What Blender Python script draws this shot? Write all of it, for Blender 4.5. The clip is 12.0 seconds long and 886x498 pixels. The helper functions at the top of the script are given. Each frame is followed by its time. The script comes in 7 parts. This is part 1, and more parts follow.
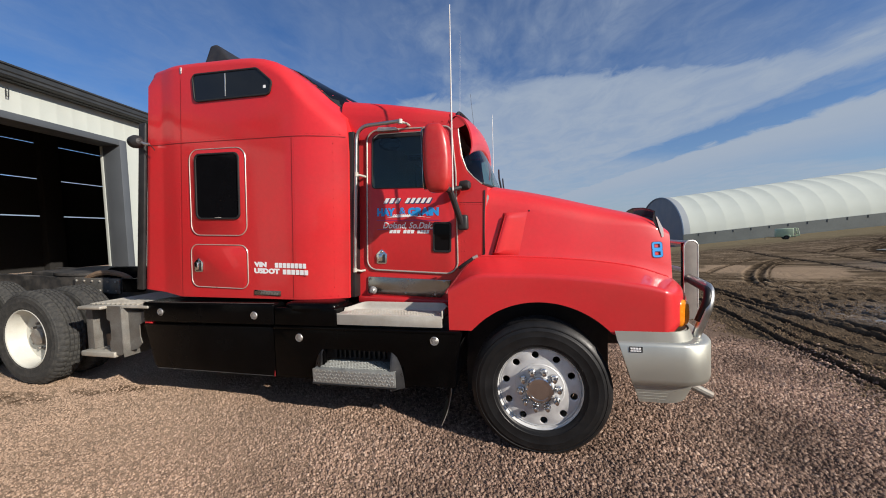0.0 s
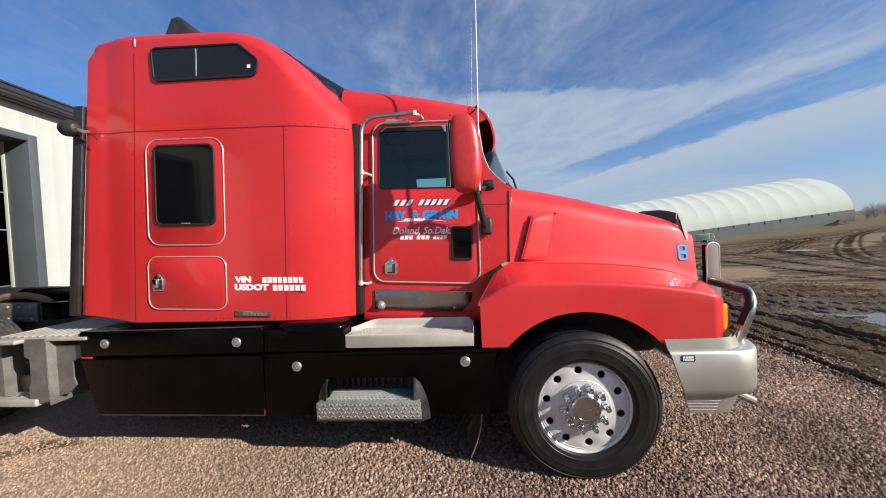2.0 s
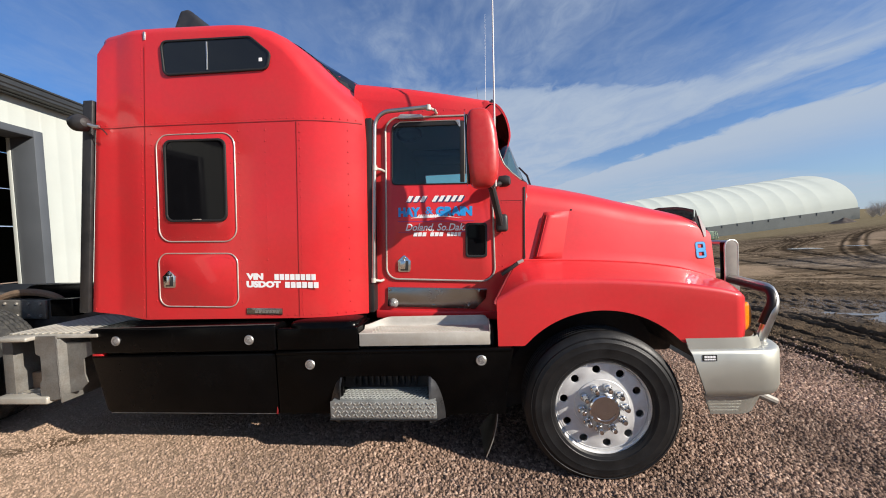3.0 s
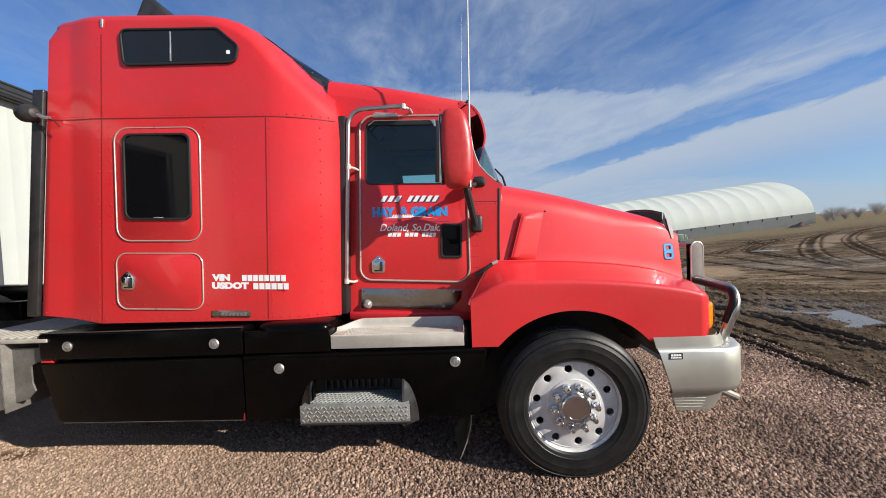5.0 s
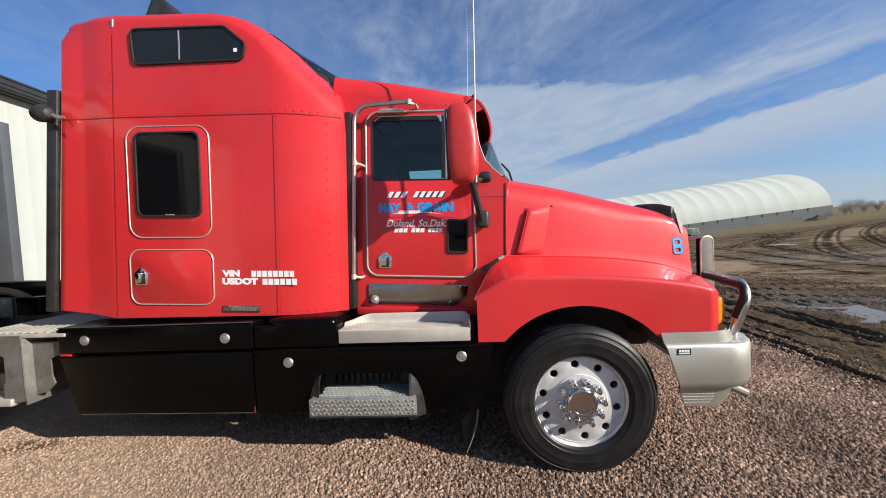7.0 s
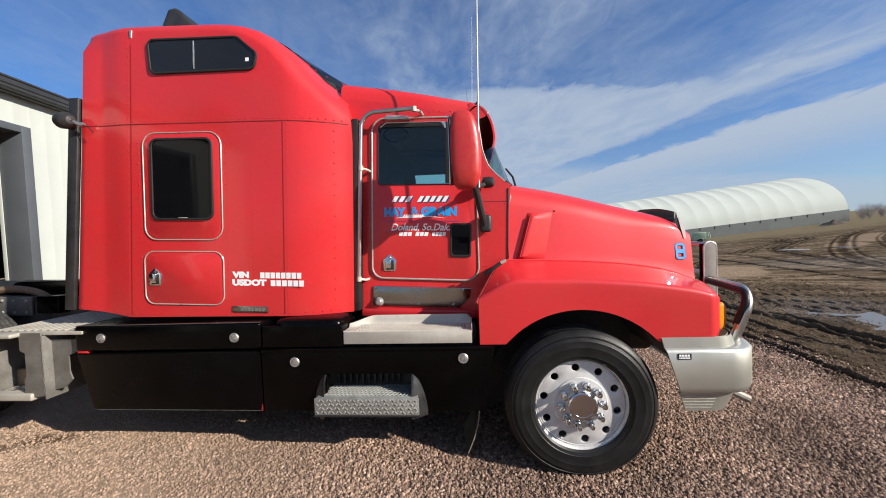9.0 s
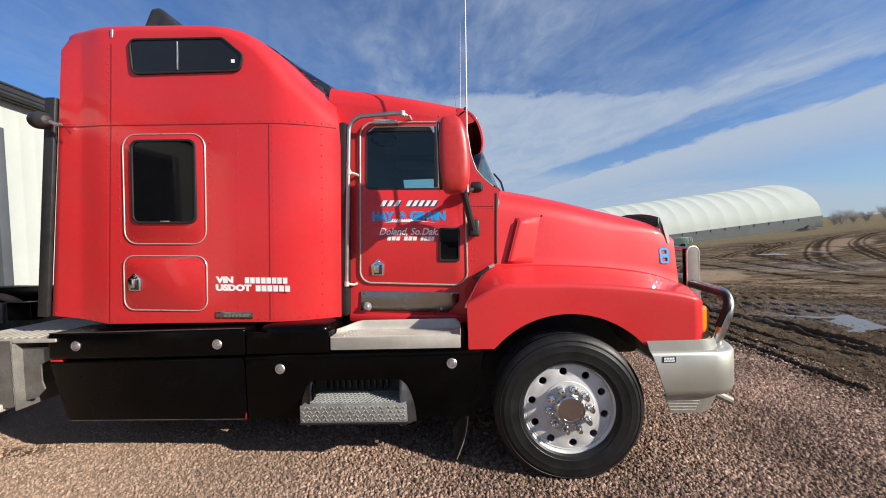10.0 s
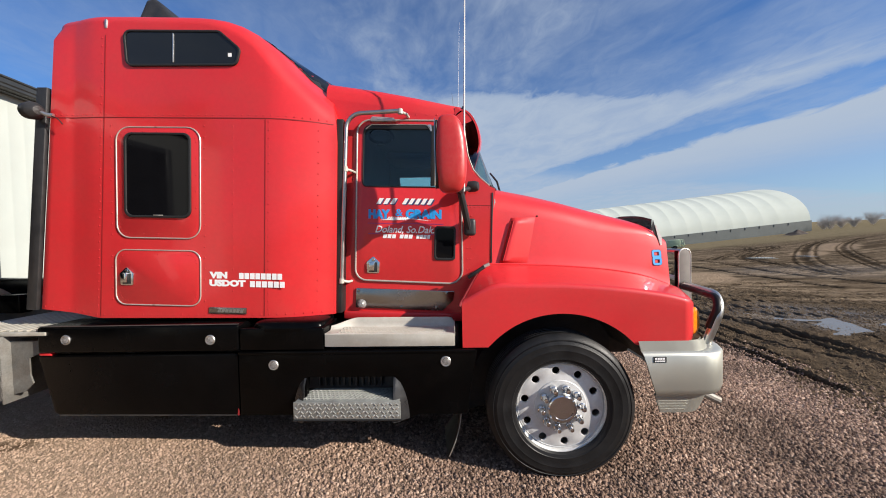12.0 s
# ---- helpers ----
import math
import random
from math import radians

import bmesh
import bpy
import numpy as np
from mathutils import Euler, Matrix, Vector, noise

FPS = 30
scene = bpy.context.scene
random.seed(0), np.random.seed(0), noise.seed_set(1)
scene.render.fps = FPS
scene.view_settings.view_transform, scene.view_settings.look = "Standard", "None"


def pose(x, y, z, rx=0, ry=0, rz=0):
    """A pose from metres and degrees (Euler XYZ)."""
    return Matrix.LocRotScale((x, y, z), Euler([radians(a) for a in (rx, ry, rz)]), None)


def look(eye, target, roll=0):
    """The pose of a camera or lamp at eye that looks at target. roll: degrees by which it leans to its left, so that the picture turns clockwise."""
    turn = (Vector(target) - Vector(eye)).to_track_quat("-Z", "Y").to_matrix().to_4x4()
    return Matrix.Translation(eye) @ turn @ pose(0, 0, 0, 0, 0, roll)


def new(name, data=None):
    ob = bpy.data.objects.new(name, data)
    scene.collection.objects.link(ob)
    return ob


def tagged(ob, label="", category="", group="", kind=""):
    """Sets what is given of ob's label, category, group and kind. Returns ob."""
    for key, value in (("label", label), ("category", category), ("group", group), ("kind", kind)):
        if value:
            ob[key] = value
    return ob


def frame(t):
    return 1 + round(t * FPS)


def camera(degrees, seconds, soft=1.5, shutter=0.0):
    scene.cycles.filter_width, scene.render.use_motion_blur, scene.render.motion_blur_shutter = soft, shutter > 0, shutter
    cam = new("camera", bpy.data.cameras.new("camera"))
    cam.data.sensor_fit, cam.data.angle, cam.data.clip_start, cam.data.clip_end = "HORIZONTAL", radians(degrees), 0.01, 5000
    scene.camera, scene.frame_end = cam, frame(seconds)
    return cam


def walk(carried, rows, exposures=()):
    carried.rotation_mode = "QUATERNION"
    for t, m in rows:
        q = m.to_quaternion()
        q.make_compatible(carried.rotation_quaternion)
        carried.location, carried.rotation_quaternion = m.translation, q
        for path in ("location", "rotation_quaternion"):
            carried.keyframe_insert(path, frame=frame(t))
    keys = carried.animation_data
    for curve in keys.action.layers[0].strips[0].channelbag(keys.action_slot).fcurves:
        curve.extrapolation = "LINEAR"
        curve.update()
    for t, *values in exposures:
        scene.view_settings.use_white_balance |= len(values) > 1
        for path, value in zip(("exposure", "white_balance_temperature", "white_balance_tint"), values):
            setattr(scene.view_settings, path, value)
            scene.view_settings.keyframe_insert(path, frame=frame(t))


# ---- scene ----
cam = camera(103.0, 12.0, soft=1.0)
PATH = [
    (0, (0.204, 0.0, 1.65), (-0.256, 1.944, 1.558), -2.0),
    (0.5, (0.049, 0.007, 1.625), (-0.298, 1.976, 1.574), -2.7),
    (1, (-0.158, 0.008, 1.676), (-0.358, 1.996, 1.592), -2.5),
    (1.5, (-0.301, 0.068, 1.653), (-0.558, 2.05, 1.576), -2.9),
    (2, (-0.402, 0.232, 1.643), (-0.582, 2.223, 1.592), -2.8),
    (2.5, (-0.477, 0.267, 1.65), (-0.667, 2.258, 1.611), -2.4),
    (3, (-0.5, 0.264, 1.643), (-0.69, 2.254, 1.578), -2.7),
    (5, (-0.46, 0.287, 1.636), (-0.539, 2.285, 1.573), -2.4),
    (5.5, (-0.454, 0.29, 1.634), (-0.535, 2.287, 1.561), -2.6),
    (6, (-0.457, 0.282, 1.632), (-0.626, 2.272, 1.53), -3.3),
    (6.5, (-0.455, 0.287, 1.635), (-0.577, 2.281, 1.54), -2.8),
    (8.5, (-0.418, 0.238, 1.647), (-0.566, 2.231, 1.562), -1.9),
    (9, (-0.413, 0.233, 1.648), (-0.579, 2.225, 1.575), -2.3),
    (9.5, (-0.412, 0.236, 1.644), (-0.548, 2.231, 1.611), -2.1),
    (10, (-0.415, 0.237, 1.648), (-0.514, 2.234, 1.598), -2.2),
    (10.5, (-0.421, 0.24, 1.644), (-0.513, 2.237, 1.588), -1.8),
    (11, (-0.417, 0.239, 1.648), (-0.504, 2.236, 1.594), -1.8),
    (11.5, (-0.424, 0.236, 1.644), (-0.486, 2.233, 1.57), -1.6),
    (12, (-0.423, 0.227, 1.648), (-0.491, 2.225, 1.589), -1.3),
]
walk(cam, [(t, look(eye, target, roll)) for t, eye, target, roll in PATH], [(0, 0.12), (0.5, 0.36), (1.0, 0.5), (1.7, 0.42), (12, 0.42)])

# ---- world, sun, exposure ----
SUN_WAY = Vector((0.93, -0.37, 0.465)).normalized()
SUN_EL = math.asin(SUN_WAY.z)
SUN_AZ = math.atan2(SUN_WAY.x, SUN_WAY.y)


def build_world():
    w = bpy.data.worlds.new("sky")
    scene.world = w
    w.use_nodes = True
    nt = w.node_tree
    nt.nodes.clear()
    N, Lk = nt.nodes.new, nt.links.new

    def math_node(op, a, b=None, clamp=False):
        n = N("ShaderNodeMath")
        n.operation, n.use_clamp = op, clamp
        for i, v in enumerate((a, b)):
            if v is None:
                continue
            if isinstance(v, (int, float)):
                n.inputs[i].default_value = v
            else:
                Lk(v, n.inputs[i])
        return n.outputs[0]

    sky = N("ShaderNodeTexSky")
    sky.sky_type, sky.sun_disc = "NISHITA", False
    sky.sun_elevation, sky.sun_rotation = SUN_EL, SUN_AZ
    sky.air_density, sky.dust_density, sky.ozone_density = 1.0, 0.4, 2.6
    coord = N("ShaderNodeTexCoord")
    sep = N("ShaderNodeSeparateXYZ")
    Lk(coord.outputs["Generated"], sep.inputs[0])
    zc = math_node("MAXIMUM", math_node("ADD", sep.outputs[2], 0.06), 0.03)
    px = math_node("DIVIDE", sep.outputs[0], zc)
    py = math_node("DIVIDE", sep.outputs[1], zc)
    flat = N("ShaderNodeCombineXYZ")
    Lk(px, flat.inputs[0]); Lk(py, flat.inputs[1])
    # clouds drawn out along one wind direction; v is the distance across that direction
    turn = N("ShaderNodeMapping")
    turn.inputs["Rotation"].default_value = (0, 0, radians(78.5))
    Lk(flat.outputs[0], turn.inputs[0])
    mp = N("ShaderNodeMapping")
    mp.inputs["Scale"].default_value = (0.62, 1.0, 1.0)
    mp.inputs["Location"].default_value = (2.3, 0.4, 0.0)
    Lk(turn.outputs[0], mp.inputs[0])

    def cloud_noise(scale, detail, rough, distort):
        n = N("ShaderNodeTexNoise")
        n.inputs["Scale"].default_value = scale
        n.inputs["Detail"].default_value = detail
        n.inputs["Roughness"].default_value = rough
        n.inputs["Distortion"].default_value = distort
        Lk(mp.outputs[0], n.inputs["Vector"])
        return n.outputs["Fac"]

    def span(value, a, b, lo=0.0, hi=1.0):
        r = N("ShaderNodeMapRange")
        r.interpolation_type = "SMOOTHSTEP"
        for k, x in zip(("From Min", "From Max", "To Min", "To Max"), (a, b, lo, hi)):
            r.inputs[k].default_value = x
        Lk(value, r.inputs["Value"])
        return r.outputs[0]

    big = cloud_noise(1.3, 6, 0.55, 0.4)
    fine = cloud_noise(4.2, 12, 0.62, 0.6)
    wisp = cloud_noise(9.0, 12, 0.6, 1.2)
    across = N("ShaderNodeSeparateXYZ")
    Lk(turn.outputs[0], across.inputs[0])
    u = across.outputs[0]

    def shaken(a, b):
        """The distance across the wind, ruffled by two sizes of cloud."""
        w = math_node("ADD", across.outputs[1], math_node("MULTIPLY", math_node("SUBTRACT", big, 0.5), a))
        return math_node("ADD", w, math_node("MULTIPLY", math_node("SUBTRACT", fine, 0.5), b))

    def level(base, start, slope, knee=None, steep=0.0):
        """The height of a cloud edge along the wind, bent down past a knee."""
        out = math_node("ADD", math_node("MULTIPLY", math_node("SUBTRACT", u, start), slope), base)
        if knee is not None:
            ruffle = math_node("ADD", math_node("MULTIPLY", math_node("SUBTRACT", big, 0.5), 0.9), math_node("MULTIPLY", math_node("SUBTRACT", fine, 0.5), 0.8))
            out = math_node("ADD", out, math_node("MULTIPLY", math_node("MINIMUM", math_node("SUBTRACT", math_node("ADD", u, ruffle), knee), 0.0), steep))
        return out

    crisp, soft_v = shaken(0.2, 0.5), shaken(0.55, 0.6)
    # a low bank with a bright upper edge
    over = math_node("SUBTRACT", crisp, level(2.83, -1.4, 0.2))
    bank = math_node("MULTIPLY", span(over, -0.06, 0.14), span(over, 0.1, 2.2, 1.0, 0.42))
    # a clear lane, and above it a broad band that swells into a puffed mass low down
    lane = span(math_node("SUBTRACT", crisp, level(2.3, -1.9, 0.2)), -0.16, 0.08, 1.0, 0.0)
    lane = math_node("MAXIMUM", lane, span(u, -4.4, -3.2, 0.9, 0.0))
    band = math_node("MULTIPLY", span(math_node("SUBTRACT", soft_v, level(1.86, -1.3, 0.5, -1.84, 3.6)), -0.25, 0.6), lane)
    band = math_node("MULTIPLY", band, span(fine, 0.25, 0.7, 0.7, 0.95))
    haze = math_node("MULTIPLY", span(big, 0.3, 0.62), span(wisp, 0.2, 0.8, 0.26, 0.46))
    haze = math_node("MULTIPLY", haze, math_node("MULTIPLY", span(soft_v, -0.2, 0.25, 0.6, 2.0), span(soft_v, 0.5, 0.95, 1.0, 0.45)))
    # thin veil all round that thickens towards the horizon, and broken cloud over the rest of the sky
    veil = span(sep.outputs[2], 0.0, 0.42, 0.36, 0.0)
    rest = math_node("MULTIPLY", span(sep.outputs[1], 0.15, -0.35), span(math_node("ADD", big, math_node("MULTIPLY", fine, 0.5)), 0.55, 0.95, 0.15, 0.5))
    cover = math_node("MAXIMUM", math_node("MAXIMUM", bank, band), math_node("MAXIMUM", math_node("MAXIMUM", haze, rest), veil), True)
    mix = N("ShaderNodeMix")
    mix.data_type = "RGBA"
    Lk(cover, mix.inputs[0])
    deep = N("ShaderNodeHueSaturation")
    deep.inputs["Saturation"].default_value = 1.15
    Lk(sky.outputs[0], deep.inputs["Color"])
    tint = N("ShaderNodeMix")
    tint.data_type, tint.blend_type = "RGBA", "MULTIPLY"
    tint.inputs[0].default_value = 1.0
    tint.inputs[7].default_value = (1.0, 1.34, 1.82, 1)
    Lk(deep.outputs[0], tint.inputs[6])
    Lk(tint.outputs[2], mix.inputs[6])
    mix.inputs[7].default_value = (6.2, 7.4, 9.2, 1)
    bg = N("ShaderNodeBackground")
    bg.inputs["Strength"].default_value = 0.053
    Lk(mix.outputs[2], bg.inputs[0])
    out = N("ShaderNodeOutputWorld")
    Lk(bg.outputs[0], out.inputs[0])


build_world()
sun = new("sun", bpy.data.lights.new("sun", "SUN"))
sun.data.energy, sun.data.angle, sun.data.color = 5.75, radians(0.53), (1.0, 0.92, 0.82)
sun.matrix_world = Matrix.Translation((20, -8, 14)) @ SUN_WAY.to_track_quat("Z", "Y").to_matrix().to_4x4()


# ---- materials ----
def material(name, base, rough=0.5, metal=0.0, coat=0.0, coat_rough=0.1, vary=0.15, scale=6.0, fine=80.0, bump=0.0, bump_scale=60.0,
             dirt=None, dirt_amount=0.0, dirt_scale=3.0, rough_vary=0.1, spec=0.5, pieces=False):
    """A principled surface with two scales of variation, optional dirt, and fine relief; noise runs in world metres."""
    m = bpy.data.materials.new(name)
    m.use_nodes = True
    nt = m.node_tree
    N, Lk = nt.nodes.new, nt.links.new
    b = nt.nodes["Principled BSDF"]
    geo = N("ShaderNodeNewGeometry")

    def noise_fac(s, detail=5, rgh=0.6):
        n = N("ShaderNodeTexNoise")
        n.inputs["Scale"].default_value, n.inputs["Detail"].default_value, n.inputs["Roughness"].default_value = s, detail, rgh
        Lk(geo.outputs["Position"], n.inputs["Vector"])
        return n.outputs["Fac"]

    def rng(fac, lo, hi, a=0.3, c=0.7):
        r = N("ShaderNodeMapRange")
        r.inputs["From Min"].default_value, r.inputs["From Max"].default_value = a, c
        r.inputs["To Min"].default_value, r.inputs["To Max"].default_value = lo, hi
        Lk(fac, r.inputs["Value"])
        return r.outputs[0]

    def mul(a, c):
        n = N("ShaderNodeMath"); n.operation = "MULTIPLY"
        Lk(a, n.inputs[0]); Lk(c, n.inputs[1])
        return n.outputs[0]

    big, small = noise_fac(scale), noise_fac(fine, 3)
    value = mul(rng(big, 1 - vary, 1 + vary), rng(small, 1 - vary * 0.5, 1 + vary * 0.5))
    if pieces:
        info = N("ShaderNodeObjectInfo")
        value = mul(value, rng(info.outputs["Random"], 0.8, 1.2, 0, 1))
    hsv = N("ShaderNodeHueSaturation")
    hsv.inputs["Color"].default_value = (*base, 1)
    Lk(value, hsv.inputs["Value"])
    col = hsv.outputs[0]
    if dirt:
        mx = N("ShaderNodeMix"); mx.data_type = "RGBA"
        Lk(rng(noise_fac(dirt_scale, 8, 0.7), 0, dirt_amount, 0.42, 0.72), mx.inputs[0])
        Lk(col, mx.inputs[6])
        mx.inputs[7].default_value = (*dirt, 1)
        col = mx.outputs[2]
    Lk(col, b.inputs["Base Color"])
    Lk(rng(big, max(0.02, rough - rough_vary), min(1, rough + rough_vary)), b.inputs["Roughness"])
    b.inputs["Metallic"].default_value = metal
    b.inputs["Coat Weight"].default_value, b.inputs["Coat Roughness"].default_value = coat, coat_rough
    b.inputs["Specular IOR Level"].default_value = spec
    if bump:
        bp = N("ShaderNodeBump")
        bp.inputs["Strength"].default_value, bp.inputs["Distance"].default_value = 1.0, bump
        Lk(noise_fac(bump_scale, 4), bp.inputs["Height"])
        Lk(bp.outputs[0], b.inputs["Normal"])
    return m


RED = material("red_paint", (0.60, 0.02, 0.025), 0.5, spec=0.3, coat=0.55, coat_rough=0.09, vary=0.07, scale=1.2, fine=30, dirt=(0.32, 0.07, 0.05), dirt_amount=0.22, dirt_scale=2.0, bump=0.0004, bump_scale=5)
RED_FLAT = material("faded_red_plastic", (0.46, 0.02, 0.02), 0.4, coat=0.1, coat_rough=0.25, vary=0.06, scale=20, fine=160, dirt=(0.4, 0.12, 0.09), dirt_amount=0.2, dirt_scale=26)
DARK_RED = material("red_seam", (0.22, 0.008, 0.01), 0.6)
BLACK = material("black_paint", (0.0014, 0.0014, 0.0016), 0.2, coat=0.0, vary=0.3, scale=4, dirt=(0.01, 0.008, 0.007), dirt_amount=0.12, dirt_scale=5, bump=0.0006, bump_scale=6, spec=0.09)
BLACK_PLASTIC = material("black_plastic", (0.016, 0.016, 0.017), 0.5, vary=0.25, scale=10, dirt=(0.07, 0.06, 0.055), dirt_amount=0.3, dirt_scale=12, bump=0.0006, bump_scale=250)
RUBBER = material("tyre_rubber", (0.009, 0.009, 0.0095), 0.45, spec=0.3, vary=0.25, scale=7, dirt=(0.05, 0.045, 0.04), dirt_amount=0.2, dirt_scale=6, bump=0.0008, bump_scale=120)
RUBBER_DUSTY = material("dusty_tyre_rubber", (0.028, 0.028, 0.027), 0.85, vary=0.25, scale=12, dirt=(0.1, 0.095, 0.08), dirt_amount=0.5, dirt_scale=25, bump=0.001, bump_scale=120)
SEAL = material("black_seal", (0.012, 0.012, 0.012), 0.55)
ALU = material("polished_aluminium", (0.5, 0.5, 0.48), 0.38, metal=1.0, vary=0.08, scale=9, fine=160, dirt=(0.35, 0.33, 0.3), dirt_amount=0.35, dirt_scale=9, rough_vary=0.1, bump=0.0003, bump_scale=40)
ALU_DULL = material("dull_aluminium", (0.68, 0.67, 0.65), 0.45, metal=1.0, vary=0.12, scale=7, fine=140, dirt=(0.4, 0.37, 0.33), dirt_amount=0.5, dirt_scale=6, rough_vary=0.1, bump=0.0005, bump_scale=60)
WHEEL_ALU = material("wheel_aluminium", (0.64, 0.64, 0.63), 0.5, metal=0.35, vary=0.06, scale=14, fine=200, dirt=(0.45, 0.43, 0.4), dirt_amount=0.4, dirt_scale=18, rough_vary=0.08)
ANTENNA = material("white_fibreglass", (0.7, 0.69, 0.66), 0.35, vary=0.05)
CHROME = material("chrome", (0.7, 0.7, 0.7), 0.14, metal=1.0, vary=0.04, dirt=(0.3, 0.27, 0.24), dirt_amount=0.25, dirt_scale=30, rough_vary=0.05)
STAINLESS = material("stainless_sheet", (0.34, 0.335, 0.33), 0.24, metal=1.0, vary=0.1, scale=4, dirt=(0.25, 0.22, 0.2), dirt_amount=0.4, dirt_scale=7)
CREAM = material("cream_paint", (0.47, 0.45, 0.4), 0.45, vary=0.08, scale=7, dirt=(0.33, 0.27, 0.2), dirt_amount=0.45, dirt_scale=8, bump=0.0004)
WHITE_PAINT = material("white_wheel_paint", (0.56, 0.56, 0.5), 0.5, vary=0.06, dirt=(0.38, 0.34, 0.27), dirt_amount=0.5, dirt_scale=6)
TRIM = material("pale_trim", (0.54, 0.5, 0.44), 0.35, metal=0.5, vary=0.1, scale=14)
STEEL = material("weathered_steel", (0.3, 0.29, 0.26), 0.65, metal=0.3, vary=0.3, scale=8, dirt=(0.3, 0.2, 0.13), dirt_amount=0.6, dirt_scale=7, bump=0.001)
RUST = material("rusty_steel", (0.2, 0.14, 0.09), 0.8, vary=0.3, scale=10, dirt=(0.2, 0.1, 0.05), dirt_amount=0.6, dirt_scale=12, bump=0.001)
FRAME = material("frame_paint", (0.03, 0.03, 0.03), 0.6, vary=0.3, dirt=(0.13, 0.11, 0.09), dirt_amount=0.6, dirt_scale=6)
DARK_GLASS = material("privacy_glass", (0.005, 0.005, 0.006), 0.04, vary=0.1, rough_vary=0.01, spec=0.13)
TINTED_GLASS = material("tinted_glass", (0.01, 0.011, 0.011), 0.05, vary=0.1, rough_vary=0.01, spec=0.5)
HEADLINER = material("grey_headliner", (0.1, 0.11, 0.11), 0.9, vary=0.1)
DASH = material("grey_dashboard", (0.16, 0.17, 0.17), 0.7, vary=0.15)
INTERIOR = material("cab_interior", (0.012, 0.012, 0.013), 0.8, vary=0.2)
LINING = material("cab_lining", (0.12, 0.12, 0.115), 0.8, vary=0.15, scale=5)
AMBER = material("amber_lens", (0.75, 0.22, 0.01), 0.2, coat=0.6, vary=0.15, scale=40)
LENS = material("clear_lens", (0.28, 0.27, 0.26), 0.25, metal=0.3, vary=0.2, scale=60)
BLUE_VINYL = material("blue_vinyl", (0.02, 0.3, 0.72), 0.4, vary=0.05)
WHITE_VINYL = material("white_vinyl", (0.86, 0.86, 0.86), 0.4, vary=0.05)
PURPLE_VINYL = material("purple_vinyl", (0.22, 0.03, 0.2), 0.4, vary=0.05)
DARK_VINYL = material("dark_blue_vinyl", (0.03, 0.05, 0.14), 0.4, vary=0.05)
SIDING = material("white_siding", (0.45, 0.48, 0.44), 0.45, vary=0.04, scale=1.5, dirt=(0.5, 0.48, 0.42), dirt_amount=0.25, dirt_scale=1.2)
END_WALL = material("blue_grey_sheet", (0.1, 0.14, 0.2), 0.5, vary=0.1, scale=0.3, fine=3)
GREY_TRIM = material("grey_trim", (0.075, 0.083, 0.092), 0.45, vary=0.06, scale=3)
DARK_TRIM = material("dark_gutter", (0.03, 0.032, 0.033), 0.4, vary=0.2, scale=3)
# near-black wall and floor colours carry the shade inside the doorway
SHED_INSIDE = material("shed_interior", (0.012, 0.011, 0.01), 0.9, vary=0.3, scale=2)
SHADED_FLOOR = material("shaded_shed_floor", (0.03, 0.027, 0.024), 0.85, vary=0.2, scale=1.5, dirt=(0.018, 0.016, 0.014), dirt_amount=0.6, dirt_scale=1)
KNEE = material("grey_wall_sheet", (0.115, 0.13, 0.125), 0.6, vary=0.12, scale=0.3, fine=3)
TRAILER_PAINT = material("trailer_paint", (0.40, 0.5, 0.34), 0.5, vary=0.1, scale=1)
WATER = material("puddle_water", (0.15, 0.125, 0.1), 0.2, vary=0.2, scale=3, rough_vary=0.08, spec=0.3)
TREAD_BASE = material("worn_tread_plate", (0.32, 0.33, 0.31), 0.45, metal=0.4, vary=0.15, scale=20, fine=200, dirt=(0.12, 0.11, 0.1), dirt_amount=0.3, dirt_scale=14)
BLACK_GLOSS = material("moulded_black_plastic", (0.018, 0.018, 0.019), 0.34, vary=0.2, scale=14, dirt=(0.05, 0.046, 0.042), dirt_amount=0.25, dirt_scale=20, spec=0.45)
TREAD = material("bright_tread_plate", (0.62, 0.62, 0.57), 0.36, metal=0.6, vary=0.1, scale=20, fine=200, dirt=(0.25, 0.22, 0.18), dirt_amount=0.35, dirt_scale=14)
PLATE = material("bare_aluminium_plate", (0.42, 0.4, 0.345), 0.55, metal=0.3, vary=0.12, scale=6, dirt=(0.3, 0.24, 0.17), dirt_amount=0.5, dirt_scale=7, bump=0.0005)
BUMPER = material("satin_aluminium", (0.52, 0.52, 0.46), 0.4, metal=0.75, vary=0.03, scale=3, fine=200, dirt=(0.5, 0.46, 0.36), dirt_amount=0.25, dirt_scale=3, rough_vary=0.05, bump=0.00012, bump_scale=30)
BRUSHED = material("brushed_aluminium", (0.19, 0.175, 0.16), 0.6, metal=0.0, spec=0.25, vary=0.08, scale=12, fine=200, dirt=(0.3, 0.27, 0.23), dirt_amount=0.35, dirt_scale=10)
BRACKET = material("galvanised_bracket", (0.17, 0.165, 0.15), 0.6, metal=0.4, vary=0.25, scale=8, dirt=(0.12, 0.08, 0.05), dirt_amount=0.5, dirt_scale=6, bump=0.0008)
SOIL = material("dark_soil", (0.06, 0.045, 0.036), 0.9, vary=0.3, scale=2, fine=9, bump=0.03, bump_scale=4)
TWIG = material("bare_twigs", (0.5, 0.46, 0.42), 0.9, vary=0.3, scale=1)


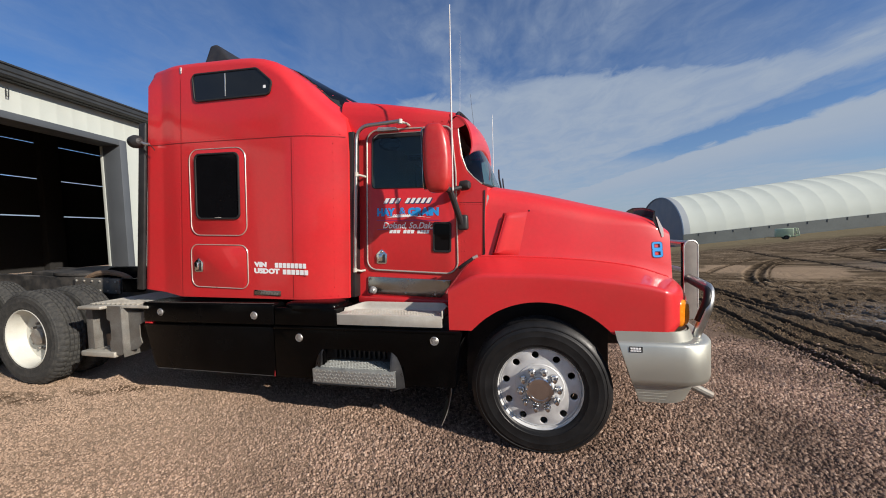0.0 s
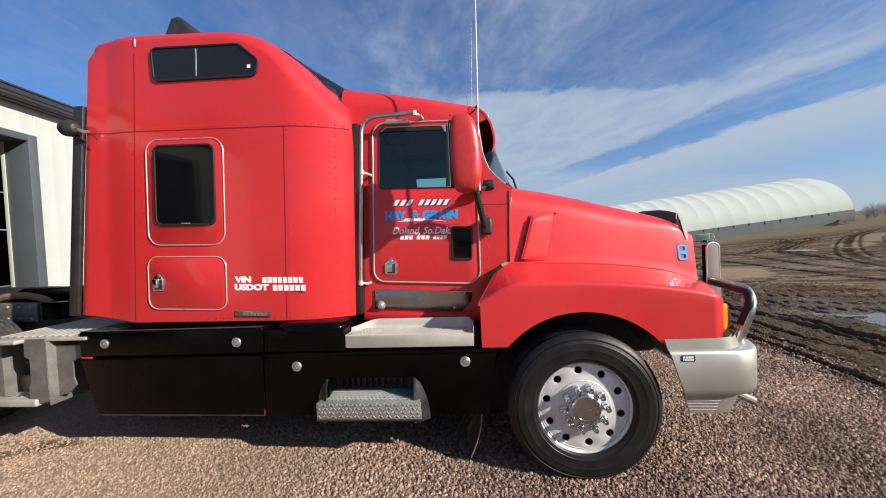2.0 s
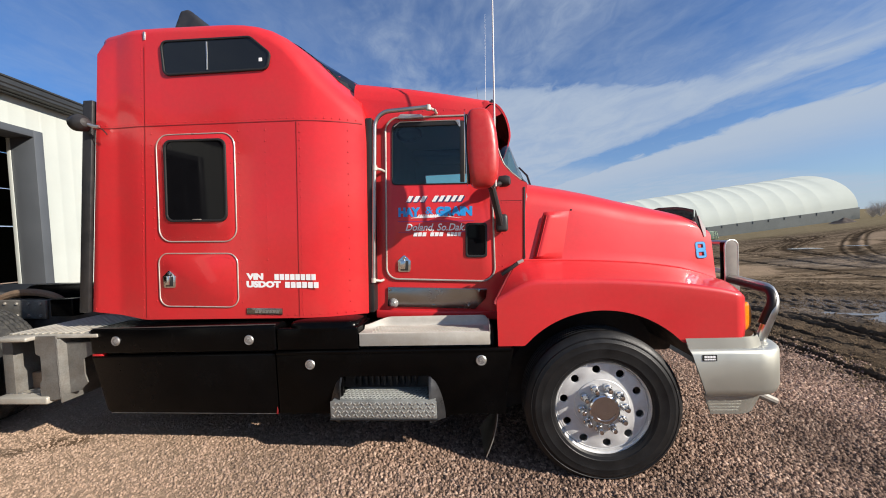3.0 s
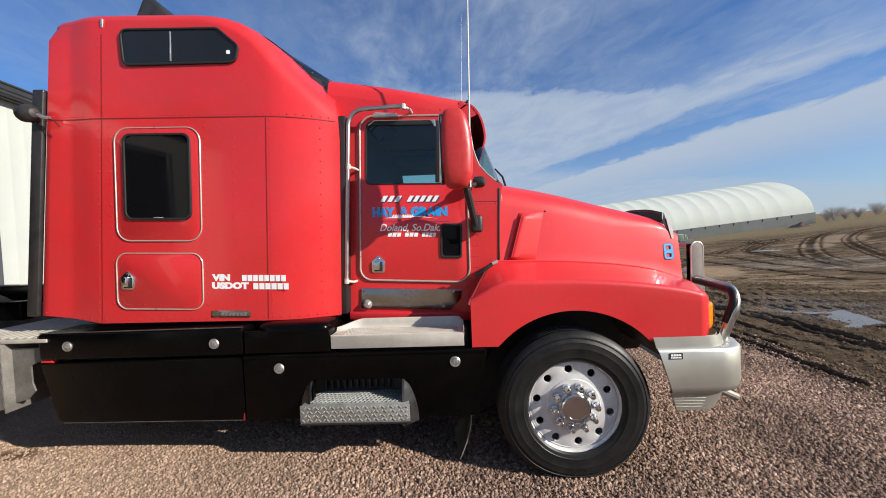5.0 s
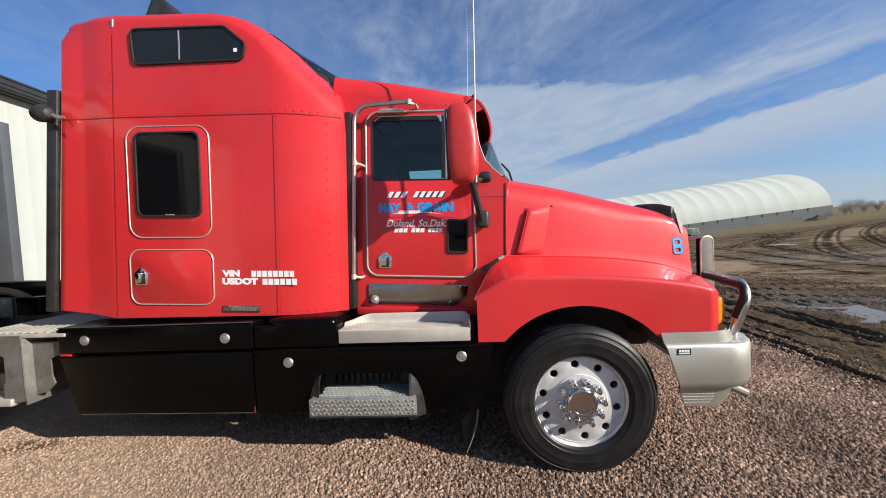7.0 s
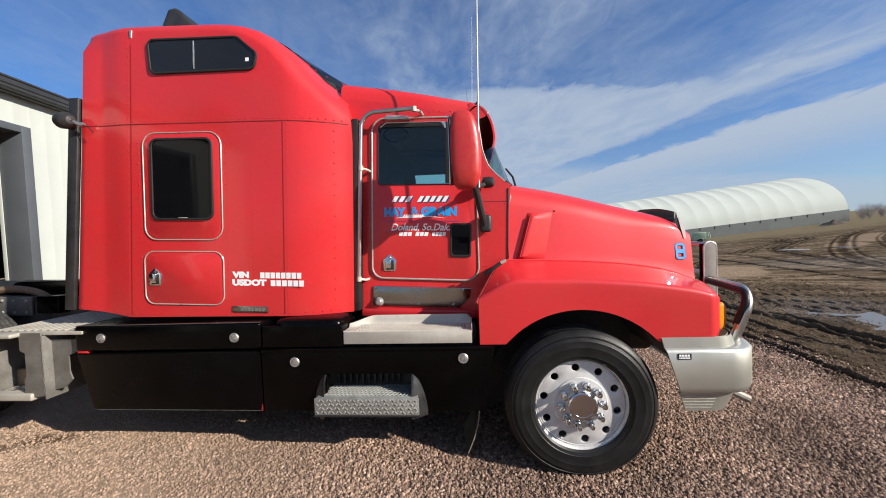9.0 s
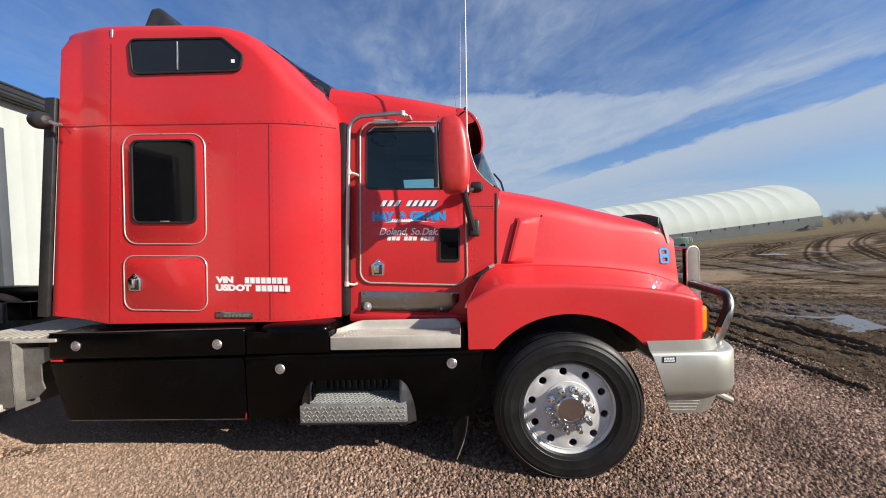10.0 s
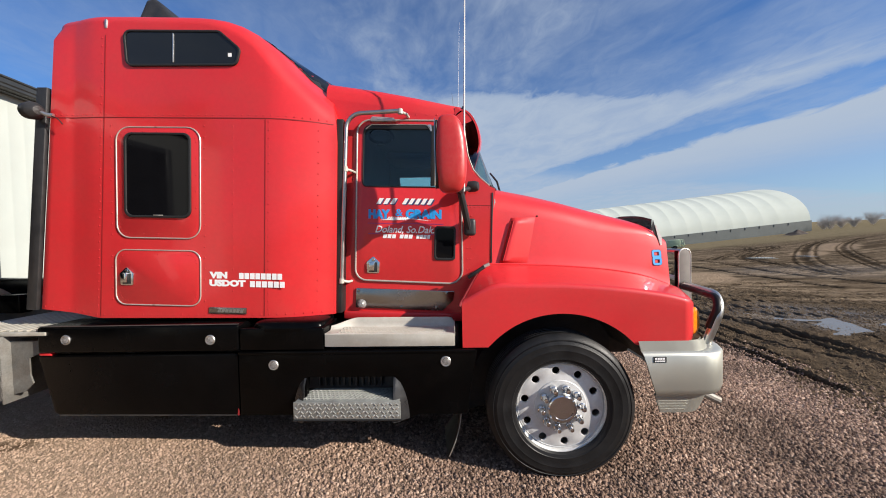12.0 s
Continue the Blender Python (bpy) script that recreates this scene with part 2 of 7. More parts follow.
def glass_material(name, tint, gloss=1.0):
    """Thin tinted sheet: light passes straight through, and more of it mirrors at a glancing angle, alike from both sides."""
    m = bpy.data.materials.new(name)
    m.use_nodes = True
    nt = m.node_tree
    N, Lk = nt.nodes.new, nt.links.new
    clear, shine, mixer, weight, power, gain = N("ShaderNodeBsdfTransparent"), N("ShaderNodeBsdfGlossy"), N("ShaderNodeMixShader"), N("ShaderNodeLayerWeight"), N("ShaderNodeMath"), N("ShaderNodeMath")
    clear.inputs[0].default_value = (*tint, 1)
    shine.inputs["Roughness"].default_value = 0.012
    weight.inputs["Blend"].default_value = 0.5
    power.operation, gain.operation, gain.use_clamp = "POWER", "MULTIPLY_ADD", True
    power.inputs[1].default_value = 5.0
    gain.inputs[1].default_value, gain.inputs[2].default_value = 0.96 * gloss, 0.04 * gloss
    Lk(weight.outputs["Facing"], power.inputs[0]); Lk(power.outputs[0], gain.inputs[0])
    Lk(gain.outputs[0], mixer.inputs[0]); Lk(clear.outputs[0], mixer.inputs[1]); Lk(shine.outputs[0], mixer.inputs[2])
    Lk(mixer.outputs[0], nt.nodes["Material Output"].inputs[0])
    return m


GLASS = glass_material("window_glass", (0.74, 0.9, 0.9), 0.9)
SCREEN = glass_material("screen_glass", (0.6, 0.72, 0.68))
SMOKED = glass_material("smoked_plastic", (0.16, 0.165, 0.175))


def fabric_material(name, dark, light):
    """Stretched cover: scatters light and lets some through."""
    m = bpy.data.materials.new(name)
    m.use_nodes = True
    nt = m.node_tree
    N, Lk = nt.nodes.new, nt.links.new
    geo, n, ramp = N("ShaderNodeNewGeometry"), N("ShaderNodeTexNoise"), N("ShaderNodeValToRGB")
    n.inputs["Scale"].default_value, n.inputs["Detail"].default_value = 0.22, 6
    ramp.color_ramp.elements[0].color, ramp.color_ramp.elements[1].color = (*dark, 1), (*light, 1)
    Lk(geo.outputs["Position"], n.inputs["Vector"]); Lk(n.outputs["Fac"], ramp.inputs[0])
    d, t, mixer = N("ShaderNodeBsdfDiffuse"), N("ShaderNodeBsdfTranslucent"), N("ShaderNodeMixShader")
    Lk(ramp.outputs[0], d.inputs[0]); Lk(ramp.outputs[0], t.inputs[0])
    mixer.inputs[0].default_value = 0.1
    Lk(d.outputs[0], mixer.inputs[1]); Lk(t.outputs[0], mixer.inputs[2])
    Lk(mixer.outputs[0], nt.nodes["Material Output"].inputs[0])
    return m


FABRIC = fabric_material("white_fabric", (0.58, 0.62, 0.55), (0.68, 0.715, 0.64))
END_FABRIC = fabric_material("grey_fabric", (0.4, 0.43, 0.44), (0.46, 0.49, 0.5))


# ---- mesh helpers ----
WORLD = {}


def root(name, place, label, category, group="", kind=""):
    ob = new(name)
    ob.location = place
    ob.empty_display_size = 0.1
    WORLD[ob] = Matrix.Translation(place)
    return tagged(ob, label, category, group, kind)


def to_mesh(name, bm, mat, sharp=35):
    if isinstance(bm, bpy.types.Mesh):
        return bm
    me = bpy.data.meshes.new(name)
    bmesh.ops.recalc_face_normals(bm, faces=bm.faces)
    bm.to_mesh(me)
    bm.free()
    me.materials.append(mat)
    me.polygons.foreach_set("use_smooth", [True] * len(me.polygons))
    me.set_sharp_from_angle(angle=radians(sharp))
    return me


def part(name, bm, mat, parent, label="", m=None, sharp=35):
    """Links a bmesh (or a shared mesh) as one object under a thing or under a part; m is its pose in the world."""
    ob = new(name, to_mesh(name, bm, mat, sharp))
    m = m or Matrix()
    WORLD[ob] = m
    if parent:
        ob.parent = parent
        ob.matrix_parent_inverse = WORLD[parent].inverted()
    ob.matrix_basis = m
    return tagged(ob, label)


def grid_bm(rows, closed=False, skip=None):
    """Faces between rows of points; closed joins the last point of each row to the first."""
    bm = bmesh.new()
    vs = [[bm.verts.new(p) for p in r] for r in rows]
    n = len(rows[0])
    for i in range(len(rows) - 1):
        for j in range(n if closed else n - 1):
            if skip and skip(i, j):
                continue
            k = (j + 1) % n
            bm.faces.new((vs[i][j], vs[i + 1][j], vs[i + 1][k], vs[i][k]))
    bmesh.ops.remove_doubles(bm, verts=bm.verts, dist=1e-6)
    return bm


def box(x0, x1, y0, y1, z0, z1, r=0.004, seg=2, bm=None):
    bm = bm or bmesh.new()
    vs = [bm.verts.new(((x0, x1)[i & 1], (y0, y1)[i >> 1 & 1], (z0, z1)[i >> 2])) for i in range(8)]
    fs = [bm.faces.new([vs[i] for i in q]) for q in ((0, 1, 3, 2), (4, 6, 7, 5), (0, 4, 5, 1), (2, 3, 7, 6), (0, 2, 6, 4), (1, 5, 7, 3))]
    bmesh.ops.recalc_face_normals(bm, faces=fs)
    if r > 0:
        es = list({e for f in fs for e in f.edges})
        bmesh.ops.bevel(bm, geom=es, offset=r, segments=seg, profile=0.5, affect="EDGES")
    return bm


def rpoly(pts, r, n=6):
    """A polygon with rounded corners; r is one radius or one for each corner."""
    out = []
    k = len(pts)
    for i in range(k):
        p, a, b = Vector(pts[i]), Vector(pts[i - 1]), Vector(pts[(i + 1) % k])
        rad = r[i] if isinstance(r, (list, tuple)) else r
        u, v = (a - p).normalized(), (b - p).normalized()
        half = math.acos(max(-1, min(1, u.dot(v)))) / 2
        if rad <= 0 or half > 1.55:
            out.append(tuple(p))
            continue
        d = min(rad / math.tan(half), (a - p).length * 0.49, (b - p).length * 0.49)
        c = p + (u + v).normalized() * (d / math.cos(half))
        s, e = p + u * d - c, p + v * d - c
        for j in range(n + 1):
            t = j / n
            ang = math.pi - 2 * half
            w = (s * math.sin((1 - t) * ang) + e * math.sin(t * ang)) / math.sin(ang)
            out.append(tuple(c + w))
    return out


def rrect(x0, z0, x1, z1, r, n=6):
    return rpoly([(x0, z0), (x1, z0), (x1, z1), (x0, z1)], r, n)


def circle(x, z, r, n=24):
    return [(x + r * math.cos(2 * math.pi * i / n), z + r * math.sin(2 * math.pi * i / n)) for i in range(n)]


def plate(outer, y, depth, holes=(), bevel=0.0):
    """A flat plate in the x-z plane with holes, its front at y, going back by depth."""
    bm = bmesh.new()
    edges = []
    for loop in (outer, *holes):
        vs = [bm.verts.new((p[0], y, p[1])) for p in loop]
        edges += [bm.edges.new((vs[i], vs[(i + 1) % len(vs)])) for i in range(len(vs))]
    if holes:
        bmesh.ops.triangle_fill(bm, edges=edges, use_beauty=True)
    else:
        bm.faces.new(bm.verts)
    front = list(bm.faces)
    rim = [e for e in bm.edges if e.is_boundary]
    ext = bmesh.ops.extrude_face_region(bm, geom=front)
    back = [v for v in ext["geom"] if isinstance(v, bmesh.types.BMVert)]
    bmesh.ops.translate(bm, verts=back, vec=(0, depth, 0))
    if bevel:
        rim = [e for e in bm.edges if len(e.link_faces) == 2 and all(abs(v.co.y - y) < 1e-6 for v in e.verts)
               and abs(e.link_faces[0].normal.dot(e.link_faces[1].normal)) < 0.5]
        bm.normal_update()
        rim = [e for e in bm.edges if len(e.link_faces) == 2 and all(abs(v.co.y - y) < 1e-6 for v in e.verts)
               and abs(e.link_faces[0].normal.dot(e.link_faces[1].normal)) < 0.5]
        bmesh.ops.bevel(bm, geom=rim, offset=bevel, segments=2, profile=0.5, affect="EDGES")
    return bm


def smooth_line(pts, per=6):
    """A rounded line through the points."""
    P = [Vector(p) for p in pts]
    out = []
    for i in range(len(P) - 1):
        a, b, c, d = P[max(i - 1, 0)], P[i], P[i + 1], P[min(i + 2, len(P) - 1)]
        for j in range(per):
            t = j / per
            out.append(0.5 * ((2 * b) + (c - a) * t + (2 * a - 5 * b + 4 * c - d) * t * t + (3 * b - a - 3 * c + d) * t ** 3))
    return out + [P[-1]]


def bend_line(pts, r, n=6):
    """Straight runs joined by round bends of radius r."""
    P = [Vector(p) for p in pts]
    out = [P[0]]
    for i in range(1, len(P) - 1):
        u, v = (P[i - 1] - P[i]).normalized(), (P[i + 1] - P[i]).normalized()
        half = math.acos(max(-1, min(1, u.dot(v)))) / 2
        if half > 1.55:
            continue
        d = min(r / math.tan(half), (P[i - 1] - P[i]).length * 0.48, (P[i + 1] - P[i]).length * 0.48)
        c = P[i] + (u + v).normalized() * (d / math.cos(half))
        s, e = P[i] + u * d - c, P[i] + v * d - c
        ang = math.pi - 2 * half
        for j in range(n + 1):
            t = j / n
            out.append(c + (s * math.sin((1 - t) * ang) + e * math.sin(t * ang)) / math.sin(ang))
    return out + [P[-1]]


def tube(pts, r, n=10, closed=False, bm=None, taper=None):
    """A round bar along a line of points."""
    bm = bm or bmesh.new()
    P = [Vector(p) for p in pts]
    k = len(P)
    ring_list = []
    up = None
    for i in range(k):
        a, b = (P[i - 1] if i or closed else P[i]), (P[(i + 1) % k] if i < k - 1 or closed else P[i])
        t = (b - a).normalized()
        if up is None:
            up = t.orthogonal().normalized()
        up = (up - t * up.dot(t)).normalized()
        side = t.cross(up)
        rad = r if taper is None else r + (taper - r) * i / (k - 1)
        ring_list.append([bm.verts.new(P[i] + (up * math.cos(2 * math.pi * j / n) + side * math.sin(2 * math.pi * j / n)) * rad) for j in range(n)])
    for i in range(k if closed else k - 1):
        A, B = ring_list[i], ring_list[(i + 1) % k]
        if closed and i == k - 1:
            off = min(range(n), key=lambda o: (A[0].co - B[o].co).length)
            B = B[off:] + B[:off]
        for j in range(n):
            bm.faces.new((A[j], A[(j + 1) % n], B[(j + 1) % n], B[j]))
    if not closed:
        bm.faces.new(ring_list[0][::-1]); bm.faces.new(ring_list[-1])
    return bm


def loop_tube(loop, y, r, n=8):
    return tube([(p[0], y, p[1]) for p in loop], r, n, closed=True)


def lathe(profile, seg=64, bm=None, wobble=None):
    """Turns a profile of (radius, y) about the y axis."""
    rows = []
    for i in range(seg):
        a = 2 * math.pi * i / seg
        row = []
        for j, (r, y) in enumerate(profile):
            rr = r + (wobble(i, j) if wobble else 0)
            row.append((rr * math.cos(a), y, rr * math.sin(a)))
        rows.append(row)
    rows.append(rows[0])
    return grid_bm(rows)


def disc(r, y0, y1, n=24, edge=0.003):
    return lathe([(0.0001, y0), (r - edge, y0), (r, y0 + edge), (r, y1), (0.0001, y1)], n)


def lettering(body, size, x, y, z, mat, parent, m, name="lettering", width=None, shear=0.0, spacing=1.0, bold=0.0):
    """Raised flat letters facing -y."""
    cu = bpy.data.curves.new(name, "FONT")
    cu.body, cu.size, cu.extrude, cu.align_x, cu.align_y = body, size, 0.0006, "CENTER", "CENTER"
    cu.shear, cu.space_character, cu.offset, cu.resolution_u = shear, spacing, bold, 3
    tmp = new("tmp", cu)
    me = bpy.data.meshes.new_from_object(tmp.evaluated_get(bpy.context.evaluated_depsgraph_get()))
    bpy.data.objects.remove(tmp)
    co = np.empty(len(me.vertices) * 3)
    me.vertices.foreach_get("co", co)
    co = co.reshape(-1, 3)
    if width:
        co[:, 0] *= width / (co[:, 0].max() - co[:, 0].min())
    co[:, 0] -= (co[:, 0].max() + co[:, 0].min()) / 2
    out = np.stack([co[:, 0] + x, y - co[:, 2], co[:, 1] + z], 1)
    me.vertices.foreach_set("co", out.ravel())
    me.materials.clear()
    me.materials.append(mat)
    return part(name, me, mat, parent, m=m)


def bars(rows, y, mat, parent, m, lean=0.0, name="lettering", gap=0.18):
    """Plain upright bars that stand for writing: rows of (x0, x1, z0, z1, count)."""
    bm = bmesh.new()
    for x0, x1, z0, z1, k in rows:
        step = (x1 - x0) / k
        for i in range(k):
            a, b = x0 + i * step, x0 + (i + 1 - gap) * step
            s = lean * (z1 - z0)
            vs = [bm.verts.new(p) for p in ((a, y, z0), (b, y, z0), (b + s, y, z1), (a + s, y, z1))]
            f = bm.faces.new(vs)
    ext = bmesh.ops.extrude_face_region(bm, geom=list(bm.faces))
    bmesh.ops.translate(bm, verts=[v for v in ext["geom"] if isinstance(v, bmesh.types.BMVert)], vec=(0, -0.001, 0))
    return tagged(part(name, bm, mat, parent, m=m), kind="stuff")


def rivet_mesh(places, r=0.006, proud=0.0035):
    """Low domes facing -y at the given (x, y, z)."""
    bm = bmesh.new()
    for x, y, z in places:
        base = [bm.verts.new((x + r * math.cos(a), y, z + r * math.sin(a))) for a in [i * math.pi / 3 for i in range(6)]]
        top = bm.verts.new((x, y - proud, z))
        for i in range(6):
            bm.faces.new((base[i], base[(i + 1) % 6], top))
    return bm


def lerp_keys(keys, x):
    """A smooth value between (x, value) keys."""
    if x <= keys[0][0]:
        return keys[0][1]
    for (a, va), (b, vb) in zip(keys, keys[1:]):
        if x <= b:
            t = (x - a) / (b - a)
            return va + (vb - va) * t
    return keys[-1][1]


def soft_keys(keys, x, reach=0.08):
    return sum(lerp_keys(keys, x + reach * o) for o in (-1, -0.5, 0, 0.5, 1)) / 5


# ---- ground ----
def value_noise(x, y, scale, seed):
    rs = np.random.RandomState(seed)
    tab = rs.rand(256, 256)
    u, v = np.asarray(x) * scale + 1000, np.asarray(y) * scale + 1000
    i, j = np.floor(u).astype(int), np.floor(v).astype(int)
    fu, fv = u - i, v - j
    fu, fv = fu * fu * (3 - 2 * fu), fv * fv * (3 - 2 * fv)
    a, b = tab[i % 256, j % 256], tab[(i + 1) % 256, j % 256]
    c, d = tab[i % 256, (j + 1) % 256], tab[(i + 1) % 256, (j + 1) % 256]
    return (a * (1 - fu) + b * fu) * (1 - fv) + (c * (1 - fu) + d * fu) * fv - 0.5


def smoothstep(a, b, x):
    t = np.clip((np.asarray(x, float) - a) / (b - a), 0, 1)
    return t * t * (3 - 2 * t)


def border(y):
    """The x at which gravel gives way to mud."""
    y = np.asarray(y, float)
    return 3.25 + 0.02 * (y - 4) + 0.5 * value_noise(y * 0, y, 0.45, 3) + 0.25 * value_noise(y * 0, y, 1.7, 4) + 0.06 * np.maximum(0, 3.5 - y) ** 2


# wheel tracks pressed into the mud: half width, depth, and the bends of each
NEAR_TRACKS = [
    (0.095, 0.1, [(5.2, 12.5), (5.2, 9.6), (5.29, 8.05), (5.57, 7.5), (5.6, 6.98), (5.52, 6.42), (5.56, 5.9), (5.5, 4.0)]),
    (0.05, 0.03, [(5.0, 12.0), (5.0, 9.6), (5.05, 8.1), (5.27, 7.3), (5.3, 6.4), (5.25, 5.5)]),
    (0.06, 0.065, [(4.15, 11.0), (4.05, 8.6), (3.92, 7.0), (3.84, 5.8), (3.8, 4.2)]),
    (0.06, 0.05, [(4.75, 9.5), (4.6, 7.0), (4.6, 6.3), (4.64, 5.9), (4.76, 5.6), (4.95, 5.3)]),
    (0.07, 0.035, [(6.6, 11.0), (6.5, 9.0), (6.7, 7.0), (7.0, 5.0)]),
    (0.04, 0.03, [(4.3, 7.4), (4.15, 6.2), (4.2, 5.0)]),
]
MIDDLE_TRACKS = [
    (0.3, 0.05, [(14.1, 23.3), (11.5, 20.4), (8.7, 16.1), (7.3, 13.5), (6.6, 11.8)]),
    (0.26, 0.05, [(13.6, 22.1), (11.0, 19.1), (8.85, 15.7), (7.6, 13.3), (8.0, 12.75), (8.9, 13.0), (10.5, 13.9), (12.9, 14.6)]),
    (0.16, 0.04, [(6.7, 14.9), (9.3, 18.8), (13.1, 23.8)]),
    (0.2, 0.04, [(8.0, 13.4), (8.75, 13.0), (9.3, 12.6), (9.8, 12.0), (10.4, 11.0)]),
    (0.3, 0.06, [(27.1, 61.8), (19.3, 38.6), (14.9, 26.5), (13.9, 21.8), (13.4, 18.5), (13.1, 15.8), (12.9, 12.9)]),
    (0.34, 0.06, [(18.5, 32.0), (18.0, 27.9), (17.2, 25.0), (16.1, 21.5), (15.1, 18.0), (15.0, 15.0), (15.2, 12.0)]),
]
FAR_TRACKS = [
    (0.5, 0.06, [(39.6, 60.4), (39.7, 54.3), (35.4, 45.0), (31.3, 39.2), (26.6, 34.7), (21.7, 30.3), (18.5, 26.7)]),
    (0.5, 0.07, [(33.3, 41.6), (33.9, 40.2), (31.6, 36.8), (28.0, 33.6), (23.0, 29.0), (20.6, 26.0), (18.9, 22.9), (17.2, 18.6), (16.4, 16.3)]),
    (0.6, 0.07, [(56.0, 51.0), (43.7, 42.3), (39.1, 39.2), (33.6, 35.1), (27.9, 29.7), (22.2, 23.8), (19.1, 20.1), (17.3, 17.2)]),
    (0.6, 0.06, [(29.4, 56.2), (33.2, 54.1), (32.5, 46.3), (30.6, 38.9), (27.0, 33.0)]),
    (0.42, 0.07, [(58.0, 45.0), (41.4, 37.0), (39.4, 36.3), (34.3, 32.6), (30.1, 29.0), (25.7, 24.4), (23.2, 21.5), (21.7, 19.7), (19.5, 17.0)]),
    (0.35, 0.05, [(26.0, 32.8), (22.4, 29.0), (20.3, 26.1), (19.6, 24.6), (18.2, 20.5)]),
]
# rows of tyre-lug prints across the wet strip: half width, depth, bends
LUG_TRACKS = [(0.16, 0.05, [(5.4, 9.1), (7.8, 8.3), (12.0, 8.3)]), (0.15, 0.05, [(5.6, 9.7), (8.0, 9.1), (12.0, 9.2)]), (0.15, 0.05, [(5.9, 10.4), (8.5, 10.0), (12.0, 10.1)]),
              (0.16, 0.045, [(6.4, 11.1), (12.5, 10.9)]), (0.16, 0.04, [(7.0, 11.9), (13.0, 11.6)])]
# shallow puddles in the mud: centre x, y, half length, half width, heading
PUDDLES = [(22.0, 26.0, 1.35, 0.75, -0.42), (24.1, 25.4, 0.6, 0.45, -0.6), (6.55, 7.9, 0.5, 0.13, -0.4), (7.05, 7.35, 0.7, 0.34, 0.83), (6.5, 6.75, 0.26, 0.09, 0.5), (8.4, 7.5, 0.7, 0.2, 0.2)]


def rounded(pts, per=6):
    """A smooth line through the bends."""
    P = np.array([pts[0]] + list(pts) + [pts[-1]], float)
    out = []
    for i in range(1, len(P) - 2):
        a, b, c, d = P[i - 1:i + 3]
        for k in range(per):
            t = k / per
            out.append(0.5 * (2 * b + (c - a) * t + (2 * a - 5 * b + 4 * c - d) * t * t + (3 * b - a - 3 * c + d) * t ** 3))
    return np.array(out + [P[-2]])


def line_distance(x, y, line):
    """Distance from each place to a line, and how far along the line it lies."""
    best, along, run = np.full(np.shape(x), 1e9), np.zeros(np.shape(x)), 0.0
    for (ax, ay), (bx, by) in zip(line, line[1:]):
        dx, dy = bx - ax, by - ay
        size = math.hypot(dx, dy)
        t = np.clip(((x - ax) * dx + (y - ay) * dy) / size ** 2, 0, 1)
        d = np.hypot(x - ax - t * dx, y - ay - t * dy)
        along = np.where(d < best, run + t * size, along)
        best = np.minimum(best, d)
        run += size
    return best, along


def beside(line, off):
    """The same line moved sideways."""
    d = np.gradient(line, axis=0)
    d /= np.linalg.norm(d, axis=1)[:, None]
    return line + off * np.stack([-d[:, 1], d[:, 0]], 1)


# each far track is a broad pass with narrower wheel marks along both sides
TRACK_LINES = [(w, dep, rounded(p), False) for w, dep, p in NEAR_TRACKS]
TRACK_LINES += [(w * k, dep * 0.5, beside(rounded(p), o * w), False) for w, dep, p in FAR_TRACKS for k, o in ((0.4, 0.0), (0.17, 0.95), (0.17, -0.85))]
TRACK_LINES += [(w * k, dep * 0.7, beside(rounded(p), o * w), False) for w, dep, p in MIDDLE_TRACKS for k, o in ((0.45, 0.0), (0.16, 0.9))]
TRACK_LINES += [(w, dep, rounded(p), True) for w, dep, p in LUG_TRACKS]


def rut_distance(x, y):
    """For each track: how far off its middle, as a share of its width, the way along it, depth, width, lugged or not."""
    wob = 0.35 * value_noise(x, y, 0.8, 41) + 0.25 * value_noise(x, y, 2.6, 42)
    for w, dep, line, lug in TRACK_LINES:
        d, along = line_distance(x, y, line)
        yield np.abs(d + w * wob) / w, along, dep, w, lug


def rut_mask(x, y):
    m = np.zeros(np.shape(x))
    for d, along, dep, w, lug in rut_distance(x, y):
        part_of = np.exp(-d ** 6) * (0.7 * smoothstep(0.1, 0.7, np.sin(along * 20)) if lug else 1.0)
        m = np.maximum(m, part_of * (0.75 + 0.7 * (value_noise(x, y, 1.3, 43) + 0.5)))
    return np.minimum(m, 1)


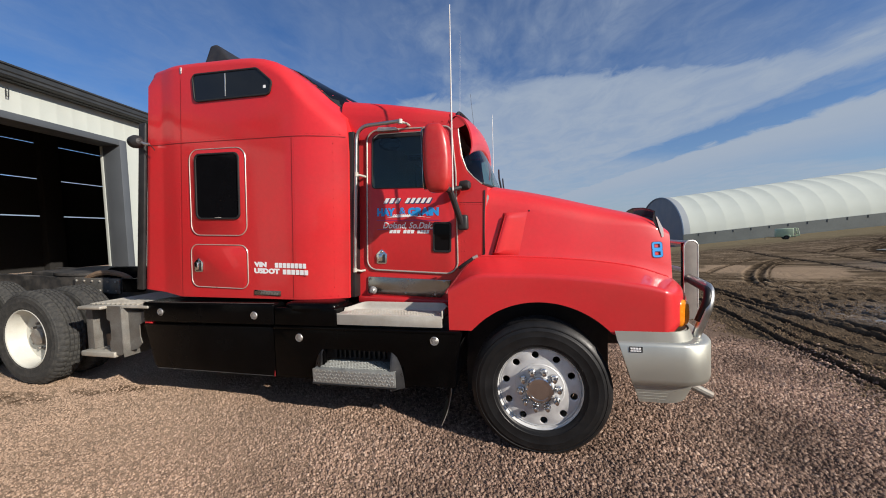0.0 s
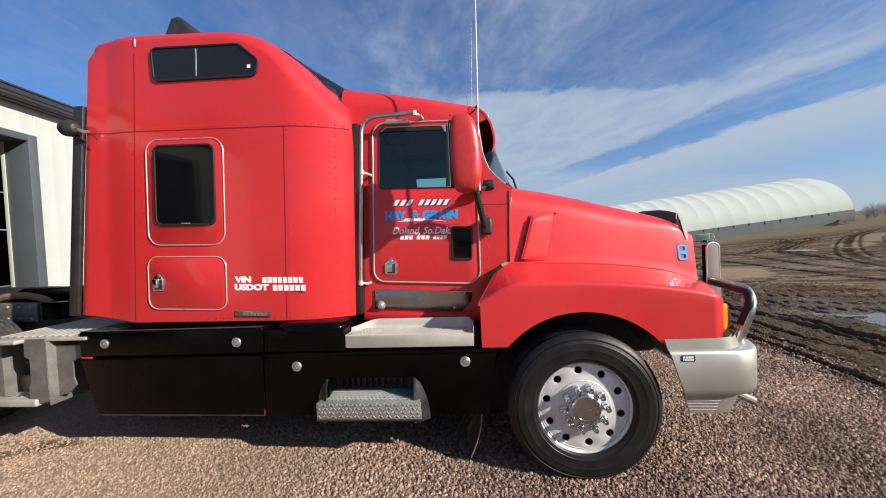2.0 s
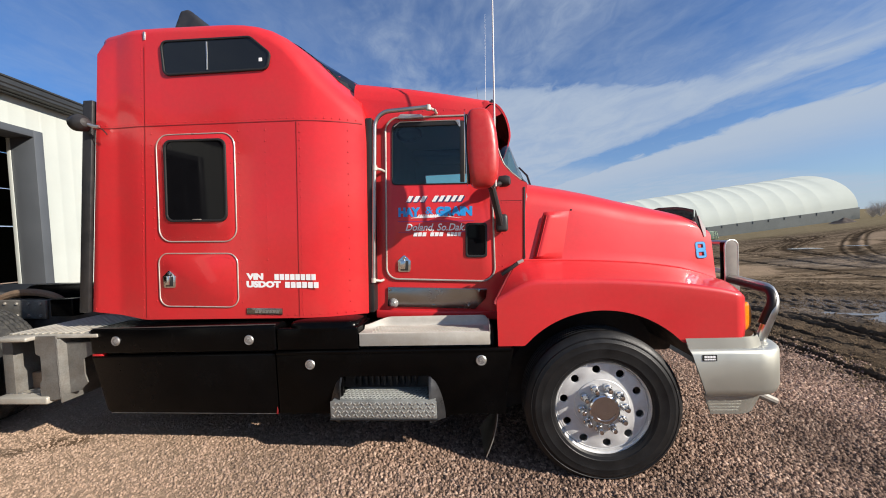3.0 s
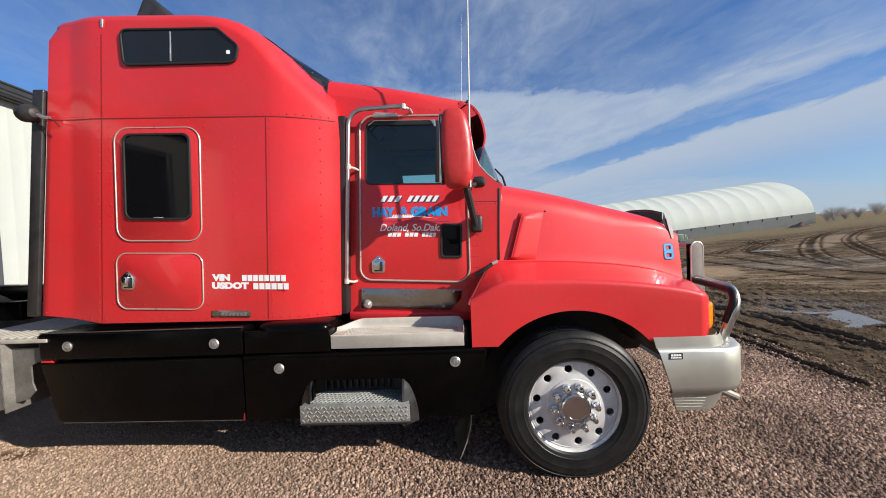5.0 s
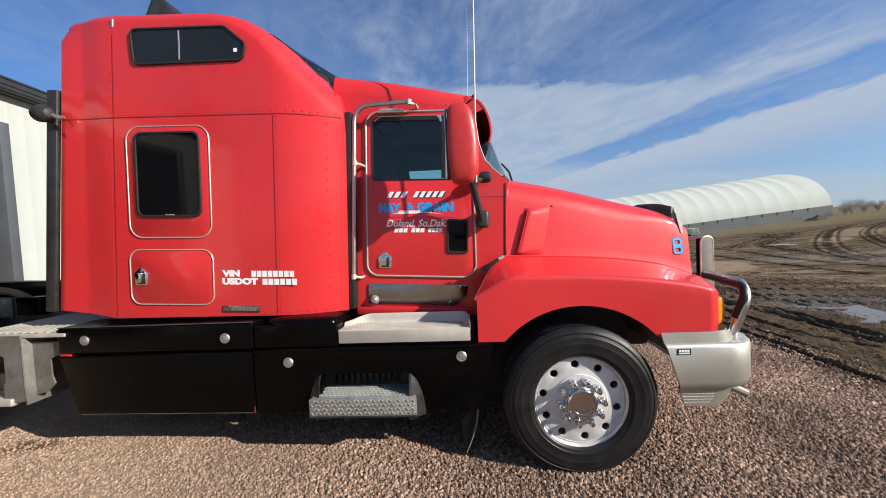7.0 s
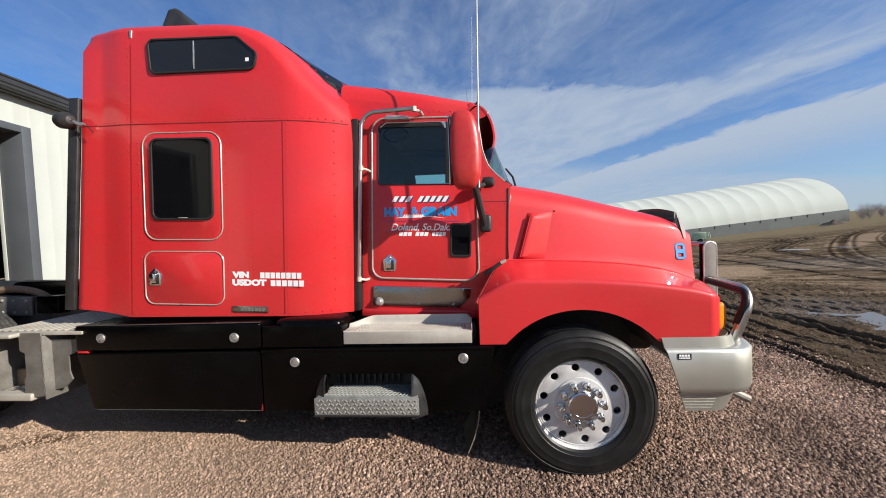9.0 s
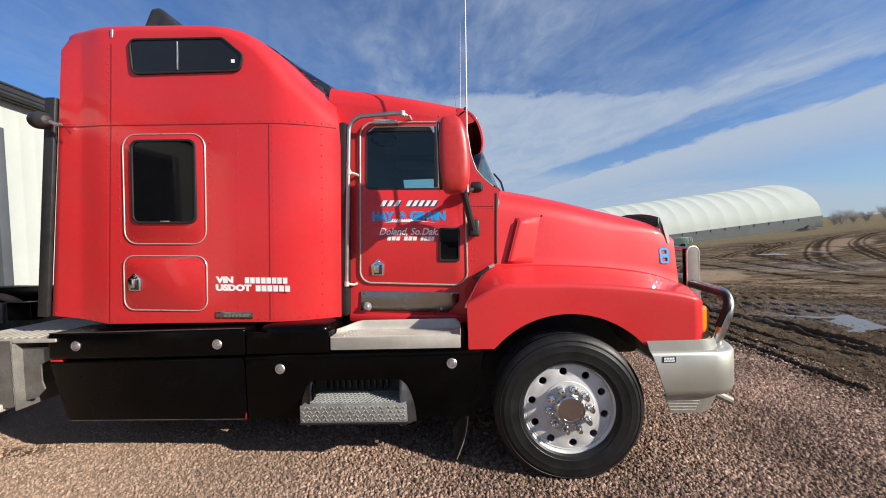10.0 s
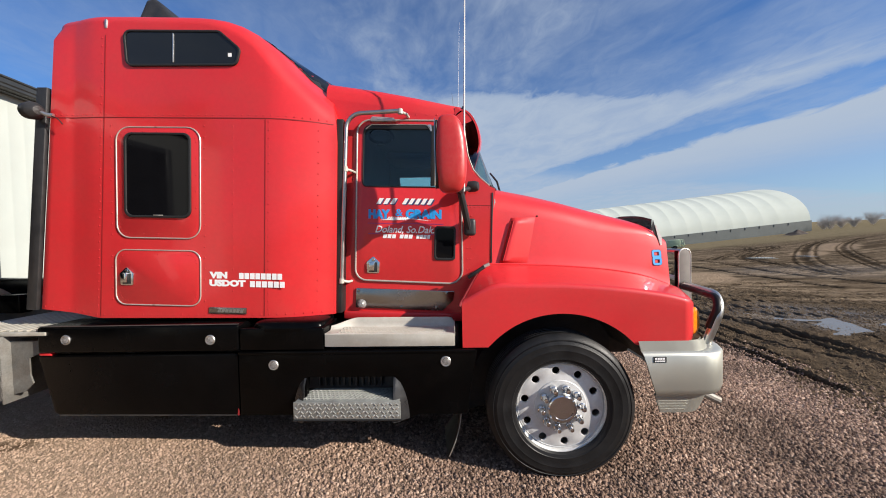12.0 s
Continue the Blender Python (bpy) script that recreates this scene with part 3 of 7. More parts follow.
def ground_z(x, y, relief=True):
    x, y = np.asarray(x, float), np.asarray(y, float)
    near = -0.033 * (np.clip(x, -9, 12) - 0.27)
    r = np.hypot(x, y) + 1e-6
    k = np.minimum(1, 170 / r)
    far = 0.09 * x * k - 0.0758 * y * k + 0.018 * np.maximum(0, r - 175) * smoothstep(150, 260, r)
    far = np.where(x < 0, -0.0288 * np.abs(y) * k * 0.3 + 0.3, far)
    z = near + (far - near) * smoothstep(14, 60, r)
    z = z + 0.042 * np.exp(-((x + 2.4) / 1.5) ** 4 - ((y - 3.0) / 0.75) ** 4)
    if relief:
        mud = smoothstep(-0.15, 0.35, x - border(y)) * (1 - smoothstep(40, 90, r))
        rough = 0.3 + 0.9 * smoothstep(-0.15, 0.2, value_noise(x, y, 0.35, 15))
        lump = 0.02 * value_noise(x, y, 0.5, 11) + 0.014 * value_noise(x, y, 2.3, 12) + (0.02 * value_noise(x, y, 7.0, 13) + 0.03 * value_noise(x, y, 15, 14) + 0.022 * value_noise(x * 0.6 + y * 0.2, y, 24, 16)) * rough
        for d, along, dep, w, lug in rut_distance(x, y):
            if lug:
                lump += -dep * np.exp(-d ** 4) * smoothstep(0.1, 0.7, np.sin(along * 20)) + 0.35 * dep * np.exp(-d ** 4)
            else:
                lump += -dep * np.exp(-d ** 4) + 0.4 * dep * np.exp(-((d - 1.6) / 0.5) ** 2) * (0.4 + 1.2 * (value_noise(x, y, 5.0, 31) + 0.5))
        for cx, cy, a, b, th in PUDDLES:
            u, v = (x - cx) * np.cos(th) + (y - cy) * np.sin(th), (y - cy) * np.cos(th) - (x - cx) * np.sin(th)
            inside = 1 - smoothstep(0.8, 1.5, np.hypot(u / a, v / b))
            lump = lump * (1 - inside) - 0.03 * inside
        z = z + mud * lump
        z = z + (1 - mud) * (0.026 * value_noise(x, y, 0.7, 21) + 0.018 * value_noise(x, y, 2.6, 22)) * smoothstep(1.2, 2.0, np.abs(x - 0.27) + np.abs(y - 2.75))
    return z


def spaced(*spans):
    """Numbers over (start, end, step) spans joined end to end."""
    out = []
    for a, b, s in spans:
        out += list(np.linspace(a, b, max(1, int(round((b - a) / s))), endpoint=False))
    return np.array(out + [spans[-1][1]])


def ground_material():
    m = bpy.data.materials.new("yard_ground")
    m.use_nodes = True
    nt = m.node_tree
    N, Lk = nt.nodes.new, nt.links.new
    b = nt.nodes["Principled BSDF"]
    geo = N("ShaderNodeNewGeometry")
    sep = N("ShaderNodeSeparateXYZ")
    Lk(geo.outputs["Position"], sep.inputs[0])

    def noise_fac(s, detail=6, rgh=0.6, stretch=None, distort=0.0):
        n = N("ShaderNodeTexNoise")
        n.inputs["Scale"].default_value, n.inputs["Detail"].default_value, n.inputs["Roughness"].default_value = s, detail, rgh
        n.inputs["Distortion"].default_value = distort
        if stretch:
            mp = N("ShaderNodeMapping")
            mp.inputs["Rotation"].default_value, mp.inputs["Scale"].default_value = (0, 0, radians(stretch[0])), (stretch[1], stretch[2], 1)
            Lk(geo.outputs["Position"], mp.inputs[0]); Lk(mp.outputs[0], n.inputs["Vector"])
        else:
            Lk(geo.outputs["Position"], n.inputs["Vector"])
        return n.outputs["Fac"]

    def rng(fac, lo, hi, a=0.3, c=0.7):
        r = N("ShaderNodeMapRange")
        r.inputs["From Min"].default_value, r.inputs["From Max"].default_value = a, c
        r.inputs["To Min"].default_value, r.inputs["To Max"].default_value = lo, hi
        Lk(fac, r.inputs["Value"])
        return r.outputs[0]

    def mix(f, a, c):
        n = N("ShaderNodeMix"); n.data_type = "RGBA"
        for v, i in ((f, 0), (a, 6), (c, 7)):
            if isinstance(v, tuple):
                n.inputs[i].default_value = (*v, 1)
            else:
                Lk(v, n.inputs[i])
        return n.outputs[2]

    def mth(op, a, c):
        n = N("ShaderNodeMath"); n.operation = op
        for i, v in enumerate((a, c)):
            if isinstance(v, (int, float)):
                n.inputs[i].default_value = v
            else:
                Lk(v, n.inputs[i])
        return n.outputs[0]

    attr = N("ShaderNodeAttribute")
    attr.attribute_name = "mud"
    edge = rng(mth("ADD", attr.outputs["Fac"], mth("MULTIPLY", mth("SUBTRACT", noise_fac(5, 8, 0.7), 0.5), 0.7)), 0, 1, 0.4, 0.6)
    # speckled grit; its dark tone carries the shade in gaps between stones
    grit = mix(rng(noise_fac(55, 4), 0, 1, 0.35, 0.65), (0.07, 0.046, 0.034), (0.24, 0.165, 0.125))
    grit = mix(rng(noise_fac(0.8, 5), 0, 0.55), grit, (0.3, 0.22, 0.165))
    dusty = N("ShaderNodeAttribute"); dusty.attribute_name = "dust"
    grit = mix(mth("MULTIPLY", dusty.outputs["Fac"], rng(noise_fac(7, 6), 0.6, 1)), grit, (0.47, 0.345, 0.236))
    mud = mix(rng(noise_fac(1.2, 9, 0.65), 0, 1, 0.35, 0.65), (0.06, 0.046, 0.033), (0.155, 0.116, 0.08))
    mud = mix(rng(noise_fac(14, 6), 0, 0.6), mud, (0.07, 0.049, 0.03))
    # far field: pale dried flats and dark churned streaks
    streak = noise_fac(0.9, 10, 0.68, (-68, 0.22, 1.4), 0.4)
    farland = mix(rng(streak, 0, 1, 0.41, 0.6), (0.085, 0.064, 0.043), (0.27, 0.203, 0.137))
    farland = mix(rng(noise_fac(3.2, 10, 0.72, (-68, 0.3, 1.2)), 0, 0.8, 0.48, 0.58), farland, (0.07, 0.05, 0.032))
    far_f = N("ShaderNodeAttribute"); far_f.attribute_name = "far"
    soil = mix(far_f.outputs["Fac"], mud, farland)
    dried = N("ShaderNodeAttribute"); dried.attribute_name = "dried"
    soil = mix(mth("MULTIPLY", dried.outputs["Fac"], rng(noise_fac(1.7, 6), 0.7, 1)), soil, (0.315, 0.233, 0.158))
    rut = N("ShaderNodeAttribute"); rut.attribute_name = "rut"
    soil = mix(mth("MULTIPLY", rut.outputs["Fac"], rng(noise_fac(3, 5), 0.65, 1)), soil, (0.026, 0.019, 0.013))
    grass = N("ShaderNodeAttribute"); grass.attribute_name = "grass"
    soil = mix(mth("MULTIPLY", grass.outputs["Fac"], rng(noise_fac(0.6, 6), 0.5, 1)), soil, (0.27, 0.222, 0.13))
    stain = N("ShaderNodeAttribute"); stain.attribute_name = "stain"
    grit = mix(mth("MULTIPLY", stain.outputs["Fac"], rng(noise_fac(9, 6, 0.7), 0.0, 1, 0.42, 0.55)), grit, (0.15, 0.1, 0.065))
    Lk(mix(edge, grit, soil), b.inputs["Base Color"])
    damp = N("ShaderNodeAttribute"); damp.attribute_name = "wet"
    wet = rng(mth("MULTIPLY", damp.outputs["Fac"], rng(noise_fac(5, 6, 0.65), 0, 1, 0.42, 0.6)), 0.95, 0.28, 0.1, 0.9)
    dry = N("ShaderNodeMix"); dry.data_type = "FLOAT"
    Lk(edge, dry.inputs[0]); dry.inputs[2].default_value = 0.92; Lk(wet, dry.inputs[3])
    Lk(dry.outputs[0], b.inputs["Roughness"])
    Lk(mth("MULTIPLY", mth("MULTIPLY", edge, damp.outputs["Fac"]), 0.4), b.inputs["Specular IOR Level"])
    bp = N("ShaderNodeBump")
    bp.inputs["Strength"].default_value, bp.inputs["Distance"].default_value = 1.0, 0.028
    Lk(mth("ADD", noise_fac(45, 5, 0.7), mth("ADD", mth("MULTIPLY", noise_fac(9, 5), 1.2), mth("MULTIPLY", noise_fac(2.2, 5), 2.5))), bp.inputs["Height"])
    Lk(bp.outputs[0], b.inputs["Normal"])
    return m


def stain_mask(x, y):
    """Moist brown patches on the dusty drive beside the rear wheels."""
    m = np.zeros(np.shape(x))
    for cx, cy, a, b in ((-4.75, 2.35, 0.45, 0.14), (-4.2, 2.6, 0.35, 0.08), (-3.85, 2.74, 0.35, 0.08)):
        m = np.maximum(m, 1 - smoothstep(0.5, 1.2, np.hypot((x - cx) / a, (y - cy) / b)))
    return m


def dried_mask(x, y):
    """Flats of pale dried mud between the turning tracks."""
    m = np.zeros(np.shape(x))
    for cx, cy, a, b, th in ((10.6, 16.2, 3.0, 1.3, 0.9), (8.3, 17.0, 2.6, 1.0, 1.0), (25.5, 27.0, 3.5, 1.2, 0.8), (31.0, 30.5, 5.0, 1.6, 0.8)):
        u, v = (x - cx) * np.cos(th) + (y - cy) * np.sin(th), (y - cy) * np.cos(th) - (x - cx) * np.sin(th)
        m = np.maximum(m, 1 - smoothstep(0.75, 1.1, np.hypot(u / a, v / b) + 0.5 * value_noise(x, y, 0.8, 61)))
    return m


def wet_mask(x, y):
    return (1 - smoothstep(0.4, 1.3, np.hypot((x - 7.4) / 2.6, (y - 8.3) / 1.5))) + 0.5 * (1 - smoothstep(0.5, 1.2, np.hypot((x - 17) / 4, (y - 18) / 3)))


def build_ground():
    xs = spaced((-900, -120, 60), (-120, -20, 10), (-20, -6, 1.0), (-6, 3, 0.12), (3, 8, 0.03), (8, 16, 0.065), (16, 40, 0.12), (40, 160, 4), (160, 1200, 60))
    ys = spaced((-600, -60, 60), (-60, -6, 6), (-6, 1, 0.5), (1, 3.5, 0.08), (3.5, 11, 0.036), (11, 25, 0.08), (25, 48, 0.15), (48, 66, 0.5), (66, 200, 5), (200, 1400, 60))
    X, Y = np.meshgrid(xs, ys, indexing="ij")
    Z = ground_z(X, Y)
    nx, ny = X.shape
    idx = np.arange(nx * ny).reshape(nx, ny)
    quads = np.stack([idx[:-1, :-1], idx[1:, :-1], idx[1:, 1:], idx[:-1, 1:]], -1).reshape(-1, 4)
    me = bpy.data.meshes.new("ground")
    me.vertices.add(nx * ny)
    me.vertices.foreach_set("co", np.stack([X, Y, Z], -1).ravel())
    me.loops.add(quads.size)
    me.loops.foreach_set("vertex_index", quads.ravel())
    me.polygons.add(len(quads))
    me.polygons.foreach_set("loop_start", np.arange(0, quads.size, 4))
    me.polygons.foreach_set("use_smooth", np.ones(len(quads), bool))
    me.update()
    r = np.hypot(X, Y)
    for name, val in (("mud", smoothstep(-0.3, 0.3, X - border(Y))), ("far", smoothstep(11, 15, r)), ("dust", smoothstep(-0.2, -3.2, X + 0.9 * (Y - 2.2)) * 0.75), ("stain", stain_mask(X, Y)), ("wet", wet_mask(X, Y)), ("dried", dried_mask(X, Y)),
                      ("rut", rut_mask(X, Y) * 0.95), ("grass", smoothstep(52, 84, np.hypot(X, Y) + 14 * value_noise(X, Y, 0.12, 71)) * 0.85)):
        me.attributes.new(name, "FLOAT", "POINT").data.foreach_set("value", val.ravel().astype(np.float32))
    me.materials.append(ground_material())
    return tagged(new("ground", me), "gravel yard running into churned brown mud field", "ground", kind="structure")


build_ground()


def build_gravel(count=330000):
    """Loose crushed stones lying over the near gravel."""
    rs = np.random.RandomState(5)
    x = rs.uniform(-5.6, 4.3, count)
    y = 0.3 + 5.8 * rs.rand(count) ** 1.1
    away = x + 0.9 * (y - 2.2)
    seen = rs.rand(count) < smoothstep(0.2, 1.7, y + 0.5 * smoothstep(-0.5, -2.0, x))
    keep = ((x - border(y)) < 0.1 + 0.35 * rs.randn(count)) & (rs.rand(count) > 0.3 * smoothstep(-0.4, -3.4, away)) & seen & (rs.rand(count) > 0.7 * stain_mask(x, y))
    x, y, away = x[keep], y[keep], away[keep]
    n = len(x)
    size = (0.0048 + 0.0088 * rs.rand(n) ** 1.8) * (0.85 + 0.1 * y) * (1 - 0.22 * smoothstep(-0.3, -3.0, away))
    z = ground_z(x, y) + size * (0.3 - 0.1 * smoothstep(-0.3, -3.0, away))
    base = np.array([(1, 0, -0.3), (0, 1, -0.3), (-1, 0, -0.3), (0, -1, -0.3), (0.4, 0.1, 0.75), (-0.4, -0.1, 0.65)], float)
    V = base[None] * (1 + 0.4 * rs.uniform(-1, 1, (n, 6, 3))) + 0.22 * rs.uniform(-1, 1, (n, 6, 3))
    a = rs.uniform(0, 6.283, n)
    c, s = np.cos(a), np.sin(a)
    st = rs.uniform(0.8, 1.6, n)
    V[:, :, 0] *= st[:, None]
    vx, vy = V[:, :, 0] * c[:, None] - V[:, :, 1] * s[:, None], V[:, :, 0] * s[:, None] + V[:, :, 1] * c[:, None]
    V = np.stack([vx, vy, V[:, :, 2]], -1) * size[:, None, None] + np.stack([x, y, z], -1)[:, None]
    tri = np.array([(0, 1, 4), (1, 5, 4), (1, 2, 5), (2, 3, 5), (3, 4, 5), (3, 0, 4)])
    F = (tri[None] + 6 * np.arange(n)[:, None, None]).reshape(-1, 3)
    me = bpy.data.meshes.new("gravel")
    me.vertices.add(n * 6)
    me.vertices.foreach_set("co", V.ravel())
    me.loops.add(F.size)
    me.loops.foreach_set("vertex_index", F.ravel())
    me.polygons.add(len(F))
    me.polygons.foreach_set("loop_start", np.arange(0, F.size, 3))
    me.update()
    m = bpy.data.materials.new("loose_stone")
    m.use_nodes = True
    nt = m.node_tree
    b = nt.nodes["Principled BSDF"]
    geo = nt.nodes.new("ShaderNodeNewGeometry")
    ramp = nt.nodes.new("ShaderNodeValToRGB")
    for pos, colr in ((0.0, (0.1, 0.064, 0.047)), (0.35, (0.235, 0.153, 0.112)), (0.75, (0.345, 0.23, 0.17)), (1.0, (0.49, 0.355, 0.27))):
        e = ramp.color_ramp.elements[0] if pos == 0 else ramp.color_ramp.elements[-1] if pos == 1 else ramp.color_ramp.elements.new(pos)
        e.color = (*colr, 1)
    nt.links.new(geo.outputs["Random Per Island"], ramp.inputs[0])
    # damp darker drifts among the stones
    drift = nt.nodes.new("ShaderNodeTexNoise")
    drift.inputs["Scale"].default_value, drift.inputs["Detail"].default_value = 1.1, 4
    nt.links.new(geo.outputs["Position"], drift.inputs["Vector"])
    shade = nt.nodes.new("ShaderNodeMapRange")
    shade.inputs["From Min"].default_value, shade.inputs["From Max"].default_value = 0.35, 0.65
    shade.inputs["To Min"].default_value, shade.inputs["To Max"].default_value = 0.64, 1.2
    nt.links.new(drift.outputs["Fac"], shade.inputs["Value"])
    tone = nt.nodes.new("ShaderNodeHueSaturation")
    nt.links.new(shade.outputs[0], tone.inputs["Value"]); nt.links.new(ramp.outputs[0], tone.inputs["Color"])
    # stones towards the drive are coated with pale dust
    dot = nt.nodes.new("ShaderNodeVectorMath"); dot.operation = "DOT_PRODUCT"
    dot.inputs[1].default_value = (1, 0.9, 0)
    nt.links.new(geo.outputs["Position"], dot.inputs[0])
    coat = nt.nodes.new("ShaderNodeMapRange")
    coat.inputs["From Min"].default_value, coat.inputs["From Max"].default_value = 2.0, -1.2
    coat.inputs["To Max"].default_value = 0.6
    nt.links.new(dot.outputs["Value"], coat.inputs["Value"])
    dust = nt.nodes.new("ShaderNodeMix"); dust.data_type = "RGBA"
    nt.links.new(coat.outputs[0], dust.inputs[0]); nt.links.new(tone.outputs[0], dust.inputs[6])
    dust.inputs[7].default_value = (0.48, 0.345, 0.24, 1)
    nt.links.new(dust.outputs[2], b.inputs["Base Color"])
    b.inputs["Roughness"].default_value = 0.85
    b.inputs["Specular IOR Level"].default_value = 0.2
    me.materials.append(m)
    return tagged(new("gravel", me), "loose pinkish-brown crushed stone on the yard", "gravel", kind="stuff")


build_gravel()


def build_puddle(cx, cy, a, b, th):
    rs = random.Random(int(cx * 10))
    bm = bmesh.new()
    z = float(ground_z(cx, cy)) + 0.012
    pts = []
    for i in range(28):
        q = 2 * math.pi * i / 28
        r = 1 + 0.18 * math.sin(3 * q + cx) + 0.1 * math.sin(7 * q + cy) + rs.uniform(-0.05, 0.05)
        u, v = a * r * math.cos(q), b * r * math.sin(q)
        pts.append(bm.verts.new((cx + u * math.cos(th) - v * math.sin(th), cy + u * math.sin(th) + v * math.cos(th), z)))
    bm.faces.new(pts)
    ext = bmesh.ops.extrude_face_region(bm, geom=list(bm.faces))
    bmesh.ops.translate(bm, verts=[v for v in ext["geom"] if isinstance(v, bmesh.types.BMVert)], vec=(0, 0, -0.04))
    tagged(part("water", bm, WATER, None), "shallow muddy rain puddle reflecting the sky", "puddle", kind="structure")


for p in PUDDLES:
    build_puddle(*p)


def build_clods(count=85000):
    """Crumbs of broken mud lying along the tracks."""
    rs = np.random.RandomState(8)
    x = 3.1 + 7.5 * rs.rand(count) ** 1.3
    y = 2.2 + 10.5 * rs.rand(count)
    keep = ((x - border(y)) > -0.1 + 0.25 * rs.randn(count)) & (rs.rand(count) < 0.35 + 1.2 * smoothstep(-0.1, 0.25, value_noise(x, y, 0.9, 51)))
    x, y = x[keep], y[keep]
    n = len(x)
    size = 0.005 + 0.022 * rs.rand(n) ** 3.2
    base = np.array([(1, 0, -0.3), (0, 1, -0.3), (-1, 0, -0.3), (0, -1, -0.3), (0.35, 0.1, 0.6), (-0.35, -0.1, 0.5)], float)
    V = base[None] * (1 + 0.4 * rs.uniform(-1, 1, (n, 6, 3))) + 0.25 * rs.uniform(-1, 1, (n, 6, 3))
    V = V * size[:, None, None] + np.stack([x, y, ground_z(x, y) + 0.1 * size], -1)[:, None]
    tri = np.array([(0, 1, 4), (1, 5, 4), (1, 2, 5), (2, 3, 5), (3, 4, 5), (3, 0, 4)])
    F = (tri[None] + 6 * np.arange(n)[:, None, None]).reshape(-1, 3)
    me = bpy.data.meshes.new("mud_clods")
    me.from_pydata(V.reshape(-1, 3).tolist(), [], F.tolist())
    me.materials.append(material("mud_crumbs", (0.13, 0.092, 0.058), 0.9, vary=0.4, scale=9, fine=60, spec=0.05))
    return tagged(new("mud_clods", me), "loose crumbs of dark brown mud", "mud", kind="stuff")


build_clods()


# ---- metal shed behind the truck ----
SHED = Matrix.Translation((-8.204, 5.959, 0.26)) @ Matrix.Rotation(radians(-82.74), 4, "Z")
# in the shed's own frame x runs along the front wall, y points out of the wall to the yard, z is up


def build_shed():
    shed = root("metal_shed", (-8.204, 5.959, 0.26), "white metal shed with dark gutter and open doorway", "building")
    EAVE, HEAD, S0, S1, W, BACK = 4.10, 3.50, -14.0, 10.5, 9.0, -5.0

    def ribbed(x0, x1, z0, z1):
        rows, x = [], x0
        prof = []
        while x < x1 - 1e-6:
            for dx, dy in ((0, 0), (0.19, 0), (0.205, 0.002), (0.235, 0.002), (0.25, 0)):
                if x + dx <= x1:
                    prof.append((x + dx, dy))
            x += 0.25
        prof.append((x1, 0))
        outer = [[(px, py, z) for px, py in prof] for z in (z0, z1)]
        bm = grid_bm(outer)
        geom = bmesh.ops.extrude_face_region(bm, geom=list(bm.faces))
        for v in geom["geom"]:
            if isinstance(v, bmesh.types.BMVert):
                v.co.y = -0.16
        return bm

    part("wall", ribbed(S0, -0.002, 0, EAVE), SIDING, shed, "white ribbed steel siding", SHED, 20)
    part("wall", ribbed(W + 0.02, S1, 0, EAVE), SIDING, shed, "white ribbed steel siding", SHED, 20)
    part("wall", ribbed(-0.002, W + 0.02, HEAD + 0.02, EAVE), SIDING, shed, "white ribbed steel siding", SHED, 20)
    # jamb and head trim
    for x0, x1, inner in ((0.0, 0.15, 0.152), (W - 0.15, W, W - 0.164)):
        jamb = part("jamb", box(x0, x1, -0.4, 0.045, 0, HEAD + 0.1, 0.006), GREY_TRIM, shed, "blue-grey steel jamb", SHED)
        part("stop_strip", box(inner, inner + 0.012, -0.42, -0.36, 0, HEAD - 0.02, 0.003), SIDING, jamb, "pale inner stop strip", SHED)
    part("head_trim", box(0.152, W - 0.152, -0.4, 0.044, HEAD - 0.02, HEAD + 0.1, 0.006), GREY_TRIM, shed, "blue-grey steel head trim", SHED)
    part("hook", tube([(1.9, 0.05, HEAD + 0.34), (1.9, 0.06, HEAD + 0.46), (1.935, 0.06, HEAD + 0.48), (1.935, 0.06, HEAD + 0.34), (1.9, 0.05, HEAD + 0.34)], 0.008, 6), DARK_TRIM, shed, m=SHED)
    # eave: fascia, gutter lip and roof edge
    part("fascia", box(S0, S1, 0.002, 0.14, EAVE - 0.02, EAVE + 0.1, 0.01), DARK_TRIM, shed, "dark eave fascia", SHED)
    prof = [(0.14, 0.0), (0.24, 0.0), (0.26, 0.02), (0.26, 0.06), (0.28, 0.08), (0.28, 0.15), (0.305, 0.165), (0.305, 0.19), (0.27, 0.19), (0.26, 0.1), (0.24, 0.03), (0.14, 0.03)]
    part("gutter", grid_bm([[(x, y, EAVE + z) for y, z in prof] for x in (S0, S1)], closed=True), DARK_TRIM, shed, "dark metal eave gutter", SHED)
    roof = [[(x, y, EAVE + 0.15 + (0.2 - y) * 0.22 + o) for y, o in ((0.24, 0), (BACK - 0.2, 0), (BACK - 0.2, 0.07), (0.24, 0.07))] for x in (S0, S1)]
    part("roof", grid_bm(roof, closed=True), GREY_TRIM, shed, "low-pitched metal roof", SHED)
    # liner, floor and partition take the near-black colours that hold the interior's shade
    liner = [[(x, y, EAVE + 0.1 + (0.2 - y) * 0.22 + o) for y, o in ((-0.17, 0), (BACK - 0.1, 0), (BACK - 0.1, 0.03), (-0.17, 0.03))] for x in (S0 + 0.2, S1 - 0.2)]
    part("roof_liner", grid_bm(liner, closed=True), SHED_INSIDE, shed, "roof underside coloured near-black for shade", SHED)
    part("floor_slab", box(S0, S1, BACK - 0.2, -0.02, -0.3, 0.02, 0.0), SHADED_FLOOR, shed, m=SHED)
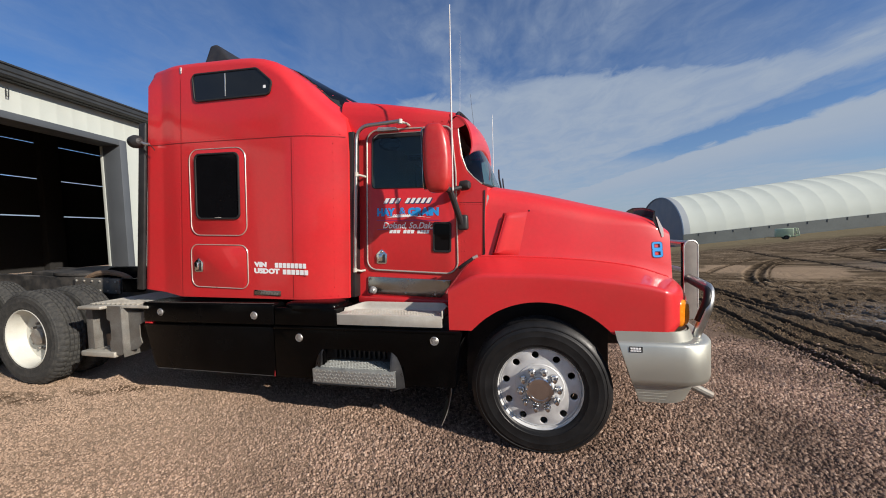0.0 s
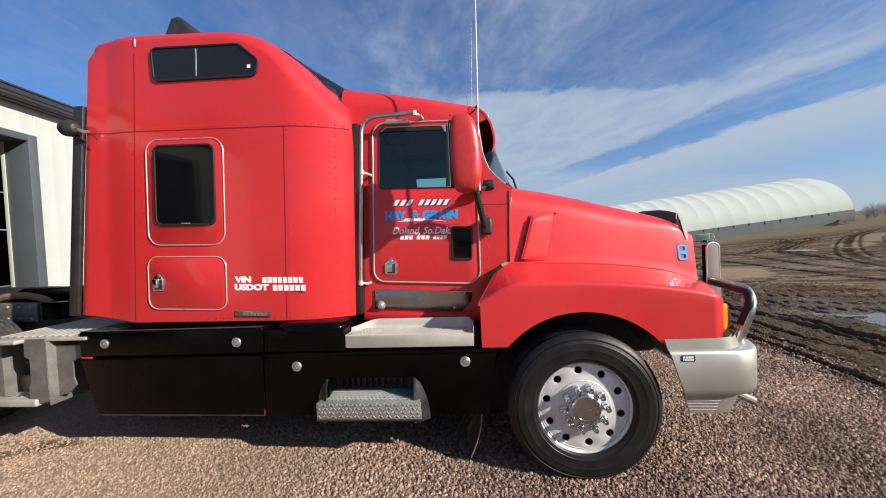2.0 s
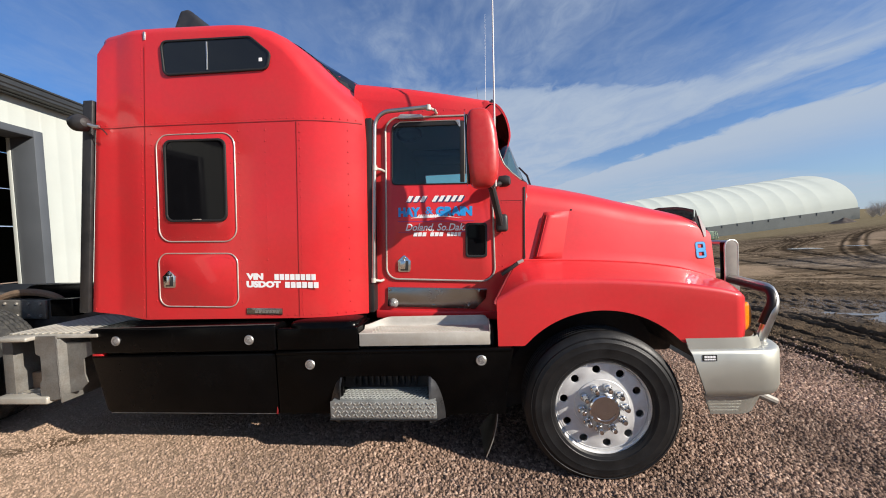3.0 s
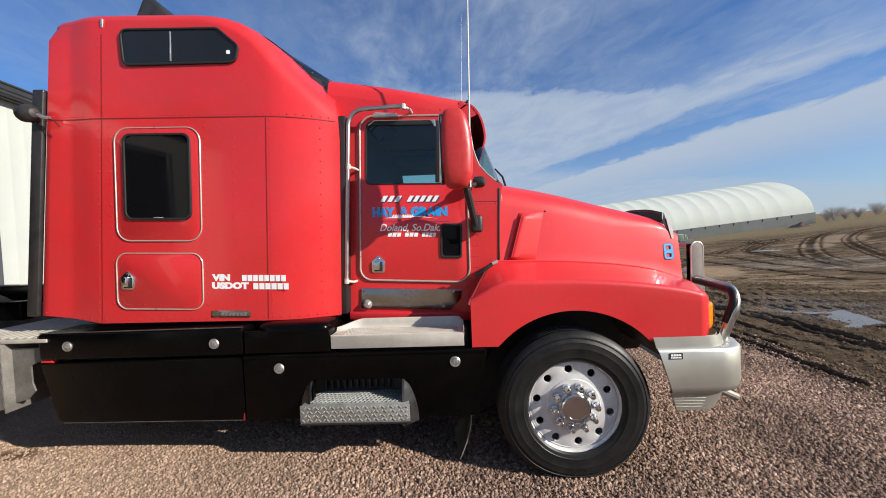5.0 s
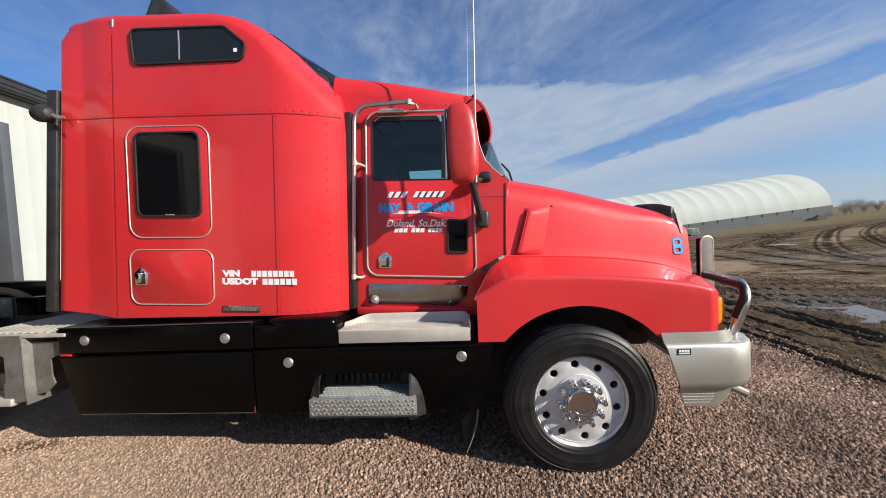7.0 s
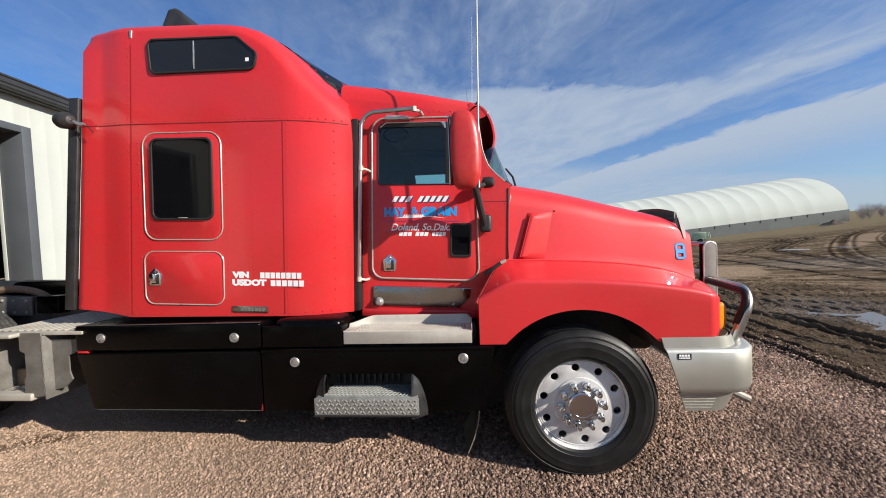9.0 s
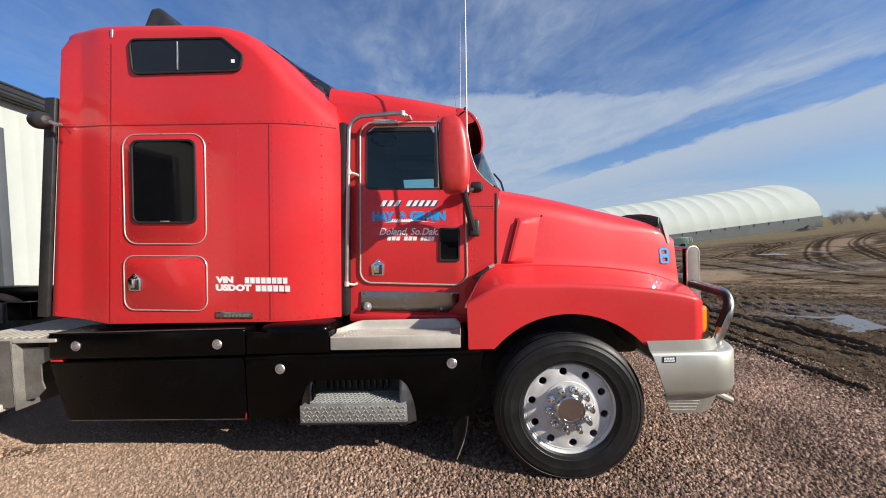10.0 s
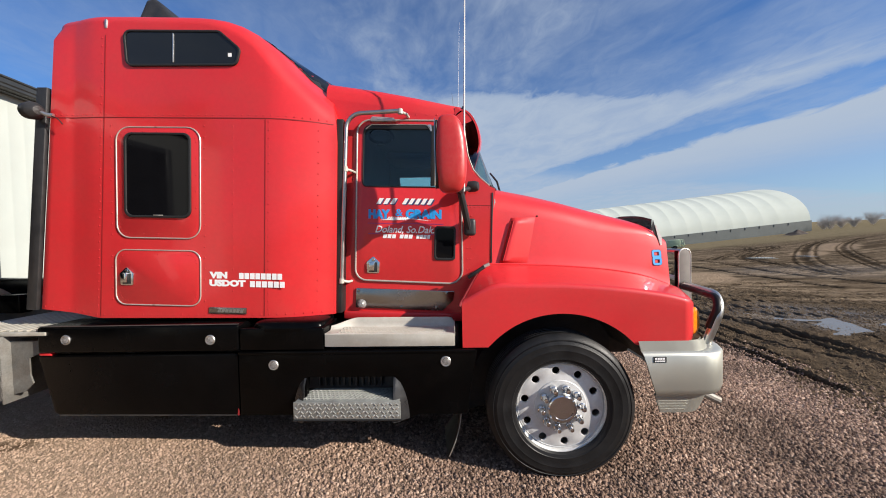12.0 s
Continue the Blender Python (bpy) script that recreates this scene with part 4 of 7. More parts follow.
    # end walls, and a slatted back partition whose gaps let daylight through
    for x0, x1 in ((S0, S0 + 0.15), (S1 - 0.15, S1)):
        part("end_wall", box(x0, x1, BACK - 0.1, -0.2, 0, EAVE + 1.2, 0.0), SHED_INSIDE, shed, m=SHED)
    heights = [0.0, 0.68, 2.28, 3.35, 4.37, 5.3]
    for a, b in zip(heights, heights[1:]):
        part("back_panel", box(S0, S1, BACK - 0.1, BACK, a + 0.018, b - 0.018, 0.0), SHED_INSIDE, shed, "back partition board coloured near-black for shade", SHED)
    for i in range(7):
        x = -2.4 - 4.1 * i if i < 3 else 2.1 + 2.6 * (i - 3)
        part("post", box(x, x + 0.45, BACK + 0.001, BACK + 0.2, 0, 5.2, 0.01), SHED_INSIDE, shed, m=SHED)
    return shed


build_shed()


# ---- far fabric building, trailer, bushes ----
def build_fabric_hall():
    hall = root("fabric_building", (81, 140, -2), "long white fabric-covered arched building with grey lower wall", "building")
    L, R = Vector((50.1, 125.0, -4.95)), Vector((113.1, 121.9, 0.95))
    along = (R - L)
    length = along.length
    e = along.normalized()
    n = Vector((-along.y, along.x, 0)).normalized()
    if n.y < 0:
        n = -n
    SPAN, KNEE_H, RISE = 51.0, 3.5, 13.3
    bays = 13

    def arch(a, s, sag=0.0):
        ang = math.pi * a
        y = SPAN / 2 * (1 - math.cos(ang))
        z = KNEE_H + (RISE - sag) * math.sin(ang)
        return L + e * (s * length) + n * (y + sag * 0.6 * (1 if a < 0.5 else -1)) + Vector((0, 0, z))

    for b in range(bays):
        rows = []
        for i in range(7):
            t = i / 6
            rows.append([arch(j / 28, (b + t) / bays, 0.15 * math.sin(math.pi * t) * (0.3 + 0.7 * math.sin(math.pi * j / 28))) for j in range(29)])
        part("cover_panel", grid_bm(rows), FABRIC, hall, "white stretched fabric bay", sharp=60)
    for b in range(bays + 1):
        part("truss", tube([arch(j / 28, b / bays, 0.9) for j in range(29)], 0.12, 6), ALU_DULL, hall)
    for y0, lab in ((-0.35, "grey sheet knee wall"), (SPAN + 0.1, "grey sheet knee wall")):
        rows = [[L + e * (s * length) + n * (y0 + o) + Vector((0, 0, z)) for o, z in ((0, -2.5), (0, KNEE_H + 0.05), (0.25, KNEE_H + 0.05), (0.25, -2.5))] for s in (-0.03, 1.078)]
        part("knee_wall", grid_bm(rows, closed=True), KNEE, hall, lab)
    for i in range(14):
        p = L + e * (length * (i + 0.5) / 14) + n * (-0.33)
        part("bracket", tube([p + Vector((0, 0, KNEE_H - 0.75)), p + Vector((0, 0, KNEE_H - 0.02))], 0.14, 6), GREY_TRIM, hall)
    for s, out in ((0.0, -0.03), (1.0, 1.076)):
        bm = bmesh.new()
        ring_pts = [arch(j / 28, out) for j in range(29)]
        lo = [L + e * (out * length) + n * y + Vector((0, 0, -2.5)) for y in (0, SPAN)]
        bm.faces.new([bm.verts.new(p) for p in [lo[0]] + ring_pts + [lo[1]]])
        part("end_wall", bm, END_WALL, hall, "blue-grey end wall")
        rows = [[arch(j / 28, s + (out - s) * o, -0.08 if s < 0.5 else 0.0) for j in range(29)] for o in ((-0.06, 0.5, 1.0) if s < 0.5 else (0.0, 0.5, 1.003))]
        part("end_band", grid_bm(rows), END_FABRIC if s < 0.5 else FABRIC, hall, "fabric end band")
        if s < 0.5:
            part("end_rim", tube([arch(j / 28, out, -0.12) for j in range(29)], 0.3, 6), END_WALL, hall, "arched end rim")
    bm = box(-0.06, 0.06, -1.6, 1.6, -1.4, 1.4, 0.02)
    m = Matrix.Translation(L + n * 14 - e * 0.1 + Vector((0, 0, 8.0))) @ Matrix.Rotation(math.atan2(e.y, e.x), 4, "Z")
    part("window", bm, DARK_GLASS, hall, m=m)
    return hall


build_fabric_hall()


def build_trailer():
    x, y = 44.2, 73.8
    z = float(ground_z(x, y))
    tr = root("utility_trailer", (x, y, z), "small pale green enclosed trailer parked on the field", "trailer")
    m = Matrix.Translation((x, y, z)) @ Matrix.Rotation(radians(158), 4, "Z") @ Matrix.Scale(0.92, 4)
    bm = box(-1.2, 1.25, -0.9, 0.9, 0.52, 2.15, 0.12, 3)
    for v in bm.verts:
        if v.co.x > 0.8:
            v.co.z -= 0.4 * (v.co.x - 0.8) * max(0, (v.co.z - 0.6) / 1.6)
    part("body", bm, TRAILER_PAINT, tr, m=m)
    part("door", box(0.2, 0.9, -0.93, -0.9, 0.85, 1.8, 0.02), TRAILER_PAINT, tr, m=m)
    part("vent", box(-0.9, -0.3, -0.93, -0.9, 1.25, 1.75, 0.02), FRAME, tr, "dark louvred vent", m)
    for dy in (-0.8, 0.8):
        part("rack", tube(bend_line([(-1.2, dy, 0.62), (-2.0, dy, 0.7), (-1.75, dy, 2.1), (-1.2, dy, 2.1)], 0.1), 0.06, 6), TRAILER_PAINT, tr, m=m)
        part("rack_brace", tube([(-1.2, dy, 1.9), (-1.95, dy, 0.75)], 0.045, 6), TRAILER_PAINT, tr, m=m)
    for dy in (-0.98, 0.86):
        part("mudguard", tube(bend_line([(-0.75, dy + 0.06, 0.5), (-0.6, dy + 0.06, 0.86), (0.25, dy + 0.06, 0.86), (0.4, dy + 0.06, 0.5)], 0.2, 5), 0.05, 6), TRAILER_PAINT, tr, m=m)
    part("frame", box(-1.5, 2.0, -0.6, 0.6, 0.42, 0.54, 0.02), FRAME, tr, m=m)
    part("drawbar", tube([(1.9, 0, 0.48), (2.7, 0, 0.5), (2.7, 0, 0.02)], 0.06, 8), FRAME, tr, m=m)
    for dy in (-0.97, 0.79):
        part("tyre", lathe([(0.2, 0), (0.38, 0), (0.41, 0.03), (0.41, 0.15), (0.38, 0.18), (0.2, 0.18), (0.2, 0)], 20), RUBBER, tr, m=m @ Matrix.Translation((-0.17, dy, 0.4)))
        part("rim", disc(0.21, 0.04, 0.14, 16), FRAME, tr, m=m @ Matrix.Translation((-0.17, dy, 0.4)))
    return tr


build_trailer()


def build_bush(x, y, h, seed):
    rs = random.Random(seed)
    z = float(ground_z(x, y)) - 0.1
    bush = root("bush", (x, y, z), "leafless brown shrub on the far field edge", "bush", "bushes on the field edge")
    bm = bmesh.new()
    for i in range(5):
        a = rs.uniform(0, 6.28)
        tube([(0, 0, 0), (0.15 * h * math.cos(a), 0.15 * h * math.sin(a), h * 0.5)], 0.05 * h ** 0.5, 5, bm=bm, taper=0.03)
    part("trunk", bm, TWIG, bush, m=Matrix.Translation((x, y, z)))
    bm = bmesh.new()
    for i in range(230):
        a, q = rs.uniform(0, 6.28), rs.uniform(0.1, 1) ** 0.6
        b0 = Vector((0.1 * h * math.cos(a), 0.1 * h * math.sin(a), rs.uniform(0.05, 0.5) * h))
        tip = Vector((q * 0.6 * h * math.cos(a), q * 0.6 * h * math.sin(a), h * rs.uniform(0.45, 1.0)))
        mid = (b0 + tip) / 2 + Vector((rs.uniform(-1, 1), rs.uniform(-1, 1), 0.6)) * 0.1 * h
        tube([b0, mid, tip], 0.017, 3, bm=bm, taper=0.005)
        for k in range(2):
            side = tip + Vector((rs.uniform(-1, 1), rs.uniform(-1, 1), rs.uniform(-0.2, 1))) * 0.16 * h
            tube([mid, side], 0.01, 3, bm=bm, taper=0.004)
    part("crown", bm, TWIG, bush, m=Matrix.Translation((x, y, z)))


for i, (az, r, h) in enumerate(((45.6, 165, 4.0), (46.4, 170, 3.2), (47.3, 160, 2.6), (48.6, 175, 3.6), (49.8, 185, 3.0), (51.5, 180, 3.4), (45.1, 176, 3.0))):
    build_bush(r * math.sin(radians(az)), r * math.cos(radians(az)), h * 1.15, i)


def build_mound(x, y, rx, ry, h, seed):
    """Low heap of dark soil with a lumpy top."""
    z = float(ground_z(x, y))
    rows = []
    for i in range(13):
        q = i / 12
        row = []
        for j in range(28):
            a = 2 * math.pi * j / 28
            r = q * (1 + 0.25 * float(value_noise(math.cos(a) * 2 + seed, math.sin(a) * 2, 1.0, seed)))
            px, py = rx * r * math.cos(a), ry * r * math.sin(a)
            lump = 0.7 + 0.6 * float(value_noise(px + 20, py + 20, 1.1, seed + 3))
            row.append((x + px, y + py, z + h * lump * (math.cos(math.pi * q) + 1) / 2 - 0.1))
        rows.append(row)
    tagged(new("dirt_mound", to_mesh("dirt_mound", grid_bm(rows, closed=True), SOIL)), "low heap of dark soil beside the building", "dirt mound")


build_mound(77.5, 83.0, 3.4, 2.0, 1.3, 4)


# ---- the truck ----
YC = 3.76                       # the truck's middle line
PIVOT = Vector((-1.3, 0, 1.117))
CAB = Matrix.Translation(PIVOT) @ Matrix.Rotation(radians(2.3), 4, "Y") @ Matrix.Translation(-PIVOT)
SIDE = 2.697                    # the sleeper's flat side
DOOR_Y = 2.957
truck = root("semi_truck", (-2.4, YC, 0.09), "red sleeper-cab semi truck with black skirts parked on gravel", "truck")


# -- sleeper --
SIDE_KEYS = [(-3.5, -0.012), (-3.44, -0.013), (-3.25, -0.022), (-3.04, 0.0), (-1.8, 0.0), (-1.72, -0.006), (-1.62, -0.025), (-1.5, -0.063), (-1.33, -0.145)]
LOW_KEYS = [(-3.47, 1.108), (-3.25, 1.088), (-3.02, 1.057), (-2.14, 1.08), (-1.3, 1.1)]


def sleeper_half(x):
    """Flat side with a slight inward bend at the back and a quick turn in towards the cab."""
    return YC - SIDE + soft_keys(SIDE_KEYS, x, 0.045)


TOP_KEYS = [(-3.5, 3.232), (-3.36, 3.24), (-2.96, 3.252), (-2.3, 3.24), (-2.05, 3.215), (-1.9, 3.145), (-1.75, 3.045), (-1.55, 2.935), (-1.4, 2.84), (-1.28, 2.74)]


def sleeper_section(x, inset=0.0, n=12):
    w = sleeper_half(x) - inset
    zt = soft_keys(TOP_KEYS, x, 0.06) - inset * 0.8
    r = lerp_keys([(-3.5, 0.07), (-2.2, 0.085), (-1.9, 0.14), (-1.6, 0.26), (-1.28, 0.34)], x)
    # the side leans in a little towards the roof
    low = lerp_keys(LOW_KEYS, x)
    pts = [(w, low + (zt - r - low - 0.04) * k) for k in (0, 0.25, 0.5, 0.75, 0.97)]
    lean = lerp_keys([(-3.5, 0.05), (-3.2, 0.01), (-2.2, 0.0), (-1.28, 0.0)], x)
    w2 = w - lean
    for i in range(n + 1):
        a = math.pi / 2 * i / n
        pts.append((w2 - r + r * math.cos(a), zt - r + r * math.sin(a)))
    crown = soft_keys([(-3.5, 0.02), (-2.15, 0.03), (-1.9, 0.075), (-1.5, 0.11), (-1.28, 0.09)], x, 0.1)
    pts += [((w2 - r) * 0.75, zt + crown * 0.55), ((w2 - r) * 0.4, zt + crown * 0.9), (0.0, zt + crown)]
    return pts


def sleeper_lean(x, y, z):
    """The back edge rakes forward with height; the upper front rounds back to the roof."""
    if x < -3.1:
        x += 0.068 * (z - 1.11) * (-3.1 - x) / 0.405
    if x > -1.9 and z > 2.45:
        edge = max(0.0, min(1.0, (abs(y - YC) - 0.5) / 0.3))
        x -= edge * 0.17 * min(1, (x + 1.9) / 0.6) ** 2 * min(1.6, ((z - 2.45) / 0.36) ** 2)
    return (x, y, z)


def both_sides(x, half):
    return [(x, YC - a, z) for a, z in half] + [(x, YC + a, z) for a, z in half[-2::-1]]


xs = [-3.505, -3.5, -3.48, -3.43, -3.3, -3.27, -3.25, -3.23, -3.15, -3.07, -3.04, -3.01, -2.8, -2.6, -2.4, -2.3, -2.2, -2.1, -2.0, -1.9, -1.8, -1.77, -1.75, -1.73, -1.71, -1.69, -1.67, -1.65, -1.6, -1.55, -1.5, -1.45, -1.42, -1.39, -1.36, -1.335]
rows = []
for i, x in enumerate(xs):
    inset = 0.05 if i == 0 else 0.02 if i == 1 else 0.004 if i == 2 else 0.0
    rows.append([sleeper_lean(*p) for p in both_sides(x, sleeper_section(x, inset))])
bm = grid_bm(rows)
bm.verts.ensure_lookup_table()
for r in (rows[0], rows[-1]):
    bm.faces.new([bm.verts.new(p) for p in r])
bmesh.ops.remove_doubles(bm, verts=bm.verts, dist=1e-5)
sleeper = part("sleeper_body", bm, RED, truck, "glossy red riveted sleeper body", CAB, 40)


def sleeper_y(x):
    return YC - sleeper_half(x)


# lap seams and rivets
def side_strip(pts, w, proud=0.0022):
    """A narrow strip on the sleeper side along (x, z) points."""
    rows = []
    for i, (x, z) in enumerate(pts):
        a, b = pts[max(i - 1, 0)], pts[min(i + 1, len(pts) - 1)]
        d = Vector((b[0] - a[0], b[1] - a[1])).normalized()
        nx, nz = -d.y * w / 2, d.x * w / 2
        rows.append([sleeper_lean(x + nx, sleeper_y(x + nx) - proud, z + nz), sleeper_lean(x - nx, sleeper_y(x - nx) - proud, z - nz)])
    return grid_bm(rows)


steps = [-3.5 + i * 0.05 for i in range(44)]
part("seam", side_strip([(x, 2.506) for x in steps], 0.006), DARK_RED, sleeper, m=CAB)
part("seam", side_strip([(-3.012 + 0.03 * (z - 1.1), z) for z in [1.07 + i * 0.155 for i in range(14)]], 0.004), DARK_RED, sleeper, m=CAB)
part("seam", side_strip([(-1.80, 1.1), (-1.798, 1.8), (-1.796, 2.5)], 0.004), DARK_RED, sleeper, m=CAB)
riv = []
for i in range(34):
    z = 1.15 + i * 0.058
    for x in (-3.035 + 0.03 * (z - 1.1), -1.772):
        if not (x > -2 and z > 2.5):
            riv.append((x, z))
for i in range(17):
    z = 1.2 + i * 0.078
    riv += [(-2.03, z)] if not 1.29 < z < 1.42 else []
    riv += [(-2.235, z), (-1.45, z)]
    if z < 1.55 or z > 1.64:
        riv.append((-2.92, z))
for i in range(40):
    riv.append((-3.42 + i * 0.052, 2.527))
for i in range(36):
    riv.append((-3.45 + i * 0.058, lerp_keys(LOW_KEYS, -3.45 + i * 0.058) + 0.024))
part("rivets", rivet_mesh([sleeper_lean(x, sleeper_y(x) - 0.0005, z) for x, z in riv], 0.0065, 0.005), RED, sleeper, m=CAB, sharp=80)["kind"] = "stuff"

# side hatches with pale trim
for z0, z1, r in ((1.648, 2.437, 0.095), (1.163, 1.56, 0.075)):
    loop = rrect(-2.892 if z0 < 1.5 else -2.88, z0, -2.265, z1, r)
    hatch = part("hatch", plate(loop, SIDE - 0.004, 0.004, bevel=0.0015), RED, sleeper, "flush red hatch with pale trim", CAB)
    part("trim", loop_tube(loop, SIDE - 0.004, 0.0046), TRIM, hatch, m=CAB)
    inner = rrect(-2.86, z0 + 0.03, -2.295, z1 - 0.03, r * 0.75, 4)
    marks = []
    for i in range(len(inner)):
        a, b = Vector(inner[i]), Vector(inner[(i + 1) % len(inner)])
        k = max(1, int((b - a).length / 0.1))
        marks += [tuple(a + (b - a) * j / k) for j in range(k)]
    part("rivets", rivet_mesh([(x, SIDE - 0.0045, z) for x, z in marks], 0.005, 0.003), RED, hatch, m=CAB, sharp=80)["kind"] = "stuff"
win = rrect(-2.818, 1.793, -2.33, 2.398, 0.055)
inner = rrect(-2.802, 1.81, -2.346, 2.382, 0.045)
frame_ob = part("window_frame", plate(win, SIDE - 0.016, 0.014, [inner], bevel=0.004), SEAL, sleeper, "black rubber window frame", CAB)
part("pane", plate(inner, SIDE - 0.007, 0.004), DARK_GLASS, frame_ob, "dark privacy glass", CAB)
part("vent_slot", box(-2.6, -2.53, SIDE - 0.018, SIDE - 0.015, 1.808, 1.814, 0.001), TRIM, frame_ob, m=CAB)
# upper side window, in two lights
up = rpoly([(-2.80, 2.862), (-1.995, 2.868), (-1.968, 2.985), (-2.12, 3.112), (-2.82, 3.118)], [0.05, 0.05, 0.05, 0.06, 0.05])
upi = rpoly([(-2.785, 2.878), (-2.008, 2.883), (-1.984, 2.982), (-2.126, 3.098), (-2.805, 3.103)], [0.035, 0.035, 0.04, 0.05, 0.035])
yu = SIDE + 0.004
frame_ob = part("window_frame", plate(up, yu - 0.018, 0.022, [upi], bevel=0.004), SEAL, sleeper, "black upper window frame", CAB)
part("pane", plate(upi, yu - 0.01, 0.008), TINTED_GLASS, frame_ob, "dark privacy glass", CAB)
part("divider", box(-2.459, -2.45, yu - 0.015, yu - 0.009, 2.89, 3.09, 0.002), ALU_DULL, frame_ob, m=CAB)
part("sticker", box(-2.06, -2.035, yu - 0.0115, yu - 0.0095, 2.93, 2.955, 0.0), WHITE_VINYL, frame_ob, m=CAB)

# hatch latch
def latch(x, z, y, m, parent):
    out = rpoly([(x - 0.048, z - 0.055), (x + 0.048, z - 0.055), (x + 0.052, z + 0.03), (x, z + 0.078), (x - 0.052, z + 0.03)], 0.012, 3)
    ob = part("latch", plate(out, y - 0.006, 0.006, bevel=0.002), CHROME, parent, "chrome paddle latch", m)
    part("recess", box(x - 0.03, x + 0.032, y - 0.0075, y - 0.005, z - 0.045, z + 0.03, 0.001), SEAL, ob, m=m)
    part("paddle", box(x - 0.032, x + 0.012, y - 0.02, y - 0.006, z - 0.035, z + 0.035, 0.006), CHROME, ob, m=m)
    part("lock", disc(0.012, -0.004, 0.0, 12), CHROME, ob, m=m @ Matrix.Translation((x, y - 0.006, z + 0.05)))


latch(-2.808, 1.358, SIDE - 0.004, CAB, sleeper)

# writing on the sleeper: words kept, registration digits as bars
lettering("VIN", 0.058, -2.137, SIDE - 0.001, 1.387, WHITE_VINYL, sleeper, CAB, width=0.13, bold=0.004)
bars([(-1.985, -1.665, 1.365, 1.408, 8)], SIDE - 0.001, WHITE_VINYL, sleeper, CAB)
lettering("USDOT", 0.058, -2.07, SIDE - 0.001, 1.33, WHITE_VINYL, sleeper, CAB, width=0.265, bold=0.004)
bars([(-1.905, -1.645, 1.308, 1.351, 6)], SIDE - 0.001, WHITE_VINYL, sleeper, CAB)
badge = part("badge", plate(rrect(-2.203, 1.111, -1.928, 1.157, 0.004), SIDE - 0.006, 0.006, bevel=0.001), STAINLESS, sleeper, "brushed metal name badge", CAB)
bars([(-2.14, -1.95, 1.122, 1.146, 7)], SIDE - 0.0065, ALU, badge, CAB, 0.3)

# roof: tall dark vent fin, marker lamp, skylight
bm = bmesh.new()
fin = [(-3.02, 2.95, 3.2), (-2.50, 2.95, 3.2), (-2.48, 3.45, 3.2), (-3.02, 3.45, 3.2), (-2.93, 3.0, 3.54), (-2.87, 3.02, 3.56), (-2.87, 3.4, 3.56), (-2.93, 3.4, 3.54)]
v = [bm.verts.new(p) for p in fin]
for q in ((0, 1, 5, 4), (4, 5, 6, 7), (1, 2, 6, 5), (2, 3, 7, 6), (3, 0, 4, 7), (0, 3, 2, 1)):
    bm.faces.new([v[i] for i in q])
bmesh.ops.bevel(bm, geom=list(bm.edges), offset=0.025, segments=3, profile=0.5, affect="EDGES")
part("roof_vent", bm, BLACK_PLASTIC, sleeper, "dark triangular roof vent scoop", CAB)
part("marker_lamp", lathe([(0.001, -0.03), (0.02, -0.028), (0.05, -0.012), (0.055, 0), (0.001, 0)], 16), AMBER, sleeper, "amber roof marker lamp",
     CAB @ Matrix.Translation((-1.95, 3.05, 3.14)) @ Matrix.Rotation(radians(-90), 4, "X"))


def roof_patch(x0, x1, half0, half1, lift, nx=8, ny=10):
    rows = []
    for i in range(nx + 1):
        x = x0 + (x1 - x0) * i / nx
        h = half0 + (half1 - half0) * i / nx
        row = []
        for j in range(ny + 1):
            a = -h + 2 * h * j / ny
            sec = sleeper_section(x)
            k = next((q for q in range(5, len(sec) - 1) if sec[q + 1][0] <= abs(a)), len(sec) - 2)
            (a0, z0), (a1, z1) = sec[k], sec[k + 1]
            t = 0 if a0 == a1 else (abs(a) - a0) / (a1 - a0)
            row.append(sleeper_lean(x, YC - a, z0 + (z1 - z0) * max(0, min(1, t)) + lift))
        rows.append(row)
    return grid_bm(rows)


sky_frame = part("skylight_frame", roof_patch(-1.98, -1.38, 0.88, 0.72, 0.004), SEAL, sleeper, "black skylight seal", CAB)
part("pane", roof_patch(-1.955, -1.4, 0.85, 0.69, 0.009), DARK_GLASS, sky_frame, "dark skylight glass", CAB)

# black rear extender, work lamp on the rear corner
bm = box(-3.588, -3.508, 2.70, 2.735, 1.1, 2.72, 0.008)
for v in bm.verts:
    v.co.x += 0.068 * (v.co.z - 1.11)
part("rear_extender", bm, BLACK_PLASTIC, sleeper, "black rubber rear edge extender", CAB)
lamp = part("work_lamp", lathe([(0.001, -0.055), (0.03, -0.05), (0.058, -0.02), (0.062, 0.0), (0.055, 0.05), (0.03, 0.075), (0.001, 0.08)], 20), BLACK_PLASTIC, sleeper, "dark round rear work lamp",
            CAB @ Matrix.Translation((-3.43, 2.64, 2.53)) @ Matrix.Rotation(radians(80), 4, "Z"))
part("bracket", tube([(-3.38, 2.65, 2.52), (-3.34, 2.655, 2.505), (-3.31, 2.665, 2.505)], 0.014, 8), ALU_DULL, lamp, m=CAB)
part("cable", tube(smooth_line([(-3.33, 2.655, 2.50), (-3.28, 2.66, 2.485), (-3.245, 2.665, 2.445)], 4), 0.004, 5), SEAL, lamp, m=CAB)

part("roof_bracket", box(-2.962, -2.945, SIDE + 0.0, SIDE + 0.07, 3.135, 3.197, 0.004), ALU_DULL, sleeper, "small pale roof seam bracket", CAB)
part("cab_seal", box(-1.345, -1.294, 2.86, 2.99, 1.1, 2.56, 0.006), SEAL, sleeper, "black rubber seal between cab and sleeper", CAB)

